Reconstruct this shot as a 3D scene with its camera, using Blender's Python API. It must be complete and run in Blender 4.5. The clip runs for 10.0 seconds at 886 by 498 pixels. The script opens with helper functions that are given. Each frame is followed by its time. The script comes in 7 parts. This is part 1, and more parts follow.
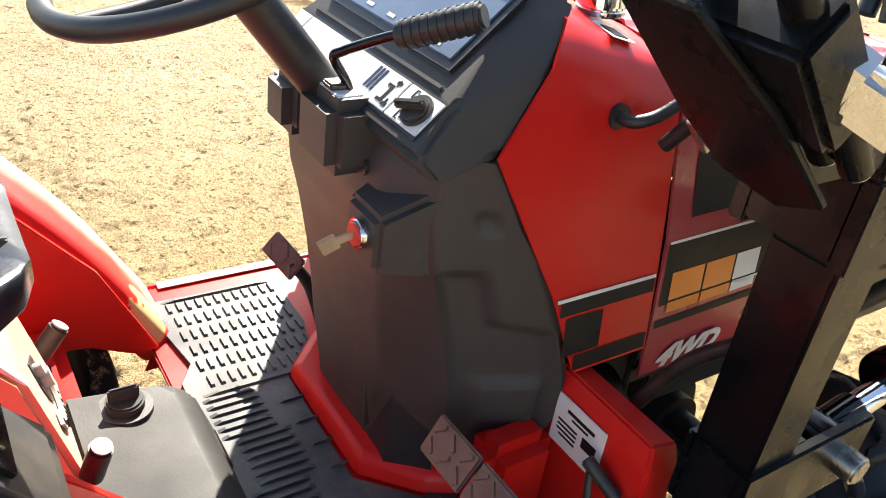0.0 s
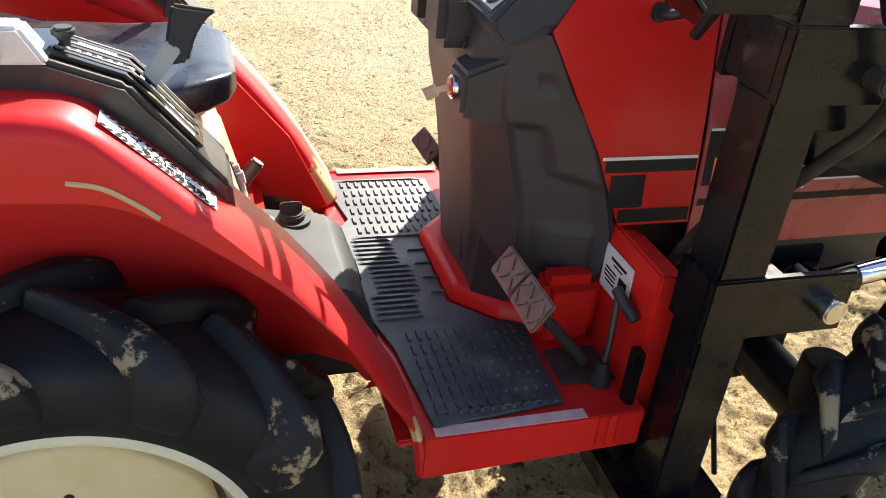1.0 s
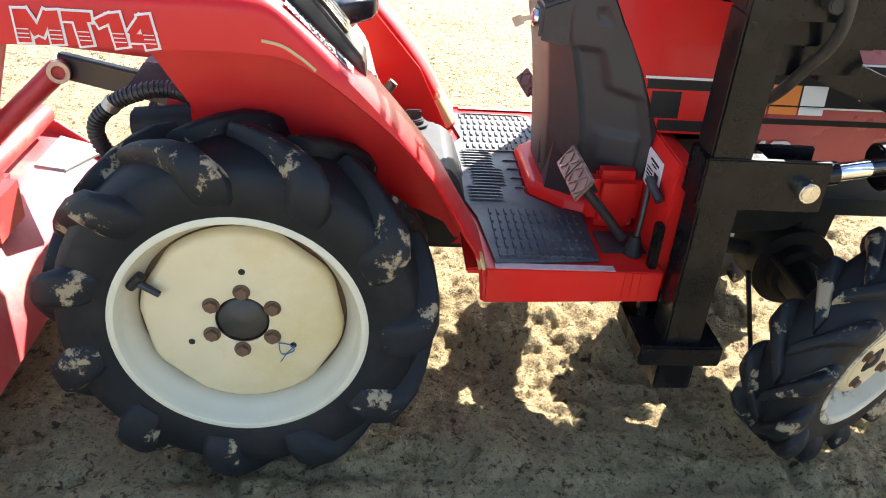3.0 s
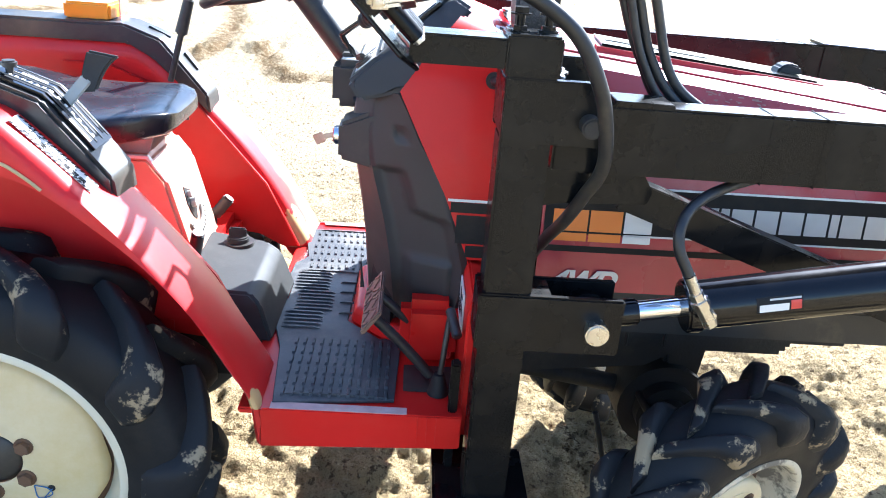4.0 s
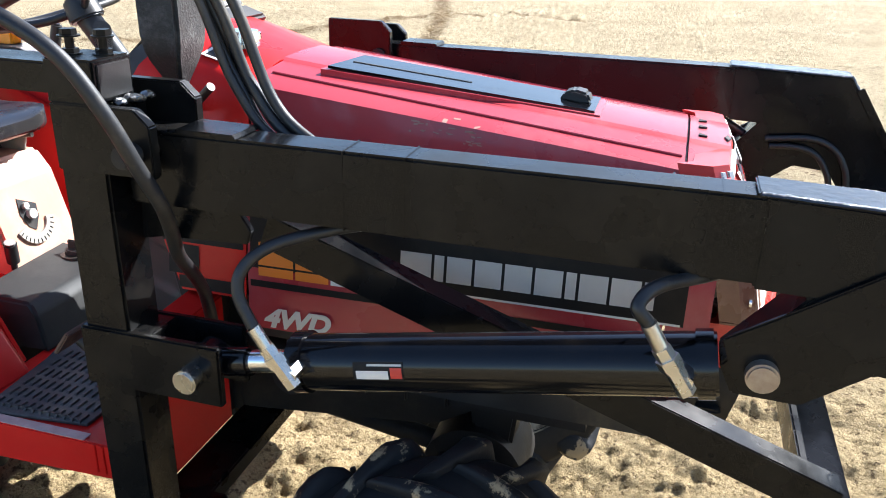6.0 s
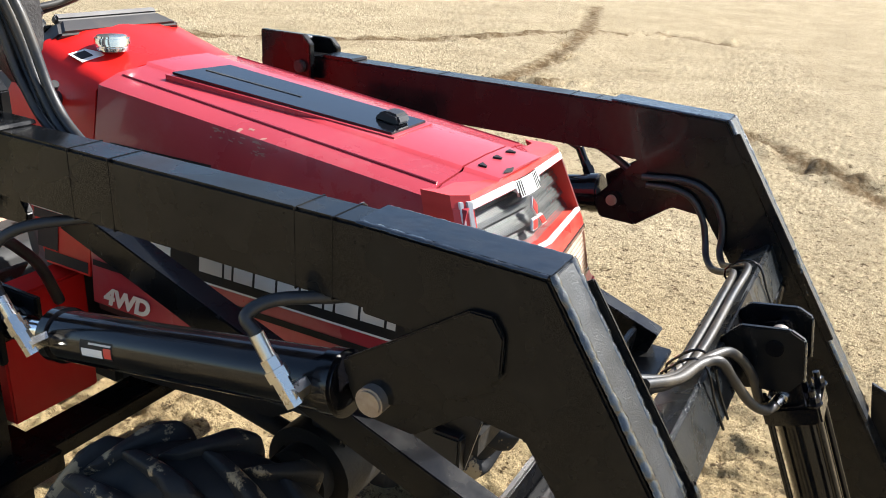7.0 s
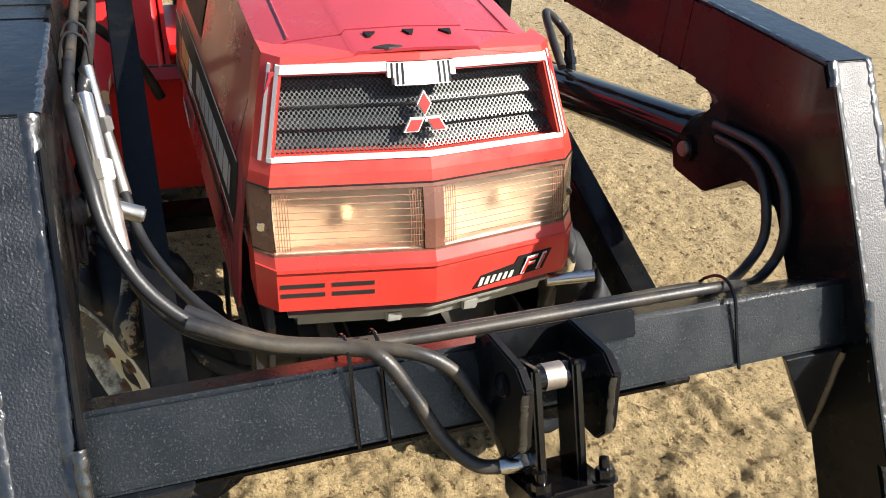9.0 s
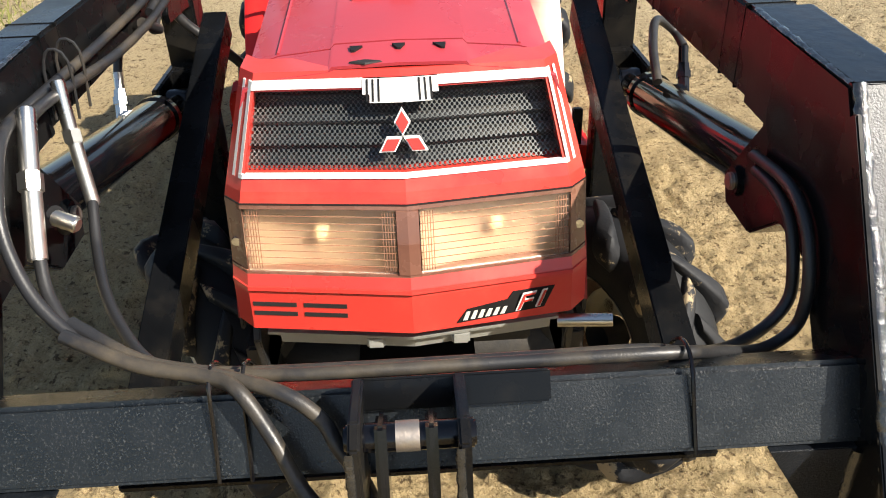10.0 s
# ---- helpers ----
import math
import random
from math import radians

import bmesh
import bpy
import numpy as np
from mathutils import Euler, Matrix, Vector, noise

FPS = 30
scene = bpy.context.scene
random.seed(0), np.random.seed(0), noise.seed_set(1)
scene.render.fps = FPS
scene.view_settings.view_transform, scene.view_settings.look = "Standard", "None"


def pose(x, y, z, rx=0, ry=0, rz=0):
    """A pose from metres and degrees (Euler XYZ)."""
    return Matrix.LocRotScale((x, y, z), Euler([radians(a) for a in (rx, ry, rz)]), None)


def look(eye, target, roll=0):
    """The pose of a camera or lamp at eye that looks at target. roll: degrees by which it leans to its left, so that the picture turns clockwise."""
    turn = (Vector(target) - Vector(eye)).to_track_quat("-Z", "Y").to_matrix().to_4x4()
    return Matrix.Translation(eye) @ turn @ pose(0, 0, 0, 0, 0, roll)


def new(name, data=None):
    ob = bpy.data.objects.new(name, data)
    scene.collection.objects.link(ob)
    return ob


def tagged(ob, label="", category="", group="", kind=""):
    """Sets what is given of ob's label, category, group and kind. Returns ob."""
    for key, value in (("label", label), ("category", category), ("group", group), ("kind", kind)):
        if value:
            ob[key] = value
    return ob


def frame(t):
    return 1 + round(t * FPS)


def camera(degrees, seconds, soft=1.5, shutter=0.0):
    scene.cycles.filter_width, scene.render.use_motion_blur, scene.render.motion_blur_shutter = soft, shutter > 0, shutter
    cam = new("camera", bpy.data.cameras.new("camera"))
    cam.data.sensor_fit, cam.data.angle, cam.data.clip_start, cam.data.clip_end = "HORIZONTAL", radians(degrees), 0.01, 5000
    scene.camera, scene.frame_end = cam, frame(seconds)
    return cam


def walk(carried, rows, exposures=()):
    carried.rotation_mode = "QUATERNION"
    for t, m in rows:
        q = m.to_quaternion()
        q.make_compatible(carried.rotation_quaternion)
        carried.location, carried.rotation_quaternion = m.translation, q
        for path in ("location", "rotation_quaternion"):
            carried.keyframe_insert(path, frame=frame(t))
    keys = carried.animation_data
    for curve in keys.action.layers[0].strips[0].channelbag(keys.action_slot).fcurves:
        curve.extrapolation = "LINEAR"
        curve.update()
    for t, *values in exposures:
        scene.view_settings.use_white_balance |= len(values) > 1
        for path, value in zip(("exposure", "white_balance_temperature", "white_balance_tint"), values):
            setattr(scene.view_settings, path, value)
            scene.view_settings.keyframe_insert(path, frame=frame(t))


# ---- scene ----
cam = camera(57.6, 10.0, soft=1.0)
PATH = [
    (0, (0.185, -0.796, 1.367), (1.216, 0.591, 0.36), 8.2),
    (0.5, (0.166, -0.999, 1.374), (1.023, 0.495, 0.358), 7.8),
    (1, (0.199, -1.244, 1.324), (0.749, 0.398, 0.324), 5.8),
    (1.5, (0.211, -1.439, 1.281), (0.579, 0.254, 0.282), 4.8),
    (2, (0.164, -1.587, 1.284), (0.456, 0.116, 0.277), 4.9),
    (2.2, (0.163, -1.646, 1.295), (0.393, 0.066, 0.289), 4.9),
    (3.3, (0.369, -1.75, 1.318), (0.516, -0.01, 0.343), 4.6),
    (3.5, (0.505, -1.739, 1.306), (0.61, 0.021, 0.361), 4.7),
    (4, (0.691, -1.614, 1.332), (0.798, 0.228, 0.56), 4.7),
    (4.5, (0.893, -1.501, 1.337), (0.902, 0.355, 0.593), 0.5),
    (5, (1.122, -1.509, 1.345), (0.961, 0.34, 0.601), -1.2),
    (5.2, (1.237, -1.537, 1.349), (1.006, 0.307, 0.612), -0.3),
    (6.3, (1.755, -1.292, 1.387), (1.124, 0.435, 0.601), 1.3),
    (6.5, (1.869, -1.254, 1.411), (1.149, 0.432, 0.612), 1.1),
    (7, (2.192, -1.178, 1.411), (1.322, 0.46, 0.661), 3.3),
    (7.5, (2.392, -0.944, 1.398), (1.33, 0.566, 0.627), 3.8),
    (8, (2.489, -0.706, 1.397), (1.23, 0.567, 0.506), 2.6),
    (8.5, (2.618, -0.504, 1.394), (1.19, 0.467, 0.384), 6.8),
    (9, (2.639, -0.327, 1.365), (1.059, 0.313, 0.321), 4.3),
    (9.5, (2.596, -0.205, 1.359), (0.972, 0.151, 0.248), 0.7),
    (10, (2.63, 0.014, 1.357), (0.924, 0.069, 0.315), -2.1),
]
walk(cam, [(t, look(eye, target, roll)) for t, eye, target, roll in PATH],
     exposures=[(0, 2.10, 6900, 10), (0.5, 2.27, 6700, 10), (1.0, 1.95, 6600, 10), (1.5, 2.15, 6700, 10), (2.2, 2.5, 6500, 10), (3.3, 2.5, 6000, 10), (4.0, 2.55, 5400, 10), (4.5, 1.75, 5450, 10), (5.2, 1.55, 5550, 10), (6.5, 1.85, 6000, 10), (7.0, 1.46, 6200, 10), (8.0, 1.14, 6500, 10), (9.0, 1.24, 6600, 10), (10.0, 1.15, 6800, 10)])

# ---- world and sun ----
SUN_AZ, SUN_EL = 55.0, 40.0     # from +x towards +y, and height, in degrees
world = bpy.data.worlds.new("world")
scene.world = world
world.use_nodes = True
wn = world.node_tree.nodes
sky = wn.new("ShaderNodeTexSky")
sky.sky_type = "NISHITA"
sky.sun_disc = False
sky.sun_elevation = radians(SUN_EL)
sky.sun_rotation = radians(90.0 - SUN_AZ)
wn["Background"].inputs["Strength"].default_value = 0.078
world.node_tree.links.new(sky.outputs["Color"], wn["Background"].inputs["Color"])
sun_data = bpy.data.lights.new("sun", "SUN")
sun_data.energy = 5.0
sun_data.angle = radians(0.5)
sun_data.color = (1.0, 0.95, 0.87)
sun = new("sun", sun_data)
to_sun = Vector((math.cos(radians(SUN_AZ)) * math.cos(radians(SUN_EL)), math.sin(radians(SUN_AZ)) * math.cos(radians(SUN_EL)), math.sin(radians(SUN_EL))))
sun.matrix_world = look(to_sun * 30, (0, 0, 0))


# ---- materials ----
def material(name, rgb, rough=0.5, metal=0.0, spread=0.12, scale=9.0, grain=120.0, bump=0.1, coat=0.0, dust=0.0, dust_rgb=(0.42, 0.32, 0.18), spec=0.5, dust_scale=4.0, coat_rough=0.12, edge=(0.5, 0.72)):
    """Paint, rubber, plastic or metal: two scales of variation in colour and gloss, fine relief, and a film of dust in patches."""
    m = bpy.data.materials.new(name)
    m.use_nodes = True
    n, l = m.node_tree.nodes, m.node_tree.links
    b = n["Principled BSDF"]
    b.inputs["Metallic"].default_value = metal
    b.inputs["Specular IOR Level"].default_value = spec
    b.inputs["Coat Weight"].default_value = coat
    b.inputs["Coat Roughness"].default_value = coat_rough
    geo = n.new("ShaderNodeNewGeometry")
    big, fine = n.new("ShaderNodeTexNoise"), n.new("ShaderNodeTexNoise")
    big.inputs["Scale"].default_value, fine.inputs["Scale"].default_value = scale, grain
    big.inputs["Detail"].default_value = fine.inputs["Detail"].default_value = 5.0
    for t in (big, fine):
        l.new(geo.outputs["Position"], t.inputs["Vector"])
    mix = n.new("ShaderNodeMix")
    mix.data_type = "RGBA"
    lo, hi = [c * (1 - spread) for c in rgb], [min(1.0, c * (1 + spread)) for c in rgb]
    mix.inputs["A"].default_value, mix.inputs["B"].default_value = (*lo, 1), (*hi, 1)
    l.new(big.outputs["Fac"], mix.inputs["Factor"])
    colour = mix.outputs["Result"]
    rr = n.new("ShaderNodeMapRange")
    rr.inputs["To Min"].default_value, rr.inputs["To Max"].default_value = max(0.02, rough - 0.1), min(1.0, rough + 0.1)
    rr.inputs["From Min"].default_value, rr.inputs["From Max"].default_value = 0.3, 0.7
    l.new(big.outputs["Fac"], rr.inputs["Value"])
    gloss = rr.outputs["Result"]
    if dust > 0:
        film = n.new("ShaderNodeTexNoise")
        film.inputs["Scale"].default_value, film.inputs["Detail"].default_value, film.inputs["Roughness"].default_value = dust_scale, 9.0, 0.7
        l.new(geo.outputs["Position"], film.inputs["Vector"])
        ramp = n.new("ShaderNodeMapRange")
        ramp.inputs["From Min"].default_value, ramp.inputs["From Max"].default_value = edge
        ramp.inputs["To Max"].default_value = dust
        l.new(film.outputs["Fac"], ramp.inputs["Value"])
        over = n.new("ShaderNodeMix")
        over.data_type = "RGBA"
        over.inputs["B"].default_value = (*dust_rgb, 1)
        l.new(colour, over.inputs["A"])
        l.new(ramp.outputs["Result"], over.inputs["Factor"])
        colour = over.outputs["Result"]
        dull = n.new("ShaderNodeMix")
        dull.inputs["B"].default_value = 0.9
        l.new(ramp.outputs["Result"], dull.inputs["Factor"])
        l.new(gloss, dull.inputs["A"])
        gloss = dull.outputs["Result"]
    l.new(colour, b.inputs["Base Color"])
    l.new(gloss, b.inputs["Roughness"])
    if bump:
        bp = n.new("ShaderNodeBump")
        bp.inputs["Strength"].default_value, bp.inputs["Distance"].default_value = bump, 0.002
        l.new(fine.outputs["Fac"], bp.inputs["Height"])
        l.new(bp.outputs["Normal"], b.inputs["Normal"])
    return m


RED = material("red_paint", (0.56, 0.013, 0.010), 0.36, spread=0.16, scale=6, grain=60, bump=0.03, coat=0.08, coat_rough=0.1, dust=0.05, spec=0.22)
RED_FADED = material("faded_red_paint", (0.36, 0.036, 0.046), 0.30, spread=0.2, scale=5, grain=70, bump=0.05, coat=0.30, coat_rough=0.08, dust=0.22, dust_rgb=(0.46, 0.27, 0.25), spec=0.36)
RED_TRIM = material("bright_red_plastic", (0.58, 0.040, 0.030), 0.34, spread=0.1, scale=8, grain=90, bump=0.03, coat=0.25, dust=0.14, spec=0.45)
TILLER_RED = material("dull_red_paint", (0.42, 0.03, 0.03), 0.5, spread=0.2, scale=8, dust=0.4)
BLACK = material("black_enamel", (0.0042, 0.0046, 0.0053), 0.27, spread=0.4, scale=14, grain=40, bump=0.09, coat=0.10, coat_rough=0.06, dust=0.025, dust_scale=7, spec=0.18)
BLACK_ROUGH = material("weld_spatter_enamel", (0.010, 0.011, 0.012), 0.20, spread=0.4, scale=60, grain=260, bump=0.7, coat=0.9, coat_rough=0.10, dust=0.04, dust_scale=60, spec=0.7)
TUBE_BLACK = material("dusty_satin_black", (0.006, 0.008, 0.010), 0.30, spread=0.4, scale=24, grain=500, bump=0.30, coat=0.22, coat_rough=0.16, dust=0.20, dust_rgb=(0.36, 0.37, 0.36), dust_scale=420, spec=0.42, edge=(0.55, 0.74))
CYL_BLACK = material("glossy_black_paint", (0.003, 0.003, 0.004), 0.12, spread=0.3, grain=30, bump=0.02, coat=0.3, dust=0.03, spec=0.25)
GREY = material("dark_grey_plastic", (0.040, 0.037, 0.035), 0.55, spread=0.14, scale=5, grain=400, bump=0.12, dust=0.2, dust_rgb=(0.26, 0.2, 0.14), dust_scale=3, spec=0.4)
GREY_DARK = material("black_plastic", (0.018, 0.018, 0.019), 0.42, spread=0.2, grain=300, bump=0.1, dust=0.15)
RUBBER = material("tyre_rubber", (0.0095, 0.010, 0.011), 0.62, spread=0.3, scale=12, grain=150, bump=0.2, dust=0.16, dust_rgb=(0.13, 0.10, 0.06), dust_scale=5, spec=0.28)
LUG_RUBBER = material("muddy_lug_rubber", (0.014, 0.0145, 0.016), 0.6, spread=0.35, scale=12, grain=130, bump=0.35, dust=0.85, dust_rgb=(0.36, 0.28, 0.17), dust_scale=13, spec=0.25, edge=(0.568, 0.61))
PEDAL = material("rusty_pedal_steel", (0.15, 0.10, 0.08), 0.5, metal=0.4, spread=0.35, scale=30, grain=160, bump=0.3, dust=0.6, dust_rgb=(0.07, 0.035, 0.02), dust_scale=16)
MAT_RUBBER = material("mat_rubber", (0.030, 0.031, 0.034), 0.55, spread=0.25, scale=9, grain=300, bump=0.15, dust=0.4, dust_rgb=(0.28, 0.26, 0.22), dust_scale=6)
HOSE = material("hose_rubber", (0.016, 0.016, 0.017), 0.42, spread=0.25, scale=20, grain=500, bump=0.15, dust=0.2)
CREAM = material("cream_paint", (0.66, 0.60, 0.44), 0.45, spread=0.08, scale=8, grain=90, bump=0.05, dust=0.35, dust_rgb=(0.40, 0.30, 0.16))
DISC = material("yellowed_cream_paint", (0.68, 0.57, 0.35), 0.4, spread=0.14, scale=4, grain=90, bump=0.05, dust=0.7, dust_rgb=(0.55, 0.40, 0.13), dust_scale=2.6, edge=(0.48, 0.70))
ZINC = material("zinc_plate", (0.62, 0.60, 0.55), 0.3, metal=1.0, spread=0.15, grain=80, bump=0.05)
CHROME = material("chrome", (0.75, 0.76, 0.78), 0.12, metal=1.0, spread=0.05, grain=50, bump=0.01)
STEEL = material("worn_steel", (0.42, 0.37, 0.32), 0.42, metal=0.9, spread=0.3, scale=30, grain=160, bump=0.3, dust=0.4, dust_rgb=(0.16, 0.07, 0.03), dust_scale=14)
RUST = material("rusty_bolt", (0.16, 0.09, 0.05), 0.75, metal=0.3, spread=0.35, scale=60, grain=300, bump=0.4)
IRON = material("cast_iron", (0.022, 0.021, 0.020), 0.6, metal=0.1, spread=0.4, scale=15, grain=140, bump=0.4, dust=0.3, dust_rgb=(0.14, 0.11, 0.07), spec=0.3)
ALLOY = material("grey_cast_alloy", (0.36, 0.36, 0.33), 0.55, metal=0.3, spread=0.2, scale=20, grain=150, bump=0.3, dust=0.4)
WHITE = material("white_vinyl", (0.72, 0.70, 0.66), 0.45, spread=0.06, grain=100, bump=0.02, dust=0.1)
DECAL_BLACK = material("black_vinyl", (0.012, 0.011, 0.011), 0.55, spread=0.2, grain=100, bump=0.02, dust=0.04, spec=0.2)
ORANGE = material("orange_vinyl", (0.75, 0.21, 0.02), 0.42, spread=0.1, grain=100, bump=0.02, dust=0.1)
LETTER = material("pale_vinyl", (0.55, 0.52, 0.47), 0.45, spread=0.12, scale=30, grain=200, bump=0.02, dust=0.15)
AMBER = material("amber_lens", (0.85, 0.30, 0.02), 0.2, spread=0.1, grain=80, bump=0.1, coat=0.4)
SEAT = material("black_vinyl_seat", (0.016, 0.017, 0.022), 0.28, spread=0.3, scale=8, grain=260, bump=0.2, dust=0.12)
BEIGE = material("bare_primer", (0.55, 0.40, 0.20), 0.6, spread=0.2, scale=20, dust=0.3)
PALE_GREY = material("pale_grey_plastic", (0.30, 0.29, 0.27), 0.55, spread=0.12, scale=10, grain=250, bump=0.1, dust=0.3)
STRUTBLUE = material("dark_blue_steel", (0.02, 0.028, 0.06), 0.35, spread=0.3, scale=12, dust=0.15)


def glass(name, rgb, rough=0.05):
    m = bpy.data.materials.new(name)
    m.use_nodes = True
    b = m.node_tree.nodes["Principled BSDF"]
    b.inputs["Base Color"].default_value = (*rgb, 1)
    b.inputs["Roughness"].default_value = rough
    b.inputs["Transmission Weight"].default_value = 1.0
    b.inputs["IOR"].default_value = 1.45
    return m


# ---- mesh helpers ----
def weighted_normals(me, limit=0.62):
    """Smooth shading in which broad faces keep flat and only the rounded edges bend."""
    faces = [(p.normal.copy(), max(p.area, 1e-12)) for p in me.polygons]
    at = [[] for v in me.vertices]
    for p in me.polygons:
        for v in p.vertices:
            at[v].append(p.index)
    out = []
    for p in me.polygons:
        n0 = faces[p.index][0]
        for v in p.vertices:
            n = Vector((0, 0, 0))
            for i in at[v]:
                if faces[i][0].dot(n0) > limit:
                    n += faces[i][0] * faces[i][1]
            out.append(n.normalized() if n.length > 0 else n0)
    me.normals_split_custom_set(out)


def part(name, bm, mat, parent=None, label="", smooth=False):
    """Links a bmesh as one mesh object under a thing or a part."""
    bmesh.ops.recalc_face_normals(bm, faces=bm.faces[:])
    me = bpy.data.meshes.new(name)
    bm.to_mesh(me)
    bm.free()
    for p in me.polygons:
        p.use_smooth = bool(smooth)
    me.materials.append(mat)
    if smooth:
        if len(me.polygons) < 6000:
            weighted_normals(me)
        else:
            me.set_sharp_from_angle(angle=radians(38))
    ob = new(name, me)
    ob.parent = parent
    return tagged(ob, label)


def thing(name, label, category, group="", at=(0, 0, 0)):
    ob = new(name)
    ob.empty_display_size = 0.1
    ob.location = at
    return tagged(ob, label, category, group)


def soften(bm, r, seg=2):
    bmesh.ops.bevel(bm, geom=bm.edges[:], offset=r, segments=seg, affect="EDGES", clamp_overlap=True)
    return bm


def box(x0, x1, y0, y1, z0, z1, r=0.0, bm=None):
    b = bmesh.new()
    m = Matrix.LocRotScale(((x0 + x1) / 2, (y0 + y1) / 2, (z0 + z1) / 2), None, (abs(x1 - x0), abs(y1 - y0), abs(z1 - z0)))
    bmesh.ops.create_cube(b, size=1.0, matrix=m)
    if r:
        soften(b, r)
    return merge(bm, b)


def merge(bm, b):
    if bm is None:
        return b
    me = bpy.data.meshes.new("tmp")
    b.to_mesh(me)
    b.free()
    bm.from_mesh(me)
    bpy.data.meshes.remove(me)
    return bm


def prism(points, a, b, axis="y", r=0.0, bm=None):
    """A flat outline swept from a to b along an axis; the outline's two coordinates are the other two axes in order."""
    q = bmesh.new()

    def place(u, v, w):
        return {"y": (u, w, v), "x": (w, u, v), "z": (u, v, w)}[axis]

    lo = [q.verts.new(place(u, v, a)) for u, v in points]
    hi = [q.verts.new(place(u, v, b)) for u, v in points]
    q.faces.new(lo), q.faces.new(hi)
    for i in range(len(points)):
        j = (i + 1) % len(points)
        q.faces.new((lo[i], lo[j], hi[j], hi[i]))
    bmesh.ops.recalc_face_normals(q, faces=q.faces[:])
    if r:
        soften(q, r)
    return merge(bm, q)


def rod(p0, p1, r0, r1=None, seg=16, bm=None, r=0.0):
    p0, p1 = Vector(p0), Vector(p1)
    d = p1 - p0
    q = bmesh.new()
    m = Matrix.Translation((p0 + p1) / 2) @ d.to_track_quat("Z", "Y").to_matrix().to_4x4()
    bmesh.ops.create_cone(q, cap_ends=True, cap_tris=False, segments=seg, radius1=r0, radius2=r0 if r1 is None else r1, depth=d.length, matrix=m)
    if r:
        rim = [e for e in q.edges if any(len(f.verts) > 4 for f in e.link_faces)]
        bmesh.ops.bevel(q, geom=rim, offset=r, segments=2, affect="EDGES")
    return merge(bm, q)


def beam(p0, p1, w, h, up=(0, 0, 1), r=0.002, bm=None):
    """A bar of w by h between two points; h lies along up."""
    p0, p1 = Vector(p0), Vector(p1)
    d = (p1 - p0).normalized()
    side = d.cross(Vector(up)).normalized()
    top = side.cross(d)
    q = bmesh.new()
    rings = [[q.verts.new(p + side * sx * w / 2 + top * sz * h / 2) for sx, sz in ((-1, -1), (1, -1), (1, 1), (-1, 1))] for p in (p0, p1)]
    q.faces.new(rings[0]), q.faces.new(rings[1])
    for i in range(4):
        q.faces.new((rings[0][i], rings[0][(i + 1) % 4], rings[1][(i + 1) % 4], rings[1][i]))
    bmesh.ops.recalc_face_normals(q, faces=q.faces[:])
    if r:
        soften(q, r)
    return merge(bm, q)


def spline(points, n=10):
    """Points along a smooth line through the given points."""
    P = [Vector(p) for p in points]
    P = [2 * P[0] - P[1]] + P + [2 * P[-1] - P[-2]]
    out = []
    for i in range(1, len(P) - 2):
        a, b, c, d = P[i - 1 : i + 3]
        for k in range(n):
            t = k / n
            out.append(0.5 * (2 * b + (c - a) * t + (2 * a - 5 * b + 4 * c - d) * t * t + (3 * b - a - 3 * c + d) * t ** 3))
    return out + [P[-2]]


def pipe(points, r, seg=12, n=8, bm=None, smooth_line=True, flat=1.0):
    line = spline(points, n) if smooth_line else [Vector(p) for p in points]
    q = bmesh.new()
    rings, side = [], None
    for i, p in enumerate(line):
        d = (line[min(i + 1, len(line) - 1)] - line[max(i - 1, 0)]).normalized()
        if side is None:
            side = d.orthogonal().normalized()
        side = (side - d * side.dot(d)).normalized()
        top = d.cross(side)
        rings.append([q.verts.new(p + r * (math.cos(a) * side + flat * math.sin(a) * top)) for a in (2 * math.pi * k / seg for k in range(seg))])
    for u, v in zip(rings, rings[1:]):
        for k in range(seg):
            q.faces.new((u[k], u[(k + 1) % seg], v[(k + 1) % seg], v[k]))
    q.faces.new(rings[0]), q.faces.new(rings[-1])
    return merge(bm, q)


def loft(sections, closed=True, caps=True, bm=None):
    q = bmesh.new()
    rings = [[q.verts.new(p) for p in s] for s in sections]
    n = len(rings[0])
    for u, v in zip(rings, rings[1:]):
        for k in range(n if closed else n - 1):
            q.faces.new((u[k], u[(k + 1) % n], v[(k + 1) % n], v[k]))
    if caps and closed:
        q.faces.new(rings[0]), q.faces.new(rings[-1])
    return merge(bm, q)


def spin(profile, centre, seg=64, bm=None, closed=False):
    """A profile of (radius, y) turned about the y axis through the centre."""
    cx, cy, cz = centre
    q = bmesh.new()
    rings = []
    for k in range(seg):
        a = 2 * math.pi * k / seg
        rings.append([q.verts.new((cx + r * math.cos(a), cy + y, cz + r * math.sin(a))) for r, y in profile])
    n = len(profile)
    for k in range(seg):
        u, v = rings[k], rings[(k + 1) % seg]
        for i in range(n if closed else n - 1):
            q.faces.new((u[i], u[(i + 1) % n], v[(i + 1) % n], v[i]))
    return merge(bm, q)


def hexbolt(p, d, r=0.011, h=0.009, bm=None, washer=True):
    p, d = Vector(p), Vector(d).normalized()
    bm = rod(p, p + d * h, r, seg=6, bm=bm)
    if washer:
        bm = rod(p, p + d * 0.002, r * 1.35, seg=16, bm=bm)
    return bm


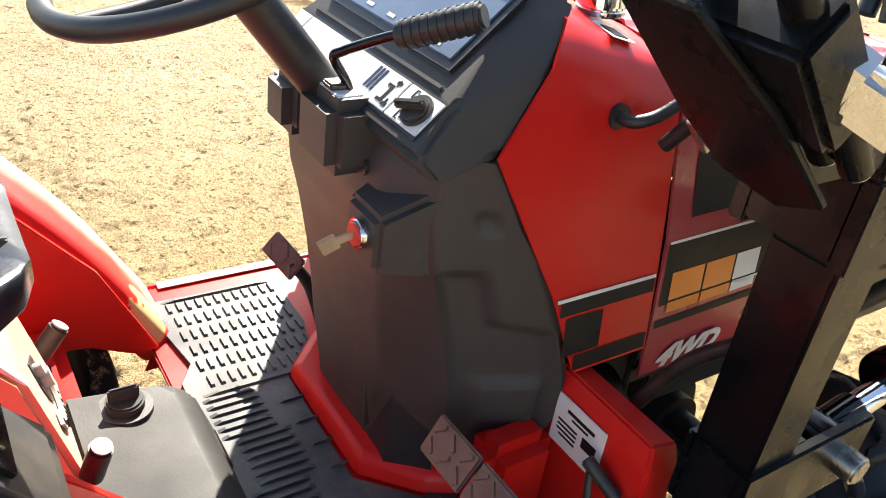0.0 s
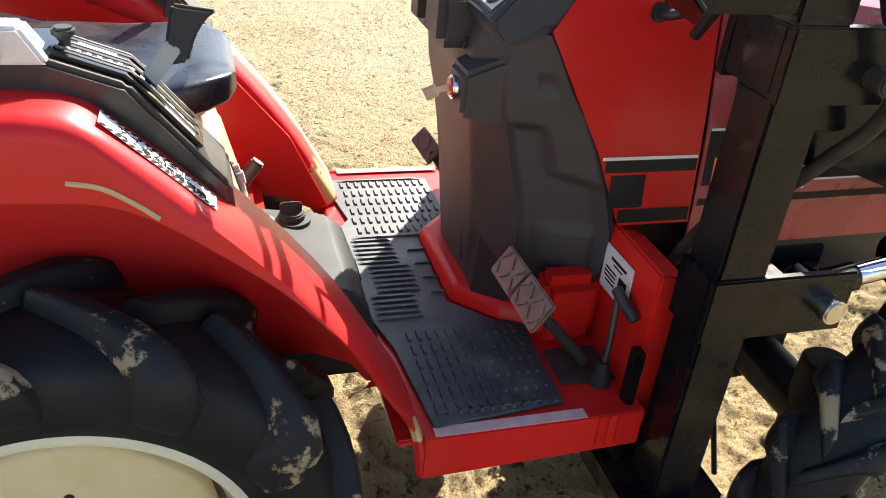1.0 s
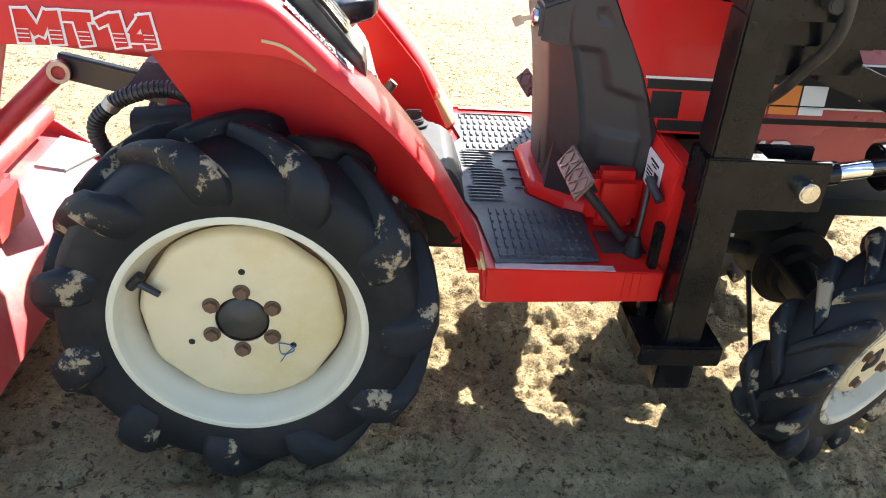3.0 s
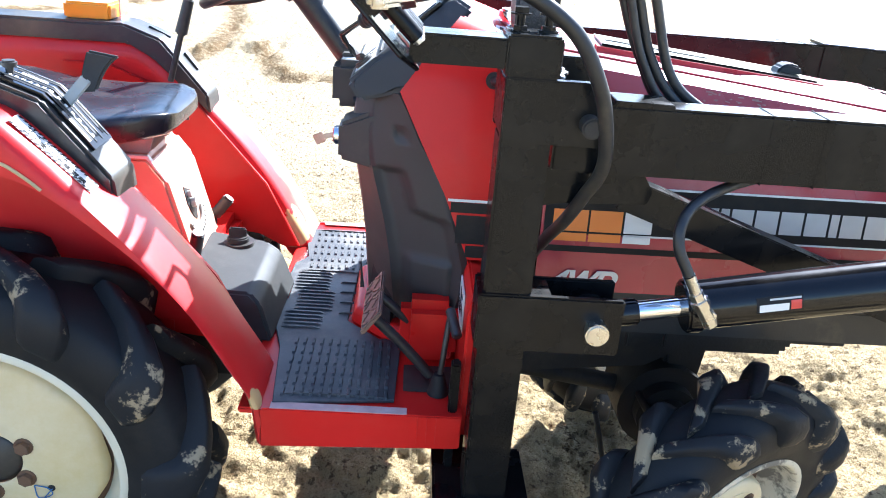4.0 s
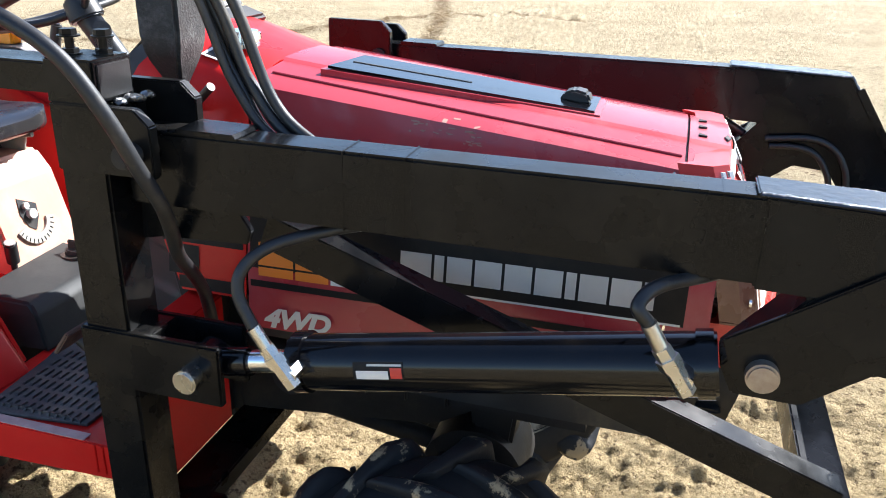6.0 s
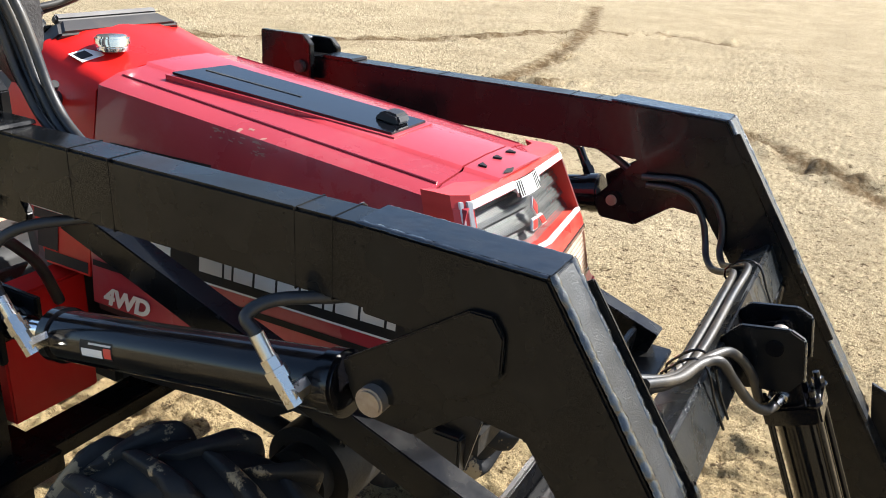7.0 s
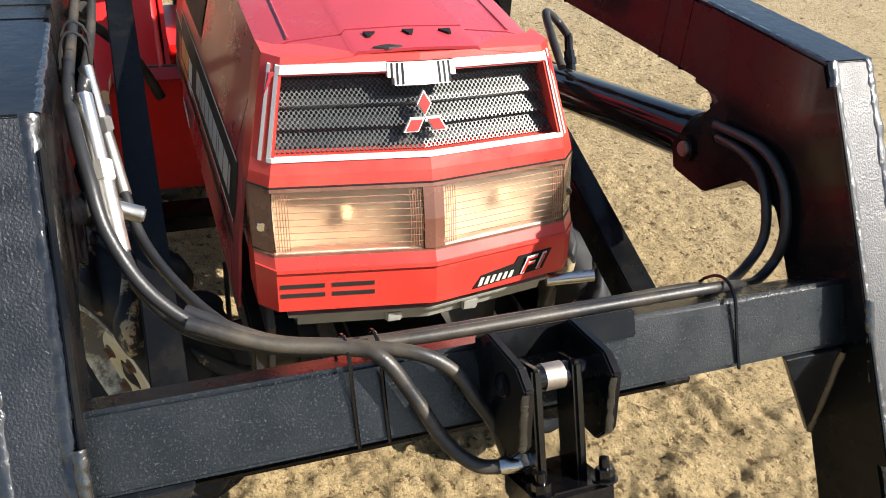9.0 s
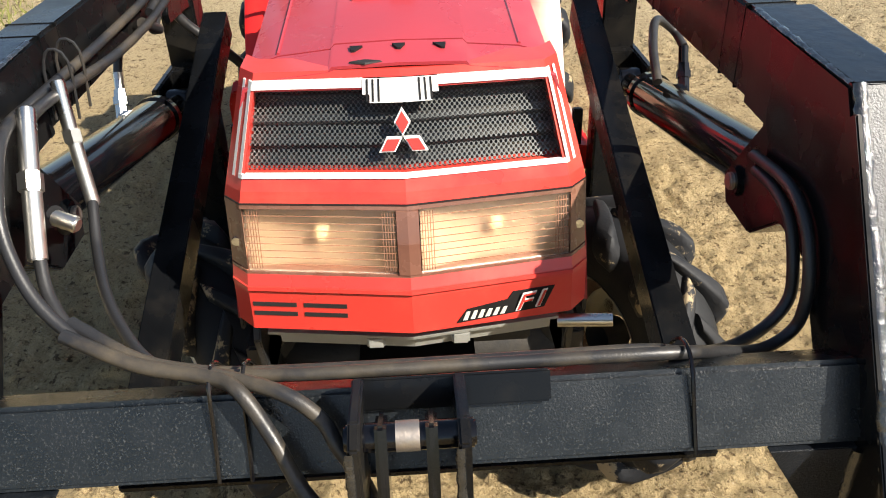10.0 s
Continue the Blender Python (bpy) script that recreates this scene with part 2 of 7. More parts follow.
def sheet(rows, thick):
    """A sheet of metal or plastic through rows of points, with thickness."""
    q = loft(rows, closed=False, caps=False)
    bmesh.ops.recalc_face_normals(q, faces=q.faces[:])
    bmesh.ops.solidify(q, geom=q.faces[:], thickness=thick)
    return q


# ---- ground ----
def value_noise(x, y, seed):
    rng = np.random.RandomState(seed)
    tab = rng.rand(256, 256)
    xi, yi = np.floor(x).astype(int), np.floor(y).astype(int)
    u, v = x - xi, y - yi
    u, v = u * u * (3 - 2 * u), v * v * (3 - 2 * v)
    g = lambda i, j: tab[i % 256, j % 256]
    return (g(xi, yi) * (1 - u) + g(xi + 1, yi) * u) * (1 - v) + (g(xi, yi + 1) * (1 - u) + g(xi + 1, yi + 1) * u) * v


def clods(x, y, cell, seed, low, high):
    """Lumps of soil with sharp feet: caps of uneven size scattered on a jittered lattice."""
    rng = np.random.RandomState(seed)
    tab = rng.rand(4, 128, 128)
    xi, yi = np.floor(x / cell).astype(int), np.floor(y / cell).astype(int)
    best = np.zeros_like(x)
    for i in (-1, 0, 1):
        for j in (-1, 0, 1):
            a, b = (xi + i) % 128, (yi + j) % 128
            cx, cy = (xi + i + 0.15 + 0.7 * tab[0, a, b]) * cell, (yi + j + 0.15 + 0.7 * tab[1, a, b]) * cell
            rad = cell * (0.12 + 0.50 * tab[2, a, b] ** 2)
            turn = 6.28 * tab[3, a, b]
            u, v = (x - cx) * np.cos(turn) + (y - cy) * np.sin(turn), (y - cy) * np.cos(turn) - (x - cx) * np.sin(turn)
            d = np.maximum(np.hypot(u, 1.35 * v), 0.93 * (np.abs(u) + np.abs(v))) / rad
            best = np.maximum(best, rad * (low + high * tab[1, b, a]) * np.sqrt(np.clip(1 - d * d, 0, 1)))
    return best


def billow(x, y, seed):
    return np.abs(2 * value_noise(x, y, seed) - 1)


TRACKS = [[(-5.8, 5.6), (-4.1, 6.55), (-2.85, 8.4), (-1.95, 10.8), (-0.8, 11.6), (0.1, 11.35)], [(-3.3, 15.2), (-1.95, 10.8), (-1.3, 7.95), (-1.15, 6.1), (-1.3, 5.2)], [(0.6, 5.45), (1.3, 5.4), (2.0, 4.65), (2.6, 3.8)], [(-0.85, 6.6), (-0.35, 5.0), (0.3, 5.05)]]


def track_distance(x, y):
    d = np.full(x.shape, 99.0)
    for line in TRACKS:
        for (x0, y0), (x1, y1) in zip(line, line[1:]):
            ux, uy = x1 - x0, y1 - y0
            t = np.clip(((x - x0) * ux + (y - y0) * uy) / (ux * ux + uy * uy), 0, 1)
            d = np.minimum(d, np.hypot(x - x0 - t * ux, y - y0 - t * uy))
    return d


def ground_height(x, y):
    near = np.clip(1.55 - np.hypot((x - 0.7) / 1.35, y + 0.1) / 1.15, 0.16, 1.0)
    near = np.maximum(near, np.clip(1.2 - np.hypot((x - 2.15) / 0.85, (y - 0.60) / 0.80), 0, 0.8))
    wx, wy = x + 0.09 * value_noise(x * 3, y * 3, 11) + 0.010 * value_noise(x * 31, y * 31, 21), y + 0.09 * value_noise(x * 3 + 5, y * 3, 12) + 0.010 * value_noise(x * 31, y * 31 + 7, 22)
    h = 0.05 * (value_noise(x * 0.5, y * 0.5, 1) - 0.5)
    h += 0.060 * near * (value_noise(wx * 3.3, wy * 3.3, 2) - 0.5)
    rough = near * (0.35 + 0.9 * value_noise(x * 2.1, y * 2.1, 13))
    h += rough * (0.042 * billow(wx * 6, wy * 6, 3) + 0.030 * billow(wx * 13, wy * 13, 4) + 0.018 * billow(wx * 27, wy * 27, 5) + 0.010 * billow(wx * 52, wy * 52, 6)) - 0.045 * near
    h += 0.015 * (billow(wx * 15, wy * 15, 43) + 0.55 * billow(wx * 34, wy * 34, 44)) * np.clip((value_noise(x * 2.3 + 8, y * 2.3, 45) - 0.25) * 3, 0.15, 1)
    patch = np.clip((value_noise(x * 2.6 + 3, y * 2.6, 9) - 0.45) * 4, 0, 1)
    h += np.clip(near * 1.7 - 0.6, 0, 1) * patch * (0.6 * clods(wx, wy, 0.10, 31, 0.2, 0.5) + 0.8 * clods(wx + 3, wy, 0.045, 32, 0.3, 0.7))
    h += np.clip(near * 2.0, 0.3, 1) * 0.8 * clods(wx, wy + 5, 0.026, 33, 0.3, 0.6) * np.clip((value_noise(x * 5, y * 5, 10) - 0.3) * 3, 0, 1)
    d = track_distance(x + 0.5 * (value_noise(x * 1.2, y * 1.2, 16) - 0.5), y + 0.5 * (value_noise(x * 1.2, y * 1.2, 17) - 0.5))
    h += np.exp(-(d / 0.17) ** 2) * (0.12 * billow(x * 4.1, y * 4.1, 18) + 0.05 * billow(x * 9, y * 9, 19) - 0.06)
    return h + 0.006


def build_ground():
    def axis(lo, hi, step, up, down, far):
        out, s, v = [], step, hi
        while v < far:
            out.append(v)
            s *= up
            v += s
        neg, s, v = [], step, lo
        while v > -far:
            s *= down
            v -= s
            neg.append(v)
        return np.array(neg[::-1] + list(np.arange(lo, hi, step)) + out)
    xs, ys = axis(-1.2, 2.9, 0.0095, 1.045, 1.045, 900.0), axis(-1.0, 2.5, 0.0095, 1.03, 1.06, 900.0)
    X, Y = np.meshgrid(xs, ys, indexing="ij")
    Z = ground_height(X, Y)
    nx, ny = X.shape
    i = np.arange(nx * ny).reshape(nx, ny)
    faces = np.stack([i[:-1, :-1], i[1:, :-1], i[1:, 1:], i[:-1, 1:]], -1).reshape(-1, 4)
    me = bpy.data.meshes.new("ground")
    me.vertices.add(nx * ny)
    me.vertices.foreach_set("co", np.stack([X, Y, Z], -1).reshape(-1).astype(np.float32))
    me.loops.add(len(faces) * 4)
    me.loops.foreach_set("vertex_index", faces.reshape(-1).astype(np.int32))
    me.polygons.add(len(faces))
    me.polygons.foreach_set("loop_start", np.arange(0, len(faces) * 4, 4, dtype=np.int32))
    me.update(calc_edges=True)
    me.polygons.foreach_set("use_smooth", np.ones(len(faces), dtype=bool))
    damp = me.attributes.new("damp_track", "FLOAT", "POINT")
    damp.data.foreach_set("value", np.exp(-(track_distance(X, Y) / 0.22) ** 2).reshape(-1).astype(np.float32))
    dug = me.attributes.new("dug_soil", "FLOAT", "POINT")
    reach = np.hypot(X - np.clip(X, -0.2, 2.3), Y + 0.10) + 0.5 * (value_noise(X * 1.7, Y * 1.7, 41) - 0.5) + 0.3 * (value_noise(X * 5, Y * 5, 42) - 0.5)
    dug.data.foreach_set("value", np.clip((3.0 - reach) / 2.0, 0, 1).reshape(-1).astype(np.float32))
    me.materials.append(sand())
    return tagged(new("ground", me), "pale dry sand ground, loose and trodden, with wheel ruts", "ground", kind="structure")


def sand():
    m = bpy.data.materials.new("sand")
    m.use_nodes = True
    n, l = m.node_tree.nodes, m.node_tree.links
    b = n["Principled BSDF"]
    geo = n.new("ShaderNodeNewGeometry")
    b.inputs["Roughness"].default_value = 0.95
    b.inputs["Specular IOR Level"].default_value = 0.15

    def tex(scale, detail, rough=0.6):
        t = n.new("ShaderNodeTexNoise")
        t.inputs["Scale"].default_value, t.inputs["Detail"].default_value, t.inputs["Roughness"].default_value = scale, detail, rough
        l.new(geo.outputs["Position"], t.inputs["Vector"])
        return t.outputs["Fac"]

    def mixed(fac, a, c, lo=0.35, hi=0.65):
        mr = n.new("ShaderNodeMapRange")
        mr.inputs["From Min"].default_value, mr.inputs["From Max"].default_value = lo, hi
        l.new(fac, mr.inputs["Value"])
        x = n.new("ShaderNodeMix")
        x.data_type = "RGBA"
        for key, v in (("A", a), ("B", c)):
            if isinstance(v, tuple):
                x.inputs[key].default_value = (*v, 1)
            else:
                l.new(v, x.inputs[key])
        l.new(mr.outputs["Result"], x.inputs["Factor"])
        return x.outputs["Result"]

    def attribute(name):
        at = n.new("ShaderNodeAttribute")
        at.attribute_name = name
        return at.outputs["Fac"]

    col = mixed(tex(1.1, 8), (0.49, 0.39, 0.235), (0.61, 0.495, 0.31))
    col = mixed(attribute("dug_soil"), col, (0.50, 0.375, 0.195), 0.0, 1.05)
    col = mixed(tex(6.0, 10, 0.75), col, (0.22, 0.15, 0.075), 0.55, 0.74)
    col = mixed(tex(70.0, 6, 0.7), col, (0.22, 0.15, 0.075), 0.55, 0.63)
    col = mixed(tex(38.0, 4, 0.6), col, (0.15, 0.10, 0.05), 0.60, 0.65)
    col = mixed(tex(19.0, 7, 0.7), col, (0.12, 0.08, 0.04), 0.595, 0.64)
    col = mixed(tex(150.0, 4, 0.7), (0.18, 0.125, 0.065), col, 0.30, 0.44)
    col = mixed(tex(420.0, 2, 0.6), (0.24, 0.175, 0.10), col, 0.30, 0.46)
    col = mixed(tex(95.0, 5, 0.75), col, (0.62, 0.52, 0.36), 0.60, 0.70)
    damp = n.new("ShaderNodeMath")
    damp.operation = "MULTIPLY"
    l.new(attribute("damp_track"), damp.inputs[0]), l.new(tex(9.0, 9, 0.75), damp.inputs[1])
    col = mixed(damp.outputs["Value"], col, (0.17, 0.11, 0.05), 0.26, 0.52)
    l.new(col, b.inputs["Base Color"])
    b1, b2 = n.new("ShaderNodeBump"), n.new("ShaderNodeBump")
    b1.inputs["Strength"].default_value, b1.inputs["Distance"].default_value = 1.0, 0.045
    b2.inputs["Strength"].default_value, b2.inputs["Distance"].default_value = 1.0, 0.010
    l.new(tex(46.0, 12, 0.75), b1.inputs["Height"])
    l.new(tex(300.0, 3, 0.6), b2.inputs["Height"])
    b0 = n.new("ShaderNodeBump")
    b0.inputs["Distance"].default_value = 0.085
    calm = n.new("ShaderNodeMapRange")
    calm.inputs["From Min"].default_value, calm.inputs["From Max"].default_value = 0.42, 0.60
    calm.inputs["To Min"].default_value = 0.15
    calm.inputs["To Max"].default_value = 0.42
    l.new(tex(1.7, 6, 0.65), calm.inputs["Value"])
    l.new(calm.outputs["Result"], b0.inputs["Strength"])
    b1.inputs["Strength"].default_value = 0.55
    l.new(tex(21.0, 5, 0.6), b0.inputs["Height"])
    l.new(b0.outputs["Normal"], b1.inputs["Normal"])
    crumb = n.new("ShaderNodeTexVoronoi")
    crumb.inputs["Scale"].default_value = 62.0
    crumb.inputs["Detail"].default_value = 2.0
    l.new(geo.outputs["Position"], crumb.inputs["Vector"])
    b3 = n.new("ShaderNodeBump")
    b3.inputs["Strength"].default_value, b3.inputs["Distance"].default_value = 0.7, 0.020
    b3.invert = True
    l.new(crumb.outputs["Distance"], b3.inputs["Height"])
    l.new(b1.outputs["Normal"], b3.inputs["Normal"])
    last = b3
    for scale, lo, hi, rise in ((8.5, 0.545, 0.575, 0.022), (23.0, 0.56, 0.60, 0.011)):
        flake = n.new("ShaderNodeMapRange")
        flake.inputs["From Min"].default_value, flake.inputs["From Max"].default_value = lo, hi
        l.new(tex(scale, 6, 0.55), flake.inputs["Value"])
        bf = n.new("ShaderNodeBump")
        bf.inputs["Strength"].default_value, bf.inputs["Distance"].default_value = 0.9, rise
        l.new(flake.outputs["Result"], bf.inputs["Height"])
        l.new(last.outputs["Normal"], bf.inputs["Normal"])
        last = bf
    l.new(last.outputs["Normal"], b2.inputs["Normal"])
    l.new(b2.outputs["Normal"], b.inputs["Normal"])
    return m


build_ground()


# ---- front loader ----
DIMPLED = material("dimpled_black_enamel", (0.006, 0.008, 0.011), 0.38, spread=0.5, scale=30, grain=430, bump=0.5, coat=0.25, coat_rough=0.26, dust=0.05, dust_rgb=(0.25, 0.26, 0.27), dust_scale=200, spec=0.55, edge=(0.55, 0.66))

ENAMEL_TOP = material("smooth_black_enamel", (0.004, 0.006, 0.009), 0.18, spread=0.5, scale=30, grain=70, bump=0.25, coat=0.14, coat_rough=0.05, dust=0.03, spec=0.24)


def weld_band(start, along, out, length, half, seed):
    """A weld seam: overlapping rough lumps of uneven height laid along a line, as one skin."""
    rnd = random.Random(seed)
    side = along.cross(out)
    q = bmesh.new()
    n = max(12, int(length / 0.0035))
    rings = []
    wob = 0.0
    for k in range(n + 1):
        wob = 0.8 * wob + rnd.uniform(-1, 1) * half * 0.10
        swell = 0.92 + 0.16 * abs(math.sin(k * 0.45 + 1.5 * math.sin(k * 0.11))) + 0.10 * math.sin(k * 0.071 + seed) + rnd.uniform(-0.06, 0.06)
        p = start + along * (length * k / n)
        ring = []
        for i in range(7):
            a = math.pi * i / 6
            r = half * swell * (1 + rnd.uniform(-0.05, 0.05))
            ring.append(q.verts.new(p + side * (math.cos(a) * r + wob) + out * (math.sin(a) * r * 0.62 - 0.001)))
        rings.append(ring)
    for u, v in zip(rings, rings[1:]):
        for i in range(6):
            q.faces.new((u[i], u[i + 1], v[i + 1], v[i]))
    return q


def build_loader():
    ld = thing("front_loader", "black painted home-welded steel front loader fixed on the tractor", "front loader")
    for s in (-1, 1):
        Y = lambda a: s * a
        # upright post with foot plate
        post = part("post", box(0.822, 0.896, Y(0.435), Y(0.508), 0.40, 1.045, 0.004), BLACK, ld)
        part("foot_plate", box(0.772, 0.938, Y(0.36), Y(0.525), 0.362, 0.408, 0.004), BLACK, post)
        part("foot_block", box(0.826, 0.902, Y(0.41), Y(0.50), 0.285, 0.366, 0.004), BLACK, post)
        part("post_stay", box(0.792, 0.808, Y(0.40), Y(0.425), 0.40, 0.62, 0.003), BLACK, post)
        # clamp head with the boom's pivot
        plate = [(0.822, 1.038), (0.972, 1.038), (0.972, 1.108), (0.950, 1.129), (0.822, 1.129)]
        head = part("clamp_head", prism(plate, Y(0.494), Y(0.512), r=0.002), BLACK, ld, "black welded steel clamp plates")
        part("inner_plate", prism([(x, z + (0.018 if z > 1.05 else 0)) for x, z in plate], Y(0.385), Y(0.403), r=0.002), BLACK, head)
        rnd = random.Random(11)
        for k in range(9):
            w = bmesh.new()
            bmesh.ops.create_icosphere(w, subdivisions=2, radius=0.0075, matrix=Matrix.Translation((0.900 + rnd.uniform(0, 0.012), Y(rnd.uniform(0.412, 0.49)), 1.127 + rnd.uniform(0, 0.004))) @ Matrix.Diagonal((1.3, 1.6, 0.8, 1)))
            for p in w.verts:
                p.co += Vector((rnd.uniform(-1, 1), rnd.uniform(-1, 1), rnd.uniform(-1, 1))) * 0.0012
            part("weld_lump", w, BLACK_ROUGH, head, smooth=True)
        part("boom_cap_plate", prism([(0.985, 1.0945), (1.075, 1.0945), (1.072, 1.1005), (0.988, 1.1015)], Y(0.416), Y(0.480), r=0.001), BLACK, ld)
        part("clamp_block", box(0.822, 0.893, Y(0.403), Y(0.496), 1.045, 1.126, 0.002), BLACK, head)
        part("pivot_pin", rod((0.945, Y(0.372), 1.072), (0.945, Y(0.542), 1.072), 0.015, seg=20, r=0.003), IRON, ld, smooth=True)
        if s < 0:
            cap = part("top_box", box(0.820, 0.896, Y(0.430), Y(0.510), 1.129, 1.187, 0.003), BLACK, ld)
            part("tube_mouth", box(0.8955, 0.8985, Y(0.437), Y(0.503), 1.136, 1.180, 0.001), GREY_DARK, cap)
            for x, y in ((0.838, 0.475), (0.880, 0.462)):
                b = rod((x, Y(y), 1.186), (x, Y(y), 1.214), 0.006, seg=12)
                hexbolt((x, Y(y), 1.210), (0, 0, 1), 0.011, 0.010, b)
                hexbolt((x, Y(y), 1.187), (0, 0, 1), 0.011, 0.008, b)
                part("clamp_bolt", b, BLACK, cap)
        part("gusset", prism([(0.90, 0.99), (1.053, 0.99), (1.073, 0.958), (1.066, 0.938), (0.93, 0.932), (0.896, 0.925)], Y(0.440), Y(0.452), r=0.002), BLACK, ld)
        # lower bracket with pin
        br = part("cylinder_bracket", box(0.815, 1.043, Y(0.500), Y(0.514), 0.704, 0.800, 0.003), BLACK, ld)
        part("inner_plate", box(0.815, 1.043, Y(0.430), Y(0.442), 0.704, 0.800, 0.003), BLACK, br)
        part("bracket_block", box(0.815, 0.93, Y(0.440), Y(0.502), 0.706, 0.798, 0.002), BLACK, br)
        part("bracket_pin", rod((1.0, Y(0.42), 0.752), (1.0, Y(0.540), 0.752), 0.0185, seg=24, r=0.003), ZINC, ld, "zinc plated pin head", True)
        part("strut", beam((1.05, Y(0.355), 0.93), (1.89, Y(0.346), 0.630), 0.045, 0.055), BLACK, ld)
        # boom: straight tube and cranked arm
        tube = box(0.905, 1.80, Y(0.418), Y(0.478), 0.990, 1.094, 0.004)
        boom = part("boom", tube, BLACK, ld, "black square steel tube boom")
        for x in (1.222, 1.304, 1.62, 1.675):
            part("weld_seam", box(x - 0.0012, x + 0.0012, Y(0.4174), Y(0.4786), 0.9894, 1.0950, 0.0005), BLACK, boom)
        arm = [(1.72, 1.096), (1.942, 1.088), (2.082, 0.874), (2.303, 0.544), (2.47, 0.30), (2.375, 0.24), (2.205, 0.495), (2.068, 0.710),
               (1.935, 0.893), (1.865, 0.900), (1.795, 0.846), (1.718, 0.848), (1.700, 0.885), (1.782, 0.984), (1.72, 0.986)]
        crank = part("crank_arm", prism(arm, Y(0.414), Y(0.482), r=0.003), BLACK, ld, "black cranked steel arm plate")
        part("stiffener", prism([(1.699, 0.923), (1.77, 0.970), (1.862, 1.034), (1.890, 1.034), (1.904, 1.012), (1.904, 0.965), (1.86, 0.925), (1.78, 0.885), (1.715, 0.872)], Y(0.482), Y(0.490), r=0.002), BLACK, crank, "welded stiffener plate")
        # lumpy capping strips with weld beads
        part("cap_strip", beam((1.71, Y(0.448), 1.0975), (1.946, Y(0.448), 1.0895), 0.066, 0.006), ENAMEL_TOP, crank)
        part("cap_strip", beam((1.944, Y(0.448), 1.090), (2.305, Y(0.448), 0.5465), 0.058, 0.007, up=(0.83, 0, 0.55)), DIMPLED, crank)
        slope, nrm = Vector((0.361, 0, -0.5435)).normalized(), Vector((0.833, 0, 0.553))
        top = Vector((1.944, 0, 1.0915))
        for n_, (y0, start) in enumerate(((0.4225, 0.0), (0.4735, 0.0))):
            part("weld_bead", weld_band(top + Vector((0, Y(y0), 0)), slope, nrm, 0.62 if n_ else 0.56, 0.0080, 60 + n_ + s), BLACK_ROUGH, crank, "rough glossy weld bead", True)
        part("weld_bead", weld_band(Vector((1.712, Y(0.4795), 1.0985)), Vector((0.999, 0, -0.034)), Vector((0.034, 0, 0.999)), 0.23, 0.0045, 71 + s), BLACK_ROUGH, crank, smooth=True)
        part("weld_bead", weld_band(Vector((1.712, Y(0.4165), 1.0985)), Vector((0.999, 0, -0.034)), Vector((0.034, 0, 0.999)), 0.23, 0.0045, 81 + s), BLACK_ROUGH, crank, smooth=True)
        e0 = top + Vector((0, Y(0.4135), 0)) + slope * 0.03
        part("edge_strip", beam(e0 + nrm * 0.002, e0 + slope * 0.44 + nrm * 0.002, 0.006, 0.016, up=nrm, r=0.0015), BLACK, crank)
        ap = part("arm_pin", rod((1.747, Y(0.425), 0.886), (1.747, Y(0.506), 0.886), 0.019, seg=24, r=0.003), STEEL, ld, "worn steel pin head", True)
        part("pin_end", rod((1.742, Y(0.402), 0.892), (1.742, Y(0.418), 0.892), 0.0115, seg=20, r=0.002), STEEL, ap, smooth=True)
        part("pin_collar", rod((1.742, Y(0.408), 0.892), (1.742, Y(0.418), 0.892), 0.020, seg=24, r=0.002), BLACK, ap, smooth=True)
        part("tip_pin", rod((2.41, Y(0.40), 0.29), (2.41, Y(0.50), 0.29), 0.018, seg=20, r=0.003), STEEL, ld, smooth=True)
        part("arm_end_bracket", prism([(2.30, 0.60), (2.40, 0.56), (2.52, 0.30), (2.44, 0.22), (2.36, 0.30)], Y(0.484), Y(0.496), r=0.002), BLACK, ld)
        # lift cylinder
        a, b = Vector((1.0, Y(0.475), 0.754)), Vector((1.735, Y(0.475), 0.888))
        d = (b - a).normalized()
        pt = lambda x: a + d * ((x - 1.0) / d.x)
        barrel = rod(pt(1.152), pt(1.69), 0.040, seg=36, r=0.004)
        rod(pt(1.145), pt(1.172), 0.044, seg=36, r=0.004, bm=barrel)
        rod(pt(1.672), pt(1.70), 0.043, seg=36, r=0.004, bm=barrel)
        cyl = part("lift_cylinder", barrel, CYL_BLACK, ld, "glossy black hydraulic lift cylinder", True)
        part("piston_rod", rod(pt(1.05), pt(1.16), 0.0165, seg=24), CHROME, cyl, "chromed piston rod", True)
        cl = rod((1.0, Y(0.452), 0.754), (1.0, Y(0.497), 0.754), 0.030, seg=24, r=0.003)
        rod(pt(1.015), pt(1.075), 0.022, seg=20, r=0.003, bm=cl)
        part("rod_eye", cl, CYL_BLACK, cyl, smooth=True)
        e = rod((1.745, Y(0.44), 0.890), (1.745, Y(0.479), 0.890), 0.032, seg=24, r=0.003)
        part("cylinder_eye", e, CYL_BLACK, cyl, smooth=True)
        # hose fittings at both ends
        for x, lean in ((1.165, -0.05), (1.66, -0.05)):
            q = pt(x)
            base = q + Vector((0, Y(0.044), 0.01))
            f = rod(base - Vector((0, Y(0.015), 0)), base + Vector((0, Y(0.022), 0)), 0.012, seg=6)
            rod(base + Vector((0.006, Y(0.018), -0.012)), base + Vector((-0.030, Y(0.022), 0.042)), 0.0115, seg=6, bm=f)
            rod(base + Vector((-0.014, Y(0.020), 0.018)), base + Vector((-0.022, Y(0.021), 0.030)), 0.0145, seg=6, bm=f)
            rod(base + Vector((-0.030, Y(0.022), 0.042)), base + Vector((-0.046, Y(0.024), 0.070)), 0.0095, seg=14, bm=f)
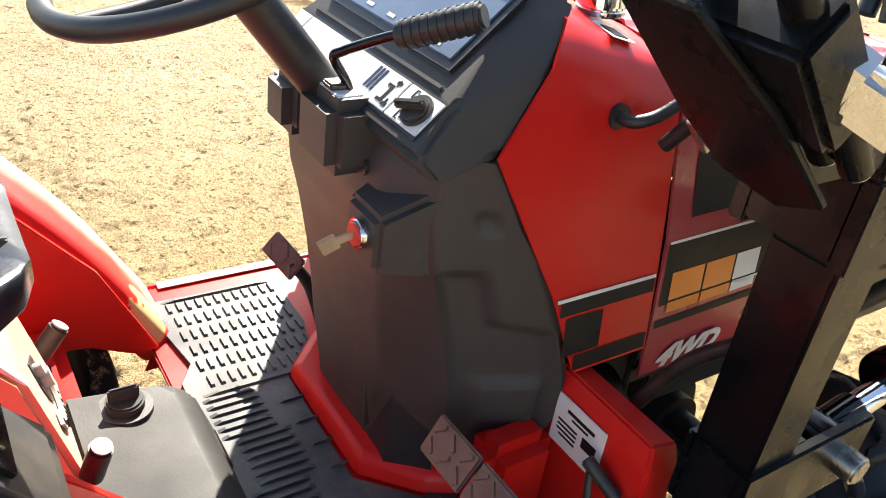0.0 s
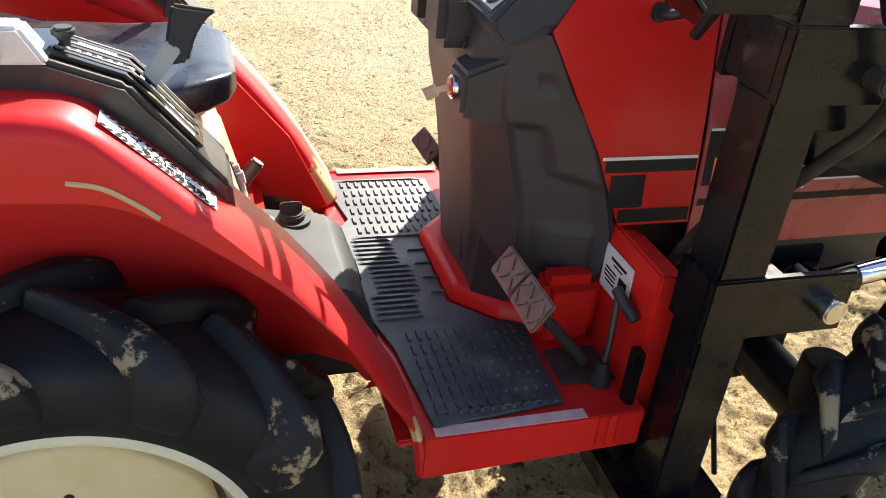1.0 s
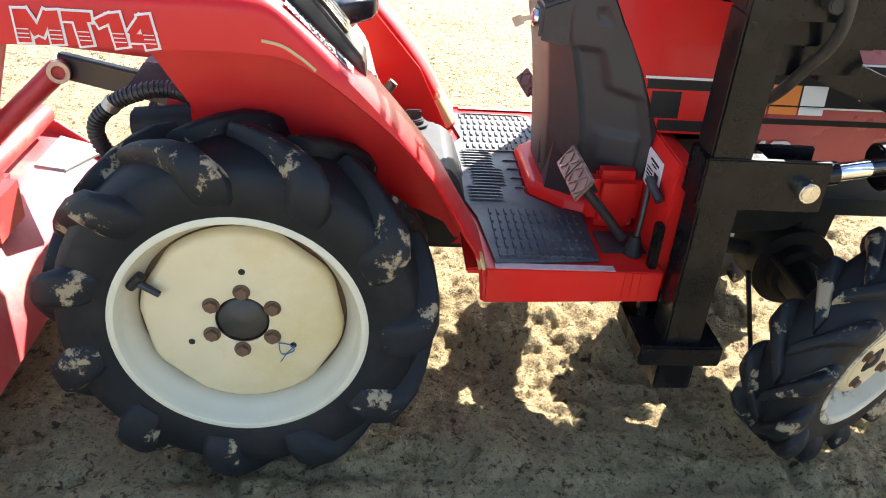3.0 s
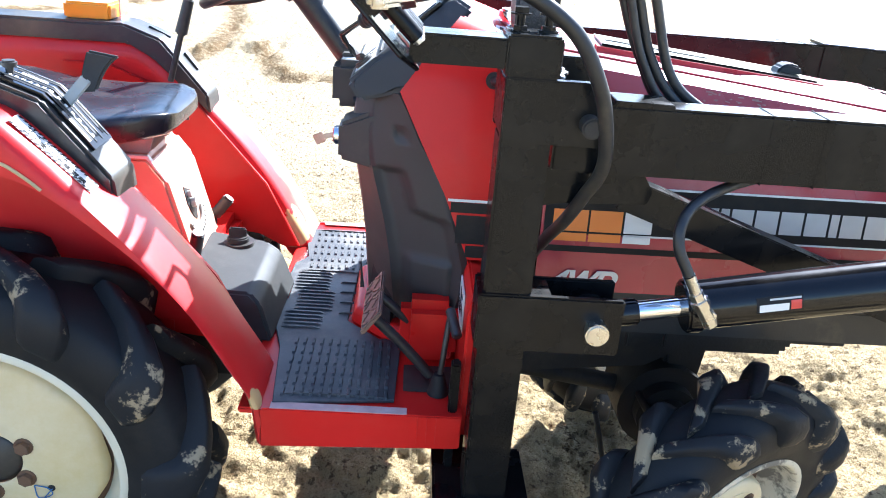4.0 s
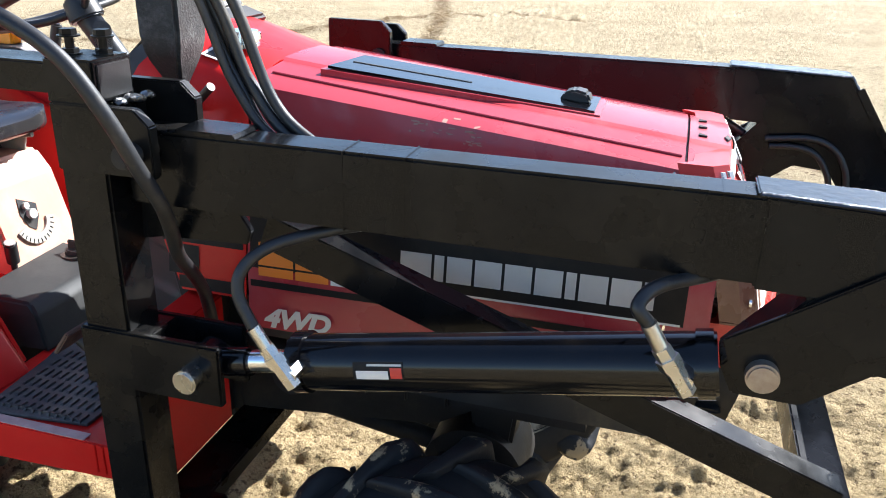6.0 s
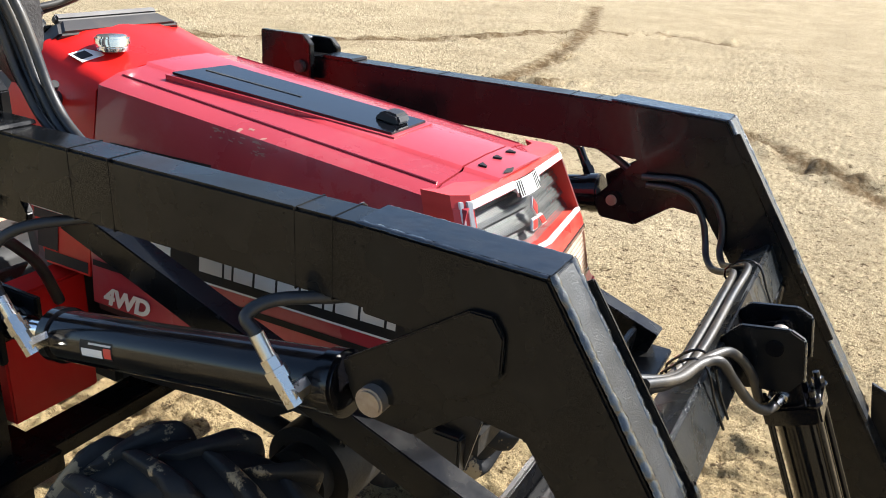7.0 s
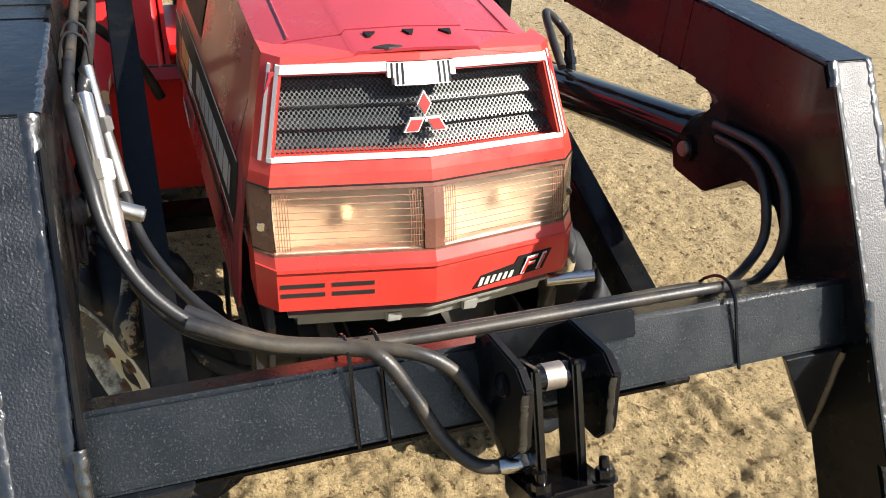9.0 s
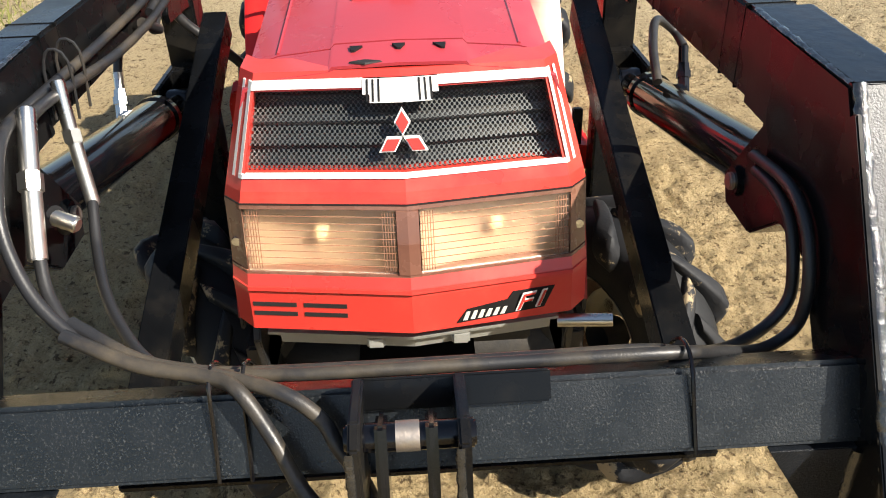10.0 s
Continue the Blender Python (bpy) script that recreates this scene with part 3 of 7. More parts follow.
            part("hose_fitting", f, ZINC if s < 0 else CYL_BLACK, cyl, "zinc plated elbow fitting" if s < 0 else "", True)
            top = base + Vector((-0.046, Y(0.024), 0.070))
            if s > 0:
                line = [top, top + Vector((-0.035, -0.012, 0.022)), top + Vector((-0.012, -0.055, 0.050)), top + Vector((0.08, -0.085, 0.030)), top + Vector((0.16, -0.095, -0.01))]
            elif x < 1.4:
                line = [top, (1.098, Y(0.538), 0.905), (1.100, Y(0.525), 0.938), (1.128, Y(0.495), 0.962), (1.19, Y(0.445), 0.974), (1.27, Y(0.402), 0.985), (1.36, Y(0.398), 1.02)]
            else:
                line = [top, top + Vector((-0.014, 0, 0.020)), top + Vector((0.006, -Y(0.03), 0.034)), top + Vector((0.06, -Y(0.09), 0.030)), top + Vector((0.11, -Y(0.125), 0.040))]
            part("hose", pipe(line, 0.0085), HOSE, cyl, smooth=True)
    # cylinder sticker with a red mark and unreadable bars
    a, b = Vector((1.0, -0.475, 0.754)), Vector((1.735, -0.475, 0.888))
    d = (b - a).normalized()
    up = Vector((0, -1, 0)).cross(d).normalized() * -1
    if up.z < 0:
        up = -up

    def on_barrel(x0, x1, u0, u1, rr):
        rows = []
        for k in range(7):
            u = u0 + (u1 - u0) * k / 6
            ang = u / 0.040
            rows.append([a + d * (x / d.x) + rr * (math.cos(ang) * Vector((0, -1, 0)) + math.sin(ang) * up) for x in (x0 - 1.0, x1 - 1.0)])
        return loft(rows, closed=False, caps=False)

    st = part("sticker", on_barrel(1.248, 1.318, -0.006, 0.020, 0.0404), DECAL_BLACK, ld, "small black and red maker's sticker")
    part("sticker_mark", on_barrel(1.300, 1.316, -0.003, 0.012, 0.0408), RED_TRIM, st)
    part("sticker_bar", on_barrel(1.252, 1.297, -0.004, 0.008, 0.0408), WHITE, st)
    part("sticker_bar", on_barrel(1.268, 1.316, 0.014, 0.017, 0.0408), LETTER, st)
    # cross tube between the arms with cable ties, a gusset under each end
    for g in (-1, 1):
        part("tube_gusset", prism([(g * 0.330, 0.792), (g * 0.4145, 0.792), (g * 0.4145, 0.655)], 2.092, 2.101, axis="x", r=0.001), DIMPLED, ld, "speckled black gusset plate")
        part("weld_bead", weld_band(Vector((2.108, g * 0.4150, 0.868)), Vector((0.46, 0, -0.885)).normalized(), Vector((0.885, -g * 0.3, 0.46)).normalized(), 0.10, 0.0055, 90 + g), BLACK_ROUGH, ld, "rough glossy weld bead", True)
        part("weld_bead", weld_band(Vector((2.104, g * 0.4120, 0.790)), Vector((0, 0, -1.0)), Vector((0.8, -g * 0.6, 0)), 0.13, 0.0050, 95 + g), BLACK_ROUGH, ld, smooth=True)
    part("cross_tube", prism([(2.066, 0.869), (2.102, 0.799), (2.049, 0.771), (2.013, 0.841)], -0.420, 0.420, r=0.005), TUBE_BLACK, ld, "black square cross tube, paint dulled by dust")
    part("mount_beam", box(0.815, 0.905, -0.50, 0.50, 0.366, 0.404, 0.004), BLACK, ld)
    fp = box(1.845, 1.925, -0.37, 0.37, 0.600, 0.612, 0.003)
    box(1.845, 1.857, -0.37, 0.37, 0.600, 0.665, 0.003, fp)
    part("front_plate", fp, BLACK, ld, "black folded steel plate before the radiator")
    # bucket cylinder
    for y in (-0.047, 0.041):
        lug = part("lug_plate", prism([(2.060, 0.868), (2.085, 0.897), (2.152, 0.908), (2.174, 0.898), (2.184, 0.838), (2.168, 0.812), (2.101, 0.800)], y - 0.005, y + 0.005, r=0.002), BLACK, ld)
        part("weld_bead", weld_band(Vector((2.175, y - 0.004, 0.896)), Vector((0.16, 0, -0.987)), Vector((0.987, 0, 0.16)), 0.060, 0.0040, 31), BLACK_ROUGH, lug, smooth=True)
    part("lug_top_plate", beam((2.0745, -0.055, 0.868), (2.0745, 0.125, 0.868), 0.030, 0.006, up=(0.89, 0, 0.46), r=0.002), BLACK, ld)
    part("lug_pin", rod((2.137, -0.058, 0.876), (2.137, 0.052, 0.876), 0.0125, seg=20, r=0.002), CYL_BLACK, ld, "glossy black pin with a bright band for its highlight", True)
    # bright steel band added as the highlight on the glossy pin
    part("pin_highlight", rod((2.137, -0.016, 0.876), (2.137, 0.006, 0.876), 0.0132, seg=20, r=0.001), STEEL, ld, "bright band standing in for the pin's highlight", True)
    a, b = Vector((2.137, -0.003, 0.868)), Vector((2.36, -0.003, 0.36))
    d = (b - a).normalized()
    bc = part("bucket_cylinder", rod(a + d * 0.115, b, 0.033, seg=32, r=0.004), CYL_BLACK, ld, "glossy black bucket cylinder", True)
    for y in (-0.024, 0.018):
        part("clevis", beam(a - d * 0.022 + Vector((0, y, 0)), a + d * 0.10 + Vector((0, y, 0)), 0.010, 0.040, up=(1, 0, 0.4), r=0.003), CYL_BLACK, bc)
    side = d.cross(Vector((0, 1, 0))).normalized()
    part("cylinder_head", beam(a + d * 0.092, a + d * 0.122, 0.080, 0.080, up=side, r=0.004), CYL_BLACK, bc)
    for u in (-1, 1):
        for v in (-1, 1):
            c = a + Vector((0, u * 0.033, 0)) + side * v * 0.033
            tr = rod(c + d * 0.07, b + Vector((0, u * 0.033, 0)) + side * v * 0.033, 0.005, seg=10)
            hexbolt(c + d * 0.092, -d, 0.009, 0.012, tr)
            part("tie_rod", tr, CYL_BLACK, bc, smooth=True)
    # hoses
    for k in range(2):
        o = 0.018 * k
        line = [(0.70, -0.53 + o, 1.27), (0.73, -0.52 + o, 1.34), (0.82, -0.48 + o, 1.43), (0.92, -0.43 + o, 1.41), (0.99, -0.410 + o, 1.27), (1.035 + o, -0.404 + o, 1.15), (1.10 + o, -0.402 + o, 1.075),
                (1.25, -0.405 + o, 1.045 - o), (1.5, -0.406 + o, 1.040 - o), (1.75, -0.404 + o, 1.046 - o), (1.86, -0.396 + o, 1.050 - o), (1.925 - o, -0.386 + o, 1.018 - o), (1.960 - o, -0.376 + o, 0.978 - o), (1.995 - o, -0.345 + o, 0.930 - o), (2.022 - o, -0.290 + o, 0.893 - o), (2.042 - o * 0.8, -0.215, 0.878 - o * 0.4),
                (2.050 - o, -0.1, 0.876 - o * 0.5), (2.050 - o, 0.1, 0.876 - o * 0.5), (2.050 - o, 0.24, 0.876 - o * 0.5), (2.018, 0.300, 0.848), (1.992, 0.358, 0.826), (1.976, 0.396, 0.836), (1.974, 0.404, 0.866), (1.964, 0.405, 0.905), (1.938, 0.405, 0.942), (1.89, 0.404, 0.962), (1.80, 0.403, 0.955)]
        if k:
            line = line[:9] + [(1.77, -0.388, 1.047), (1.838, -0.384, 1.046)]
        part("long_hose", pipe(line, 0.0066), HOSE, ld, "black rubber hydraulic hose", True)
    for line in ([(2.02, -0.32, 0.912), (2.045, -0.25, 0.893), (2.060, -0.18, 0.886), (2.080, -0.152, 0.883), (2.100, -0.126, 0.846), (2.125, -0.102, 0.807), (2.145, -0.076, 0.788), (2.155, -0.050, 0.788)],
                 [(2.00, -0.32, 0.912), (2.035, -0.25, 0.890), (2.055, -0.18, 0.885), (2.080, -0.118, 0.882), (2.095, -0.083, 0.862), (2.110, -0.068, 0.841), (2.122, -0.048, 0.809), (2.132, -0.036, 0.776)]):
        part("bucket_hose", pipe(line, 0.0072), HOSE, ld, "black rubber hydraulic hose", True)
    f = rod((2.153, -0.056, 0.7875), (2.160, -0.030, 0.793), 0.0085, seg=16, r=0.0015)
    rod((2.159, -0.034, 0.792), (2.162, -0.024, 0.795), 0.0115, seg=6, bm=f)
    part("hose_union", f, ZINC, ld, "zinc plated hose union", True)
    # plain unions and a thin hose inside the right boom
    for a, b, r in (((1.822, -0.386, 1.060), (1.870, -0.379, 1.007), 0.0098), ((1.868, -0.379, 1.009), (1.882, -0.377, 0.993), 0.0128), ((1.880, -0.377, 0.995), (1.926, -0.370, 0.938), 0.0098),
                    ((1.735, -0.385, 1.060), (1.753, -0.378, 1.005), 0.0082), ((1.752, -0.378, 1.008), (1.757, -0.376, 0.992), 0.011), ((1.756, -0.376, 0.994), (1.778, -0.365, 0.922), 0.0082)):
        part("hose_union", rod(a, b, r, seg=14 if r not in (0.0128, 0.011) else 6, r=0.0015), ZINC, ld, "zinc plated hose union", True)
    part("tap_wheel", rod((1.865, -0.372, 0.955), (1.872, -0.345, 0.947), 0.009, seg=8, r=0.002), ZINC, ld, smooth=True)
    part("tap_hose", pipe([(1.79, -0.40, 0.90), (1.82, -0.385, 0.925), (1.85, -0.372, 0.945), (1.86, -0.372, 0.958)], 0.0085), HOSE, ld, smooth=True)
    part("thin_hose", pipe([(1.775, -0.366, 0.930), (1.83, -0.352, 0.895), (1.90, -0.325, 0.880), (1.96, -0.290, 0.868), (2.01, -0.25, 0.866), (2.035, -0.2, 0.865)], 0.0062), HOSE, ld, "thin black printed hose", True)
    part("union_hose", pipe([(1.918, -0.371, 0.945), (1.955, -0.355, 0.912), (1.99, -0.32, 0.885), (2.015, -0.26, 0.872), (2.030, -0.19, 0.868), (2.034, -0.1, 0.867), (2.034, 0.1, 0.867), (2.030, 0.22, 0.865), (2.012, 0.278, 0.843), (1.980, 0.330, 0.822), (1.956, 0.376, 0.826), (1.944, 0.402, 0.852), (1.932, 0.405, 0.890), (1.905, 0.405, 0.928), (1.865, 0.404, 0.942), (1.81, 0.404, 0.94)], 0.0066), HOSE, ld, smooth=True)
    for k, (x, z) in enumerate(((1.02, 1.13), (1.045, 1.115), (1.075, 1.10))):
        line = [(0.70, -0.53, 1.27 + 0.01 * k), (0.72, -0.51, 1.34), (0.80, -0.47, 1.43 + 0.01 * k), (0.90 + 0.02 * k, -0.42, 1.41), (0.98 + 0.025 * k, -0.395, 1.27), (x + 0.01, -0.39, z + 0.03), (1.10 + 0.03 * k, -0.398, 1.070), (1.3, -0.402, 1.02 - 0.015 * k)]
        part("valve_hose", pipe(line, 0.0078), HOSE, ld, "black rubber hydraulic hose", True)
    line = [(0.728, -0.585, 1.249), (0.77, -0.583, 1.257), (0.83, -0.578, 1.246), (0.90, -0.568, 1.20), (0.944, -0.555, 1.13), (0.966, -0.535, 1.06), (0.974, -0.508, 1.005), (0.962, -0.475, 0.955), (0.945, -0.440, 0.90), (0.930, -0.39, 0.85), (0.915, -0.34, 0.79), (0.90, -0.30, 0.70)]
    part("return_hose", pipe(line, 0.0105), HOSE, ld, "thick black rubber hose", True)
    for y in (0.256, -0.182, -0.152):
        t = pipe([(2.060, y, 0.790), (2.012, y, 0.845), (2.024, y, 0.872), (2.048, y, 0.884 + 0.007 * (y < 0)), (2.070, y, 0.873 + 0.008 * (y < 0)), (2.086, y + 0.001, 0.838), (2.1045, y + 0.002, 0.799)], 0.0020, 6, 3)
        part("cable_tie", t, CYL_BLACK, ld, smooth=True)
    for x in (1.70, 1.66):
        t = pipe([(x, -0.3865, 1.00), (x, -0.382, 1.07), (x, -0.400, 1.085), (x, -0.412, 1.06), (x, -0.414, 1.0)], 0.0018, 6, 3)
        part("cable_tie", t, GREY_DARK, ld, smooth=True)
    # control valve on a sloping plate behind the post
    part("valve_tube", box(0.688, 0.822, -0.506, -0.440, 1.139, 1.180, 0.003), BLACK, ld)
    O, L, Nn = Vector((0.700, 0, 1.125)), Vector((-0.707, 0, 0.707)), Vector((0.707, 0, 0.707))
    flat = lambda pts, h: [O + L * l + Nn * h + Vector((0, y, 0)) for y, l in pts]
    pts = [(-0.548, 0.035), (-0.50, 0.0), (-0.455, 0.02), (-0.44, 0.08), (-0.43, 0.21), (-0.50, 0.21), (-0.535, 0.13)]
    part("valve_plate", soften(loft([flat(pts, 0.0), flat(pts, 0.007)]), 0.002, 1), BLACK, ld, "black steel mounting plate")
    rect = lambda y0, y1, l0, l1: [(y0, l0), (y1, l0), (y1, l1), (y0, l1)]
    v = part("control_valve", soften(loft([flat(rect(-0.560, -0.455, 0.095, 0.190), 0.007), flat(rect(-0.560, -0.455, 0.095, 0.190), 0.054)]), 0.005), BLACK, ld, "black cast hydraulic control valve")
    for y in (-0.547, -0.522, -0.494, -0.470):
        a = O + L * 0.10 + Nn * 0.036 + Vector((0, y, 0))
        b = a - L * 0.062
        part("spool_cap", rod(a, b, 0.0125, 0.0115, r=0.002), BLACK, v, smooth=True)
        hb = hexbolt(b, -L, 0.007, 0.006)
        part("spool_bolt", hb, ZINC, v)
    for y in (-0.54, -0.48):
        a = O + L * 0.18 + Nn * 0.034 + Vector((0, y, 0))
        part("spool_lever_socket", rod(a, a + L * 0.05, 0.013, 0.010, r=0.002), BLACK, v, smooth=True)
    f = rod((0.634, -0.535, 1.252), (0.648, -0.574, 1.234), 0.0165, seg=20)
    part("valve_fitting", f, ZINC, v, "zinc plated elbow fitting", True)
    part("fitting_nut", rod((0.636, -0.545, 1.248), (0.641, -0.556, 1.243), 0.0205, seg=6), ZINC, v)
    f = beam((0.640, -0.552, 1.242), (0.652, -0.594, 1.228), 0.033, 0.033, r=0.006)
    beam((0.638, -0.578, 1.230), (0.682, -0.583, 1.239), 0.033, 0.033, r=0.006, bm=f)
    part("elbow", f, ZINC, v, "zinc plated cast elbow", True)
    part("fitting_sleeve", rod((0.650, -0.580, 1.232), (0.690, -0.584, 1.240), 0.0155, seg=20), ZINC, v, smooth=True)
    part("fitting_nut", rod((0.672, -0.583, 1.236), (0.690, -0.584, 1.240), 0.0205, seg=6), ZINC, v)
    part("hose_ferrule", rod((0.690, -0.584, 1.240), (0.732, -0.585, 1.250), 0.0150, seg=20), ZINC, v, smooth=True)
    part("valve_edge", soften(loft([flat([(-0.432, 0.01), (-0.424, 0.01), (-0.424, 0.05), (-0.432, 0.05)], 0.007), flat([(-0.432, 0.01), (-0.424, 0.01), (-0.424, 0.05), (-0.432, 0.05)], 0.012)]), 0.001, 1), ZINC, ld)
    return ld


build_loader()


# ---- tractor ----
tractor = thing("tractor", "small red four-wheel-drive farm tractor, worn and dusty, on sand", "tractor")


def tyre_mesh(c, R, rim, w, lug_h, seg=72):
    h = w / 2
    prof = [(rim, h * 0.82), (rim + 0.012, h * 0.92), (rim + (R - rim) * 0.30, h * 1.0), (R - 0.085, h * 1.0), (R - 0.055, h * 0.93), (R - lug_h - 0.012, h * 0.78), (R - lug_h, h * 0.5), (R - lug_h + 0.004, 0)]
    prof = prof + [(r, -y) for r, y in prof[-2::-1]]
    return spin(prof, c, seg)


def lug_mesh(R, w, lug_h, side):
    """One tread bar: rounded, wide at the shoulder and wrapping down on the side wall."""
    h = w / 2
    k = R / 0.412
    secs = []
    for r, y, tilt, hgt, half, sweep in ((R - 0.125 * k, 1.0, 90, 0.001, 0.030, -0.045), (R - 0.112 * k, 1.0, 90, 0.010, 0.042, -0.035), (R - 0.088 * k, 1.0, 85, 0.020, 0.047, -0.02), (R - 0.064 * k, 0.97, 65, 0.026, 0.046, 0.0), (R - 0.047 * k, 0.88, 40, 0.034, 0.043, 0.035),
                                         (R - lug_h - 0.006, 0.72, 14, 0.038, 0.039, 0.09), (R - lug_h, 0.45, 4, lug_h + 0.001, 0.034, 0.20), (R - lug_h, 0.12, 0, lug_h + 0.001, 0.030, 0.33), (R - lug_h, -0.10, 0, lug_h - 0.001, 0.026, 0.41)):
        ny, nr = math.sin(radians(tilt)), math.cos(radians(tilt))
        ring = []
        for u, v in ((-1.28, -0.25), (-1.08, 0.45), (-0.88, 0.86), (-0.5, 1.0), (0.5, 1.0), (0.88, 0.86), (1.08, 0.45), (1.28, -0.25)):
            rr, yy = r + nr * v * hgt * k, y * h + ny * v * hgt * k
            a = sweep + u * half * k / R
            ring.append((rr * math.cos(a), side * yy, rr * math.sin(a)))
        secs.append(ring)
    return loft(secs)


def build_wheel(c, s, R, rim, w, lugs, lug_h, front):
    """s is -1 on the side that the wheel's dish faces."""
    wh = part("wheel", tyre_mesh(c, R, rim - 0.01, w, lug_h), RUBBER, tractor, "black ribbed farm tyre, dusty with dried mud", True)
    for side in (-1, 1):
        first = part("lug", lug_mesh(R, w, lug_h, side), LUG_RUBBER, wh, "black rubber tread lug with dried mud", True)
        for i in range(lugs):
            ob = first if i == 0 else tagged(new("lug", first.data), "")
            ob.parent = wh
            ob.matrix_basis = Matrix.Translation(c) @ Matrix.Rotation(2 * math.pi * (i + (0.5 if side > 0 else 0)) / lugs, 4, "Y")
    f = lambda d: s * d
    h = w / 2
    k = rim
    if front:
        prof = [(k + 0.006, f(h * 0.86)), (k + 0.008, f(h * 0.95)), (k + 0.002, f(h * 0.99)), (k - 0.005, f(h * 0.97)), (k - 0.010, f(h * 0.86)), (k - 0.014, f(h * 0.30)), (k - 0.030, f(h * 0.14)), (k - 0.036, f(-h * 0.3)), (k - 0.016, f(-h * 0.6)), (k - 0.006, f(-h * 0.9))]
    else:
        prof = [(k + 0.006, f(h * 0.86)), (k + 0.008, f(h * 0.93)), (k + 0.002, f(h * 0.97)), (k - 0.006, f(h * 0.95)), (k - 0.012, f(h * 0.80)), (k - 0.016, f(h * 0.52)), (k - 0.036, f(h * 0.36)), (k - 0.040, f(-h * 0.2)), (k - 0.016, f(-h * 0.5)), (k - 0.006, f(-h * 0.9))]
    part("rim", spin(prof, c, 72), CREAM if not front else RIM_WORN, wh, "cream painted steel rim", True)
    q = bmesh.new()
    cx, cy, cz = c
    rd, bolt_r, hole = (k - 0.041, 0.067, 0.052) if not front else (0.100, 0.060, 0.034)
    depth = h * 0.60 if not front else h * 0.70
    rings = []
    for r, y in ((hole, depth - 0.004), (hole + 0.004, depth), (bolt_r + 0.015, depth), (0.75 * rd, depth - 0.001), (rd * 0.93, depth - 0.004), (rd * 0.985, depth - 0.012), (rd, depth - 0.026)):
        ring = []
        for i in range(72):
            a = 2 * math.pi * i / 72
            rr = r
            if not front and r > 0.12:
                for flat in (52, 12, -32, 148, 190, 228):
                    m = math.cos(a - radians(flat))
                    if m > 0.2:
                        rr = min(rr, r * 0.968 / m)
            ring.append(q.verts.new((cx + rr * math.cos(a), cy + f(y), cz + rr * math.sin(a))))
        rings.append(ring)
    for u, v in zip(rings, rings[1:]):
        for i in range(72):
            q.faces.new((u[i], u[(i + 1) % 72], v[(i + 1) % 72], v[i]))
    part("wheel_disc", q, DISC, wh, "yellowed cream wheel disc", True)
    if front:
        part("disc_dish", spin([(rd - 0.002, f(depth - 0.022)), (rd + 0.010, f(depth - 0.045)), (k - 0.034, f(depth - 0.050))], c, 48), RUST, wh, "dark rusty wheel dish", True)
    else:
        part("disc_backing", spin([(0.15, f(depth - 0.030)), (k - 0.036, f(depth - 0.034))], c, 48), RUST, wh)
    hubp = spin([(0.0, f(depth + 0.006)), (hole * 0.5, f(depth + 0.003)), (hole * 0.85, f(depth - 0.004)), (hole + 0.002, f(depth - 0.012)), (hole + 0.002, f(-0.02))], c, 32)
    part("hub", hubp, IRON if front else GREY_DARK, wh, "dark greasy hub", True)
    n = 6 if not front else 4
    for i in range(n):
        a = math.pi / 2 - (0.03 if not front else 0.6) + 2 * math.pi * i / n
        p = Vector((cx + bolt_r * math.cos(a), cy + f(depth), cz + bolt_r * math.sin(a)))
        part("wheel_bolt", hexbolt(p, (0, s, 0), 0.0125 if not front else 0.0115, 0.011), RUST, wh, "rusty hexagon bolt")
    if not front:
        for a in (1.53, -0.52, 3.62):
            p = Vector((cx + 0.112 * math.cos(a), cy + f(depth - 0.001), cz + 0.112 * math.sin(a)))
            part("disc_hole", rod(p, p + Vector((0, f(0.0016), 0)), 0.0065, seg=14), IRON, wh)
        p = Vector((cx - 0.192, cy + f(h * 0.62), cz + 0.088))
        vs = rod(p, p + Vector((0.046, f(0.012), -0.022)), 0.0085, 0.0065, seg=12)
        rod(p + Vector((-0.010, 0, -0.014)), p + Vector((0.014, f(0.004), 0.014)), 0.010, seg=10, bm=vs)
        part("valve_stem", vs, GREY_DARK, wh, "black rubber tyre valve", True)
    if front:
        lean = radians(9) if s < 0 else radians(-5)
        wh.matrix_basis = Matrix.Translation(c) @ Matrix.Rotation(radians(28), 4, "Z") @ Matrix.Rotation(lean, 4, "X") @ Matrix.Translation(-Vector(c))
    return wh


RIM_WORN = material("worn_cream_rim", (0.60, 0.53, 0.38), 0.5, spread=0.2, scale=14, grain=90, bump=0.1, dust=0.85, dust_rgb=(0.10, 0.085, 0.07), dust_scale=9, edge=(0.49, 0.56))
REAR_C, FRONT_C = (0.002, 0.381, 0.391), (1.312, 0.385, 0.318)
for s in (-1, 1):
    build_wheel((REAR_C[0], s * REAR_C[1], REAR_C[2]), s, 0.388, 0.238, 0.200, 11, 0.034, False)
    build_wheel((FRONT_C[0], s * FRONT_C[1], FRONT_C[2]), s, 0.298, 0.164, 0.140, 13, 0.026, True)

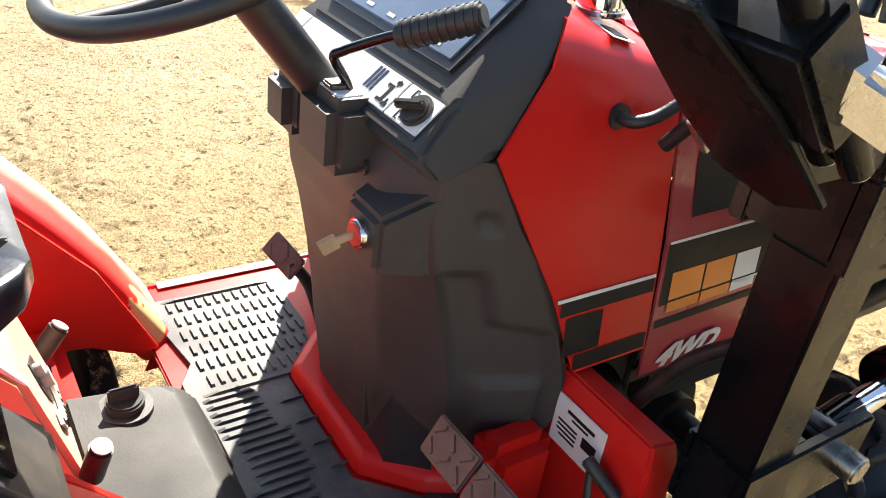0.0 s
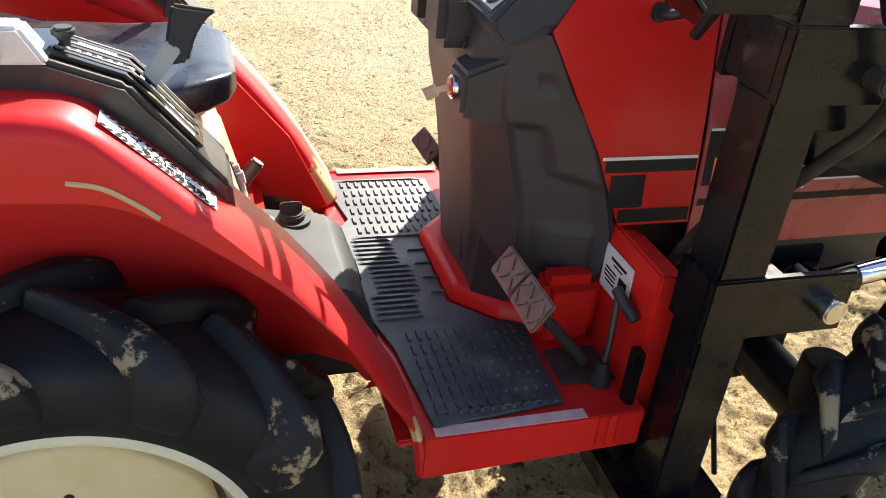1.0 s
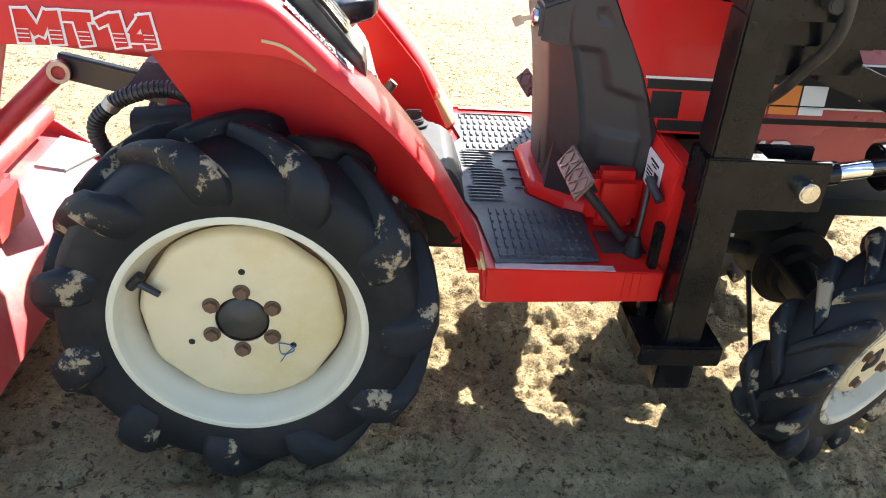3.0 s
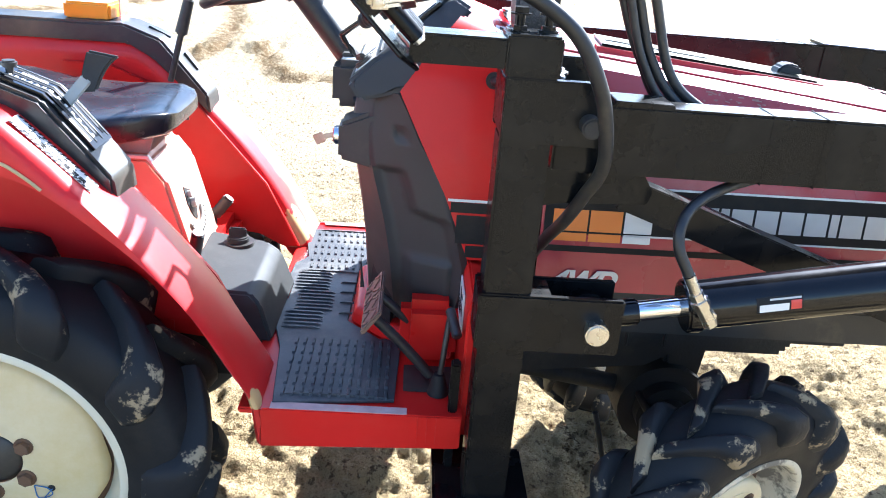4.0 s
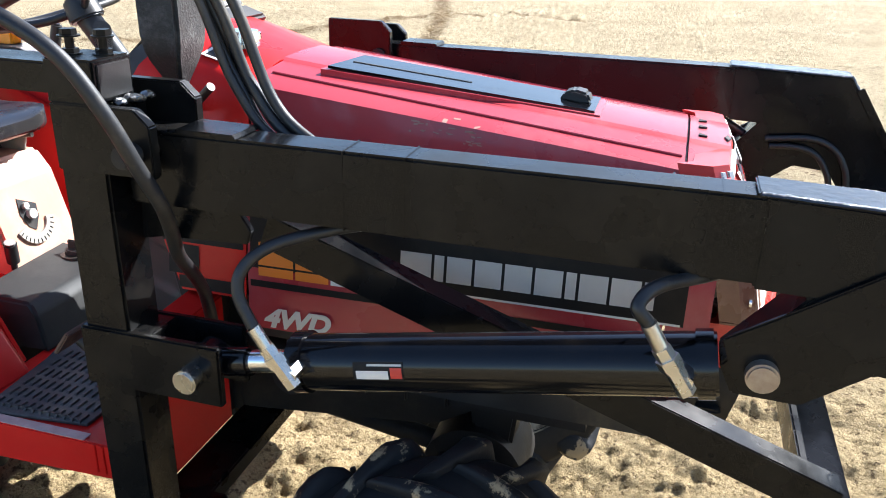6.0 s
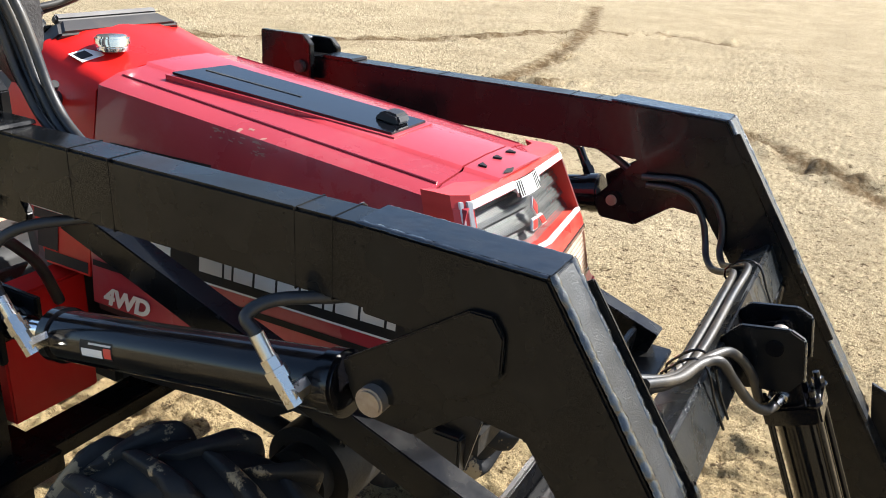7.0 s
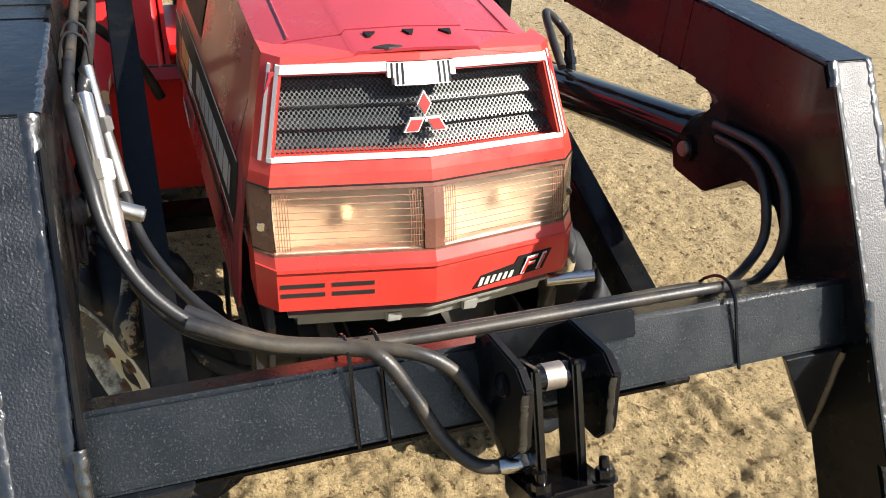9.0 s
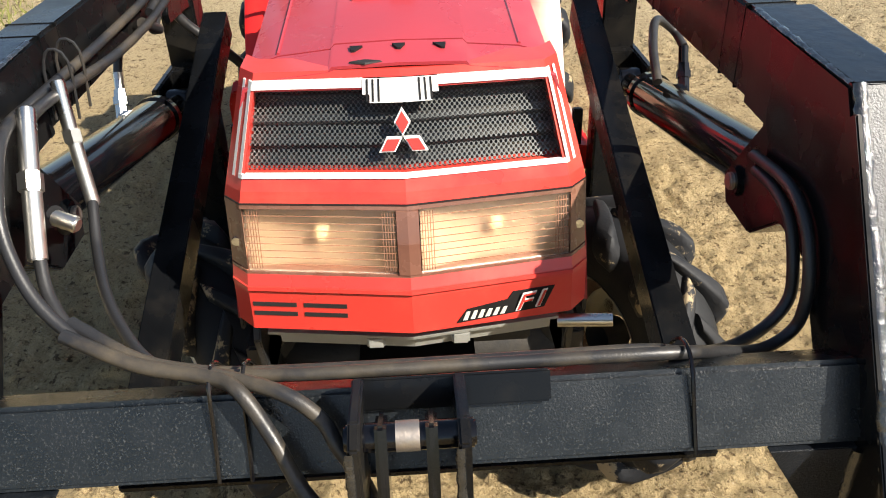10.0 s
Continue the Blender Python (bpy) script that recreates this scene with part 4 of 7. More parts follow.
# running gear
part("gearbox", box(0.10, 0.82, -0.12, 0.12, 0.375, 0.51, 0.02), IRON, tractor, "dark oily cast iron gearbox")
part("final_drive", box(-0.16, 0.16, -0.15, 0.15, 0.30, 0.62, 0.03), IRON, tractor, "dark oily cast iron final drive")
part("rear_axle", rod((0, -0.30, 0.391), (0, 0.30, 0.391), 0.07, seg=24), IRON, tractor, smooth=True)
# block and sump widened on the unseen left to shade the ground below
part("engine_block", box(0.78, 1.55, -0.12, 0.21, 0.495, 0.70, 0.02), IRON, tractor, "dark oily engine block")
part("oil_sump", loft([[(0.79, -0.10, 0.50), (1.32, -0.10, 0.50), (1.32, 0.19, 0.50), (0.79, 0.19, 0.50)], [(0.80, -0.095, 0.40), (1.24, -0.095, 0.448), (1.24, 0.17, 0.448), (0.80, 0.17, 0.40)]]), IRON, tractor)
part("drive_shaft", rod((0.79, 0.0, 0.41), (1.28, 0.0, 0.33), 0.022, seg=18), IRON, tractor, smooth=True)
part("oil_filter", rod((0.98, -0.12, 0.555), (0.98, -0.195, 0.555), 0.036, seg=24, r=0.006), GREY_DARK, tractor, smooth=True)
part("starter_motor", rod((0.84, -0.155, 0.58), (1.02, -0.155, 0.58), 0.034, seg=20, r=0.004), IRON, tractor, smooth=True)
for x in (1.10, 1.18, 1.26):
    part("block_rib", box(x, x + 0.012, -0.131, -0.118, 0.51, 0.68, 0.003), IRON, tractor)
part("front_axle", rod((1.312, -0.30, 0.318), (1.312, 0.30, 0.318), 0.052, seg=24, r=0.01), IRON, tractor, "dark oily cast front axle", True)
part("axle_housing", rod((1.312, -0.105, 0.325), (1.312, 0.105, 0.325), 0.105, seg=28, r=0.035), IRON, tractor, smooth=True)
for s in (-1, 1):
    part("kingpin_housing", rod((1.312, s * 0.29, 0.25), (1.312, s * 0.29, 0.44), 0.050, seg=18, r=0.006), IRON, tractor, smooth=True)
    part("tie_rod", rod((1.25, s * 0.05, 0.36), (1.28, s * 0.33, 0.33), 0.010, seg=12), IRON, tractor, smooth=True)
part("axle_cradle", box(1.25, 1.70, -0.09, 0.09, 0.51, 0.58, 0.015), IRON, tractor)
part("axle_pivot", prism([(1.29, 0.53), (1.40, 0.53), (1.375, 0.29), (1.32, 0.29)], -0.05, 0.05, r=0.008), IRON, tractor)
part("drain_rod", rod((1.115, -0.215, 0.40), (1.20, -0.225, 0.10), 0.006, seg=10), GREY_DARK, tractor, "thin dark rod hanging under the engine", True)
part("side_rail", box(1.0, 1.74, -0.235, -0.205, 0.60, 0.67, 0.004), GREY_DARK, tractor)
part("side_rail", box(1.0, 1.74, 0.205, 0.235, 0.60, 0.67, 0.004), GREY_DARK, tractor)

# ---- hood ----
# half outline across: (y, z) at a place x along the hood
def hood_section(x):
    t = (x - 0.945) / (1.705 - 0.945)
    top = 1.128 - 0.085 * t
    crease = 1.106 - 0.080 * t
    return [(-0.258 + 0.012 * t, 0.695), (-0.252 + 0.014 * t, 0.80), (-0.240 + 0.014 * t, 0.90), (-0.196 + 0.008 * t, crease), (-0.150, top - 0.006), (-0.085, top), (-0.080, top + 0.006), (0, top + 0.008)]


def hood_ring(x, dx=None):
    half = hood_section(x)
    ring = [(x, y, z) for y, z in half] + [(x, -y, z) for y, z in half[-2::-1]]
    if dx:
        ring = [(px + dx * (1.04 - pz) / 0.11, py, pz) for px, py, pz in ring]
    return ring


def hood_shell(xs):
    return sheet([hood_ring(x) for x in xs], 0.004)


part("hood", hood_shell([0.945, 1.1, 1.25, 1.4, 1.55, 1.635]), RED_FADED, tractor, "sun-faded red bonnet, scratched", True)
part("hood_nose", hood_shell([1.639, 1.66, 1.685, 1.702]), RED_FADED, tractor, "faded red bonnet nose", True)


# cowl between hood and dash, rising to the dash; its rear rim follows the slanted console
def cowl_ring(t):
    up = 0.050 * t
    half = [(-0.257, 0.745), (-0.242, 0.86), (-0.227, 0.95), (-0.210, 1.036), (-0.199, 1.095 + up * 0.6), (-0.165, 1.114 + up), (-0.09, 1.128 + up), (0, 1.132 + up)]
    rear = [0.815, 0.767, 0.719, 0.675, 0.736, 0.772, 0.785, 0.788]
    ring = [(0.94 + (xr - 0.94) * t, y, z) for (y, z), xr in zip(half, rear)]
    return ring + [(x, -y, z) for x, y, z in ring[-2::-1]]


part("cowl", sheet([cowl_ring(t) for t in (0, 0.3, 0.65, 1.0)], 0.004), RED, tractor, "red side and top cowl before the dash", True)
cap = rod((0.878, -0.102, 1.15), (0.878, -0.102, 1.160), 0.030, seg=32, r=0.003)
rod((0.878, -0.102, 1.160), (0.878, -0.102, 1.178), 0.034, 0.032, seg=32, r=0.004, bm=cap)
part("fuel_cap", cap, CHROME, tractor, "chromed round fuel cap", True)

# small housing on a stalk beside the cowl
mh = loft([[(0.868, -0.312, 1.112), (0.888, -0.312, 1.112), (0.888, -0.290, 1.112), (0.868, -0.290, 1.112)], [(0.850, -0.340, 1.165), (0.908, -0.340, 1.165), (0.908, -0.270, 1.165), (0.850, -0.270, 1.165)], [(0.846, -0.344, 1.19), (0.914, -0.344, 1.19), (0.914, -0.266, 1.19), (0.846, -0.266, 1.19)], [(0.844, -0.344, 1.33), (0.914, -0.344, 1.33), (0.914, -0.266, 1.33), (0.844, -0.266, 1.33)]])
HOUSING = material("grained_black_plastic", (0.035, 0.034, 0.033), 0.5, spread=0.25, scale=20, grain=260, bump=0.8, dust=0.4, dust_rgb=(0.25, 0.24, 0.22), dust_scale=30)
mirror = part("mirror_housing", soften(mh, 0.006), HOUSING, tractor, "grained black plastic mirror housing on a short stalk", True)
part("stalk", rod((0.878, -0.300, 1.115), (0.874, -0.250, 1.045), 0.009, seg=14), GREY_DARK, mirror, smooth=True)


# ---- lettering ----
def letters(body, size, origin, right, up, depth=0.0006, shear=0.0, offset=0.0, width=None):
    """Words in the built-in font, laid from the origin along right and up, as a bmesh."""
    cu = bpy.data.curves.new("words", "FONT")
    cu.body, cu.size, cu.extrude, cu.shear, cu.offset = body, size, depth, shear, offset
    ob = bpy.data.objects.new("words", cu)
    scene.collection.objects.link(ob)
    bpy.context.view_layer.update()
    me = bpy.data.meshes.new_from_object(ob.evaluated_get(bpy.context.evaluated_depsgraph_get()))
    bpy.data.objects.remove(ob)
    bpy.data.curves.remove(cu)
    right, up = Vector(right).normalized(), Vector(up).normalized()
    out = right.cross(up)
    k = width / max(v.co.x for v in me.vertices) if width else 1.0
    for v in me.vertices:
        x, y, z = v.co
        v.co = Vector(origin) + right * x * k + up * y + out * z
    bm = bmesh.new()
    bm.from_mesh(me)
    bpy.data.meshes.remove(me)
    return bm


SCUFF = material("scuffed_primer", (0.34, 0.17, 0.13), 0.7, spread=0.2, scale=40)


# ---- hood fittings ----
def hood_z(x, y):
    s = hood_section(x)
    for (y0, z0), (y1, z1) in zip(s, s[1:]):
        if y0 <= -abs(y) <= y1:
            return z0 + (z1 - z0) * (-abs(y) - y0) / (y1 - y0)
    return s[-1][1]


def side_y(x, z):
    s = hood_section(max(0.945, x))
    for (y0, z0), (y1, z1) in zip(s, s[1:]):
        if z0 <= z <= z1:
            return y0 + (y1 - y0) * (z - z0) / (z1 - z0)
    return s[0][0]


def side_patch(outline_x, outline_z, lift, n=6):
    """A thin vinyl strip on the hood's right side, between two places and two heights."""
    rows = []
    for k in range(n + 1):
        z = outline_z[0] + (outline_z[1] - outline_z[0]) * k / n
        rows.append([(x, side_y(x, z) - lift, z) for x in outline_x])
    return loft(rows, closed=False, caps=False)


def mirrored(bm):
    bmesh.ops.scale(bm, vec=(1, -1, 1), verts=bm.verts[:])
    bmesh.ops.reverse_faces(bm, faces=bm.faces[:])
    return bm


vent = [(1.040, -0.108), (1.052, 0.030), (1.484, 0.060), (1.486, -0.055)]
lid = part("hood_vent", loft([[(x, y, hood_z(x, 0) + dz) for x, y in vent] for dz in (0.0005, 0.005)]), CYL_BLACK, tractor, "black glossy plate set in the bonnet")
part("vent_rim", loft([[(x + (0.010 if x > 1.2 else -0.010), y + (0.008 if y > 0 else -0.008), hood_z(x, 0) + dz) for x, y in vent] for dz in (-0.022, 0.0002)]), RED_FADED, lid, "raised red rim")
part("vent_groove", loft([[(x, y, hood_z(x, 0) + dz) for x, y in ((1.06, -0.045), (1.06, -0.040), (1.27, -0.02), (1.27, -0.025))] for dz in (0.004, 0.0062)]), GREY_DARK, lid)
lt = prism([(1.42, 0.0), (1.427, 0.014), (1.445, 0.021), (1.468, 0.016), (1.475, 0.0)], -0.012, 0.026, r=0.004)
bmesh.ops.translate(lt, vec=(0, 0, hood_z(1.45, 0) + 0.004), verts=lt.verts[:])
part("vent_latch", lt, GREY_DARK, lid, "black plastic latch")
for y in (-0.152, 0.152):
    q = pipe([(x, y, hood_z(x, y) + 0.0005) for x in (0.96, 1.2, 1.4, 1.63)], 0.0022, 6, 1, smooth_line=False)
    part("hood_crease", q, RED_FADED, tractor, smooth=True)
# black triangles laid on for the small shadows at the bonnet's rib ends
for y, w_ in ((-0.052, -1), (0.0, 0), (0.050, 1)):
    tri_ = [(1.653, y - 0.008), (1.653, y + 0.008), (1.666, y + 0.002 + 0.004 * w_), (1.666, y - 0.002 + 0.004 * w_)]
    q = loft([[(x, u, hood_z(x, y) + dz) for x, u in tri_] for dz in (-0.001, 0.003)])
    part("rib_end_shadow", q, DECAL_BLACK, tractor)
em = loft([[(1.692, -0.040, 0.0), (1.698, -0.020, 0.0), (1.704, -0.040, 0.0), (1.698, -0.060, 0.0)], [(1.693, -0.040, 0.002), (1.698, -0.022, 0.002), (1.703, -0.040, 0.002), (1.698, -0.058, 0.002)]])
for w in em.verts:
    w.co.z += hood_z(w.co.x, 0.05) + 0.001
part("hood_emblem", em, IRON, tractor, "small worn diamond-shaped emblem")
for s in (-1, 1):
    M = (lambda b: b) if s < 0 else mirrored
    part("window_decal", M(side_patch((0.985, 1.10, 1.225), (0.925, 1.010), 0.0012)), DECAL_BLACK, tractor, "black vinyl panel")
    band = part("stripe_band", M(side_patch((0.95, 1.2, 1.45, 1.665), (0.806, 0.896), 0.0010)), DECAL_BLACK, tractor, "black side band with orange and white blocks")
    part("white_line", M(side_patch((0.95, 1.2, 1.45, 1.66), (0.895, 0.899), 0.0018)), WHITE, band)
    part("white_line", M(side_patch((1.10, 1.3, 1.5, 1.66), (0.806, 0.8095), 0.0018)), WHITE, band)
    part("low_band", M(side_patch((0.95, 1.2, 1.45, 1.66), (0.772, 0.784), 0.0014)), DECAL_BLACK, tractor)
    for x0, x1 in ((0.966, 1.030), (1.034, 1.094)):
        part("orange_block", M(side_patch((x0, x1), (0.812, 0.852), 0.0018)), ORANGE, band)
        part("orange_block", M(side_patch((x0, x1), (0.793, 0.8085), 0.0018)), ORANGE, band)
    part("white_block", M(side_patch((1.098, 1.150), (0.812, 0.852), 0.0018)), WHITE, band)
    part("white_block", M(side_patch((1.098, 1.150), (0.793, 0.8085), 0.0018)), WHITE, band)
    # maker's name as ten plain upright blocks
    x = 1.218
    for w in (0.052, 0.016, 0.041, 0.043, 0.043, 0.043, 0.016, 0.043, 0.044, 0.016):
        part("name_block", M(side_patch((x, x + w), (0.826, 0.869), 0.0020, 3)), LETTER, band)
        x += w + 0.0048
    q = letters("4WD", 0.050, (0.972, side_y(1.03, 0.715) - 0.0016, 0.700), (1, 0, 0.02), (0, -0.06, 1), shear=0.35, offset=0.0022, width=0.128)
    part("drive_lettering", M(q) if s < 0 else mirrored(q), WHITE, tractor, "slanted pale lettering")


# cowl bands (the black and white stripes run on behind the seam)
def cowl_patch(xs, z0, z1, lift):
    rows = []
    for k in range(4):
        z = z0 + (z1 - z0) * k / 3
        y = -0.2575 + (z - 0.745) * 0.1305
        rows.append([(x, y - lift, z) for x in xs])
    return loft(rows, closed=False, caps=False)


for s in (-1, 1):
    M = (lambda b: b) if s < 0 else mirrored
    part("cowl_line", M(cowl_patch((0.772, 0.936), 0.852, 0.857, 0.0016)), WHITE, tractor)
    part("cowl_band", M(cowl_patch((0.778, 0.936), 0.832, 0.851, 0.0012)), DECAL_BLACK, tractor)
    part("cowl_band", M(cowl_patch((0.810, 0.936), 0.750, 0.772, 0.0012)), DECAL_BLACK, tractor)
    part("cowl_band", M(cowl_patch((0.79, 0.85), 0.775, 0.828, 0.0012)), DECAL_BLACK, tractor)
part("hood_skirt", box(0.94, 1.70, -0.246, -0.240, 0.672, 0.702, 0.002), GREY_DARK, tractor)
part("hood_skirt", box(0.94, 1.70, 0.240, 0.246, 0.672, 0.702, 0.002), GREY_DARK, tractor)
gt = pipe([(0.838, -0.203, 1.066), (0.838, -0.222, 1.066), (0.846, -0.234, 1.070), (0.868, -0.242, 1.080), (0.905, -0.255, 1.110)], 0.0075, 10)
rod((0.838, -0.198, 1.066), (0.838, -0.210, 1.066), 0.015, seg=16, bm=gt)
part("tank_pipe", gt, GREY_DARK, tractor, "black rubber pipe into the cowl", True)


def on_cowl(x0, x1, y0, y1, lift):
    zz = lambda x, y: 1.114 + 0.05 * (0.94 - x) / 0.188 + (y + 0.18) / 0.09 * 0.014 + lift
    return loft([[(x, y0, zz(x, y0)), (x, y1, zz(x, y1)), (x, y1, zz(x, y1) + 0.001), (x, y0, zz(x, y0) + 0.001)] for x in (x0, x1)])


cl = part("cap_label", on_cowl(0.838, 0.876, -0.172, -0.120, 0.002), WHITE, tractor, "white fuel label with a dark pictogram")
part("label_mark", on_cowl(0.845, 0.868, -0.166, -0.140, 0.0032), DECAL_BLACK, cl)
rnd = random.Random(21)
for k in range(26):
    x = rnd.uniform(1.215, 1.33)
    z = 1.062 - (x - 1.22) * 0.06 + rnd.gauss(0, 0.007)
    w, h_ = rnd.uniform(0.003, 0.014), rnd.uniform(0.0006, 0.0018)
    sl = rnd.uniform(-0.25, 0.1)
    rows = [[(x + u, side_y(x + u, z + sl * u + v_) - 0.0007, z + sl * u + v_) for u in (0, w * 0.5, w)] for v_ in (-h_, h_)]
    part("paint_scuff", loft(rows, closed=False, caps=False), SCUFF, tractor)



# ---- front mask ----
def face_x(z):
    pts = ((0.690, 1.770), (0.740, 1.784), (0.800, 1.778), (0.815, 1.768), (0.905, 1.748), (0.915, 1.746), (0.935, 1.738), (1.045, 1.696))
    for (z0, x0), (z1, x1) in zip(pts, pts[1:]):
        if z <= z1:
            return x0 + (x1 - x0) * (z - z0) / (z1 - z0)
    return pts[-1][1]


def mask(u, z, out=0.0):
    """A point of the front: u from -1 (right side) to 1, at a height, pushed out by some metres."""
    w = 0.226 - 0.034 * max(0.0, (z - 0.90) / 0.145)
    bulge = 0.034 * (1 - abs(u)) if z < 0.86 else 0.034 * (1 - abs(u)) * (1 - 0.72 * (z - 0.86) / 0.18)
    return Vector((face_x(z) + bulge - 0.022 * max(0, abs(u) - 0.9) / 0.1 + out, u * w, z))


US = [-1, -0.96, -0.9, -0.6, -0.3, 0, 0.3, 0.6, 0.9, 0.96, 1]


def mask_strip(us, zs, out, back):
    front = [[mask(u, z, out) for u in us] for z in zs]
    rear = [[mask(u, z, back) for u in us] for z in zs]
    q = bmesh.new()
    f = [[q.verts.new(p) for p in row] for row in front]
    r = [[q.verts.new(p) for p in row] for row in rear]
    for g in (f, r):
        for a, b in zip(g, g[1:]):
            for k in range(len(us) - 1):
                q.faces.new((a[k], a[k + 1], b[k + 1], b[k]))
    for k in range(len(us) - 1):
        q.faces.new((f[0][k], f[0][k + 1], r[0][k + 1], r[0][k])), q.faces.new((f[-1][k], f[-1][k + 1], r[-1][k + 1], r[-1][k]))
    for i in range(len(zs) - 1):
        q.faces.new((f[i][0], f[i + 1][0], r[i + 1][0], r[i][0])), q.faces.new((f[i][-1], f[i + 1][-1], r[i + 1][-1], r[i][-1]))
    return q


part("mask_top", mask_strip(US, [1.024, 1.034, 1.045], 0, -0.05), RED_TRIM, tractor, "red plastic front mask")
part("mask_bar", mask_strip(US, [0.900, 0.908, 0.916, 0.930], 0.002, -0.05), RED_TRIM, tractor)
for s in (-1, 1):
    part("mask_side", mask_strip([s * 0.885, s * 0.92, s], [0.928, 0.96, 1.0, 1.026], 0.0015, -0.05), RED_TRIM, tractor)
# white border lines of the grille
part("grille_border", mask_strip([-0.925, -0.9, -0.6, -0.3, 0, 0.3, 0.6, 0.9, 0.925], [1.0270, 1.0365], 0.0032, -0.002), WHITE, tractor, "white border of the grille")
part("grille_border", mask_strip([-0.925, -0.9, -0.6, -0.3, 0, 0.3, 0.6, 0.9, 0.925], [0.931, 0.9355], 0.0042, -0.002), WHITE, tractor)
for s in (-1, 1):
    part("grille_border", mask_strip([s * 0.905, s * 0.925], [0.93, 0.98, 1.036], 0.0034, -0.002), WHITE, tractor)
    part("grille_border", mask_strip([s * 0.948, s * 0.965], [0.93, 0.98, 1.036], 0.0034, -0.002), WHITE, tractor)
part("grille_plaque", mask_strip([-0.228, -0.1, 0, 0.1, 0.228], [1.020, 1.0365], 0.0045, -0.004), WHITE, tractor, "white plaque with dark lines")
part("plaque_lip", mask_strip([-0.185, -0.1, 0, 0.1, 0.185], [1.011, 1.020], 0.0045, -0.004), WHITE, tractor)
for u in (-0.20, -0.165, -0.13, 0.115, 0.15, 0.185):
    part("plaque_line", mask_strip([u - 0.006, u + 0.006], [1.0125, 1.036], 0.0055, 0.003), DECAL_BLACK, tractor)


def mesh_metal():
    m = material("punched_grille_metal", (0.10, 0.105, 0.10), 0.40, metal=0.4, spread=0.2, grain=80, bump=0.0)
    n, l = m.node_tree.nodes, m.node_tree.links
    b = n["Principled BSDF"]
    geo = n.new("ShaderNodeNewGeometry")
    mp = n.new("ShaderNodeMapping")
    mp.inputs["Rotation"].default_value = (radians(45), 0, 0)
    mp.inputs["Scale"].default_value = (0.0, 230, 230)
    l.new(geo.outputs["Position"], mp.inputs["Vector"])
    vo = n.new("ShaderNodeTexVoronoi")
    vo.inputs["Randomness"].default_value = 0.0
    vo.inputs["Scale"].default_value = 1.0
    l.new(mp.outputs["Vector"], vo.inputs["Vector"])
    mr = n.new("ShaderNodeMapRange")
    mr.inputs["From Min"].default_value, mr.inputs["From Max"].default_value = 0.385, 0.455
    l.new(vo.outputs["Distance"], mr.inputs["Value"])
    tr = n.new("ShaderNodeBsdfTransparent")
    mx = n.new("ShaderNodeMixShader")
    l.new(mr.outputs["Result"], mx.inputs["Fac"])
    l.new(tr.outputs["BSDF"], mx.inputs[1])
    l.new(b.outputs["BSDF"], mx.inputs[2])
    l.new(mx.outputs["Shader"], n["Material Output"].inputs["Surface"])
    return m


rows = []
for k in range(17):
    z = 0.926 + 0.104 * k / 16
    rows.append([mask(u, z, -0.018 - (0.010, 0.002, 0.004, 0.007)[k % 4]) for u in (-0.9, -0.6, -0.3, 0, 0.3, 0.6, 0.9)])
part("grille_mesh", loft(rows, closed=False, caps=False), mesh_metal(), tractor, "corrugated punched metal grille screen")
for k in range(5):
    z = 0.934 + 0.022 * k
    part("grille_louvre", mask_strip([-0.9, -0.45, 0, 0.45, 0.9], [z, z + 0.009], -0.032, -0.038), GREY_DARK, tractor)
part("radiator", mask_strip([-0.9, 0, 0.9], [0.905, 1.035], -0.055, -0.075), GREY_DARK, tractor, "dark radiator core")
# emblem of three diamonds
for ang in (90, 210, 330):
    for sc, mt, o in ((1.0, WHITE, 0.0), (0.78, RED_TRIM, 0.0015)):
        c = mask(0, 0.972, -0.004)
        d = Vector((0, math.cos(radians(ang)), math.sin(radians(ang))))
        e = Vector((0, -d.z, d.y))
        pts = [d * 0.0008, d * 0.017 + e * 0.0098, d * 0.034, d * 0.017 - e * 0.0098]
        mid = d * 0.017
        pts = [mid + (p - mid) * sc for p in pts]
        pts = [c + Vector((-0.36 * p.z + o, p.y, p.z * 0.95)) for p in pts]
        q = loft([[p + Vector((-0.004, 0, 0)) for p in pts], pts])
        part("emblem_diamond", q, mt, tractor)

# headlamps
LENS = glass("headlamp_glass", (0.92, 0.81, 0.69), 0.42)
REFLECTOR = material("aged_reflector", (0.30, 0.225, 0.155), 0.6, metal=0.0, spread=0.22, scale=14, grain=60, bump=0.05, dust=0.35, dust_rgb=(0.22, 0.14, 0.10), dust_scale=11)
BROWN = material("brown_lens", (0.17, 0.075, 0.050), 0.25, spread=0.25, scale=25, grain=120, bump=0.1, coat=0.3, dust=0.45, dust_rgb=(0.30, 0.17, 0.12), dust_scale=12)
BULB = material("pale_bulb_glass", (0.75, 0.62, 0.40), 0.2, spread=0.05, grain=80, bump=0.0)
LINE = material("lens_rib", (0.30, 0.15, 0.09), 0.3, spread=0.3, grain=90, bump=0.05)
part("lamp_frame", mask_strip(US, [0.8145, 0.818], 0.004, -0.03), BROWN, tractor)
part("lamp_frame", mask_strip(US, [0.896, 0.9005], 0.004, -0.03), BROWN, tractor)
part("lamp_divider", mask_strip([-0.060, 0.0, 0.060], [0.8185, 0.857, 0.8955], 0.0056, -0.03), BROWN, tractor, "brown strip between the headlamps")
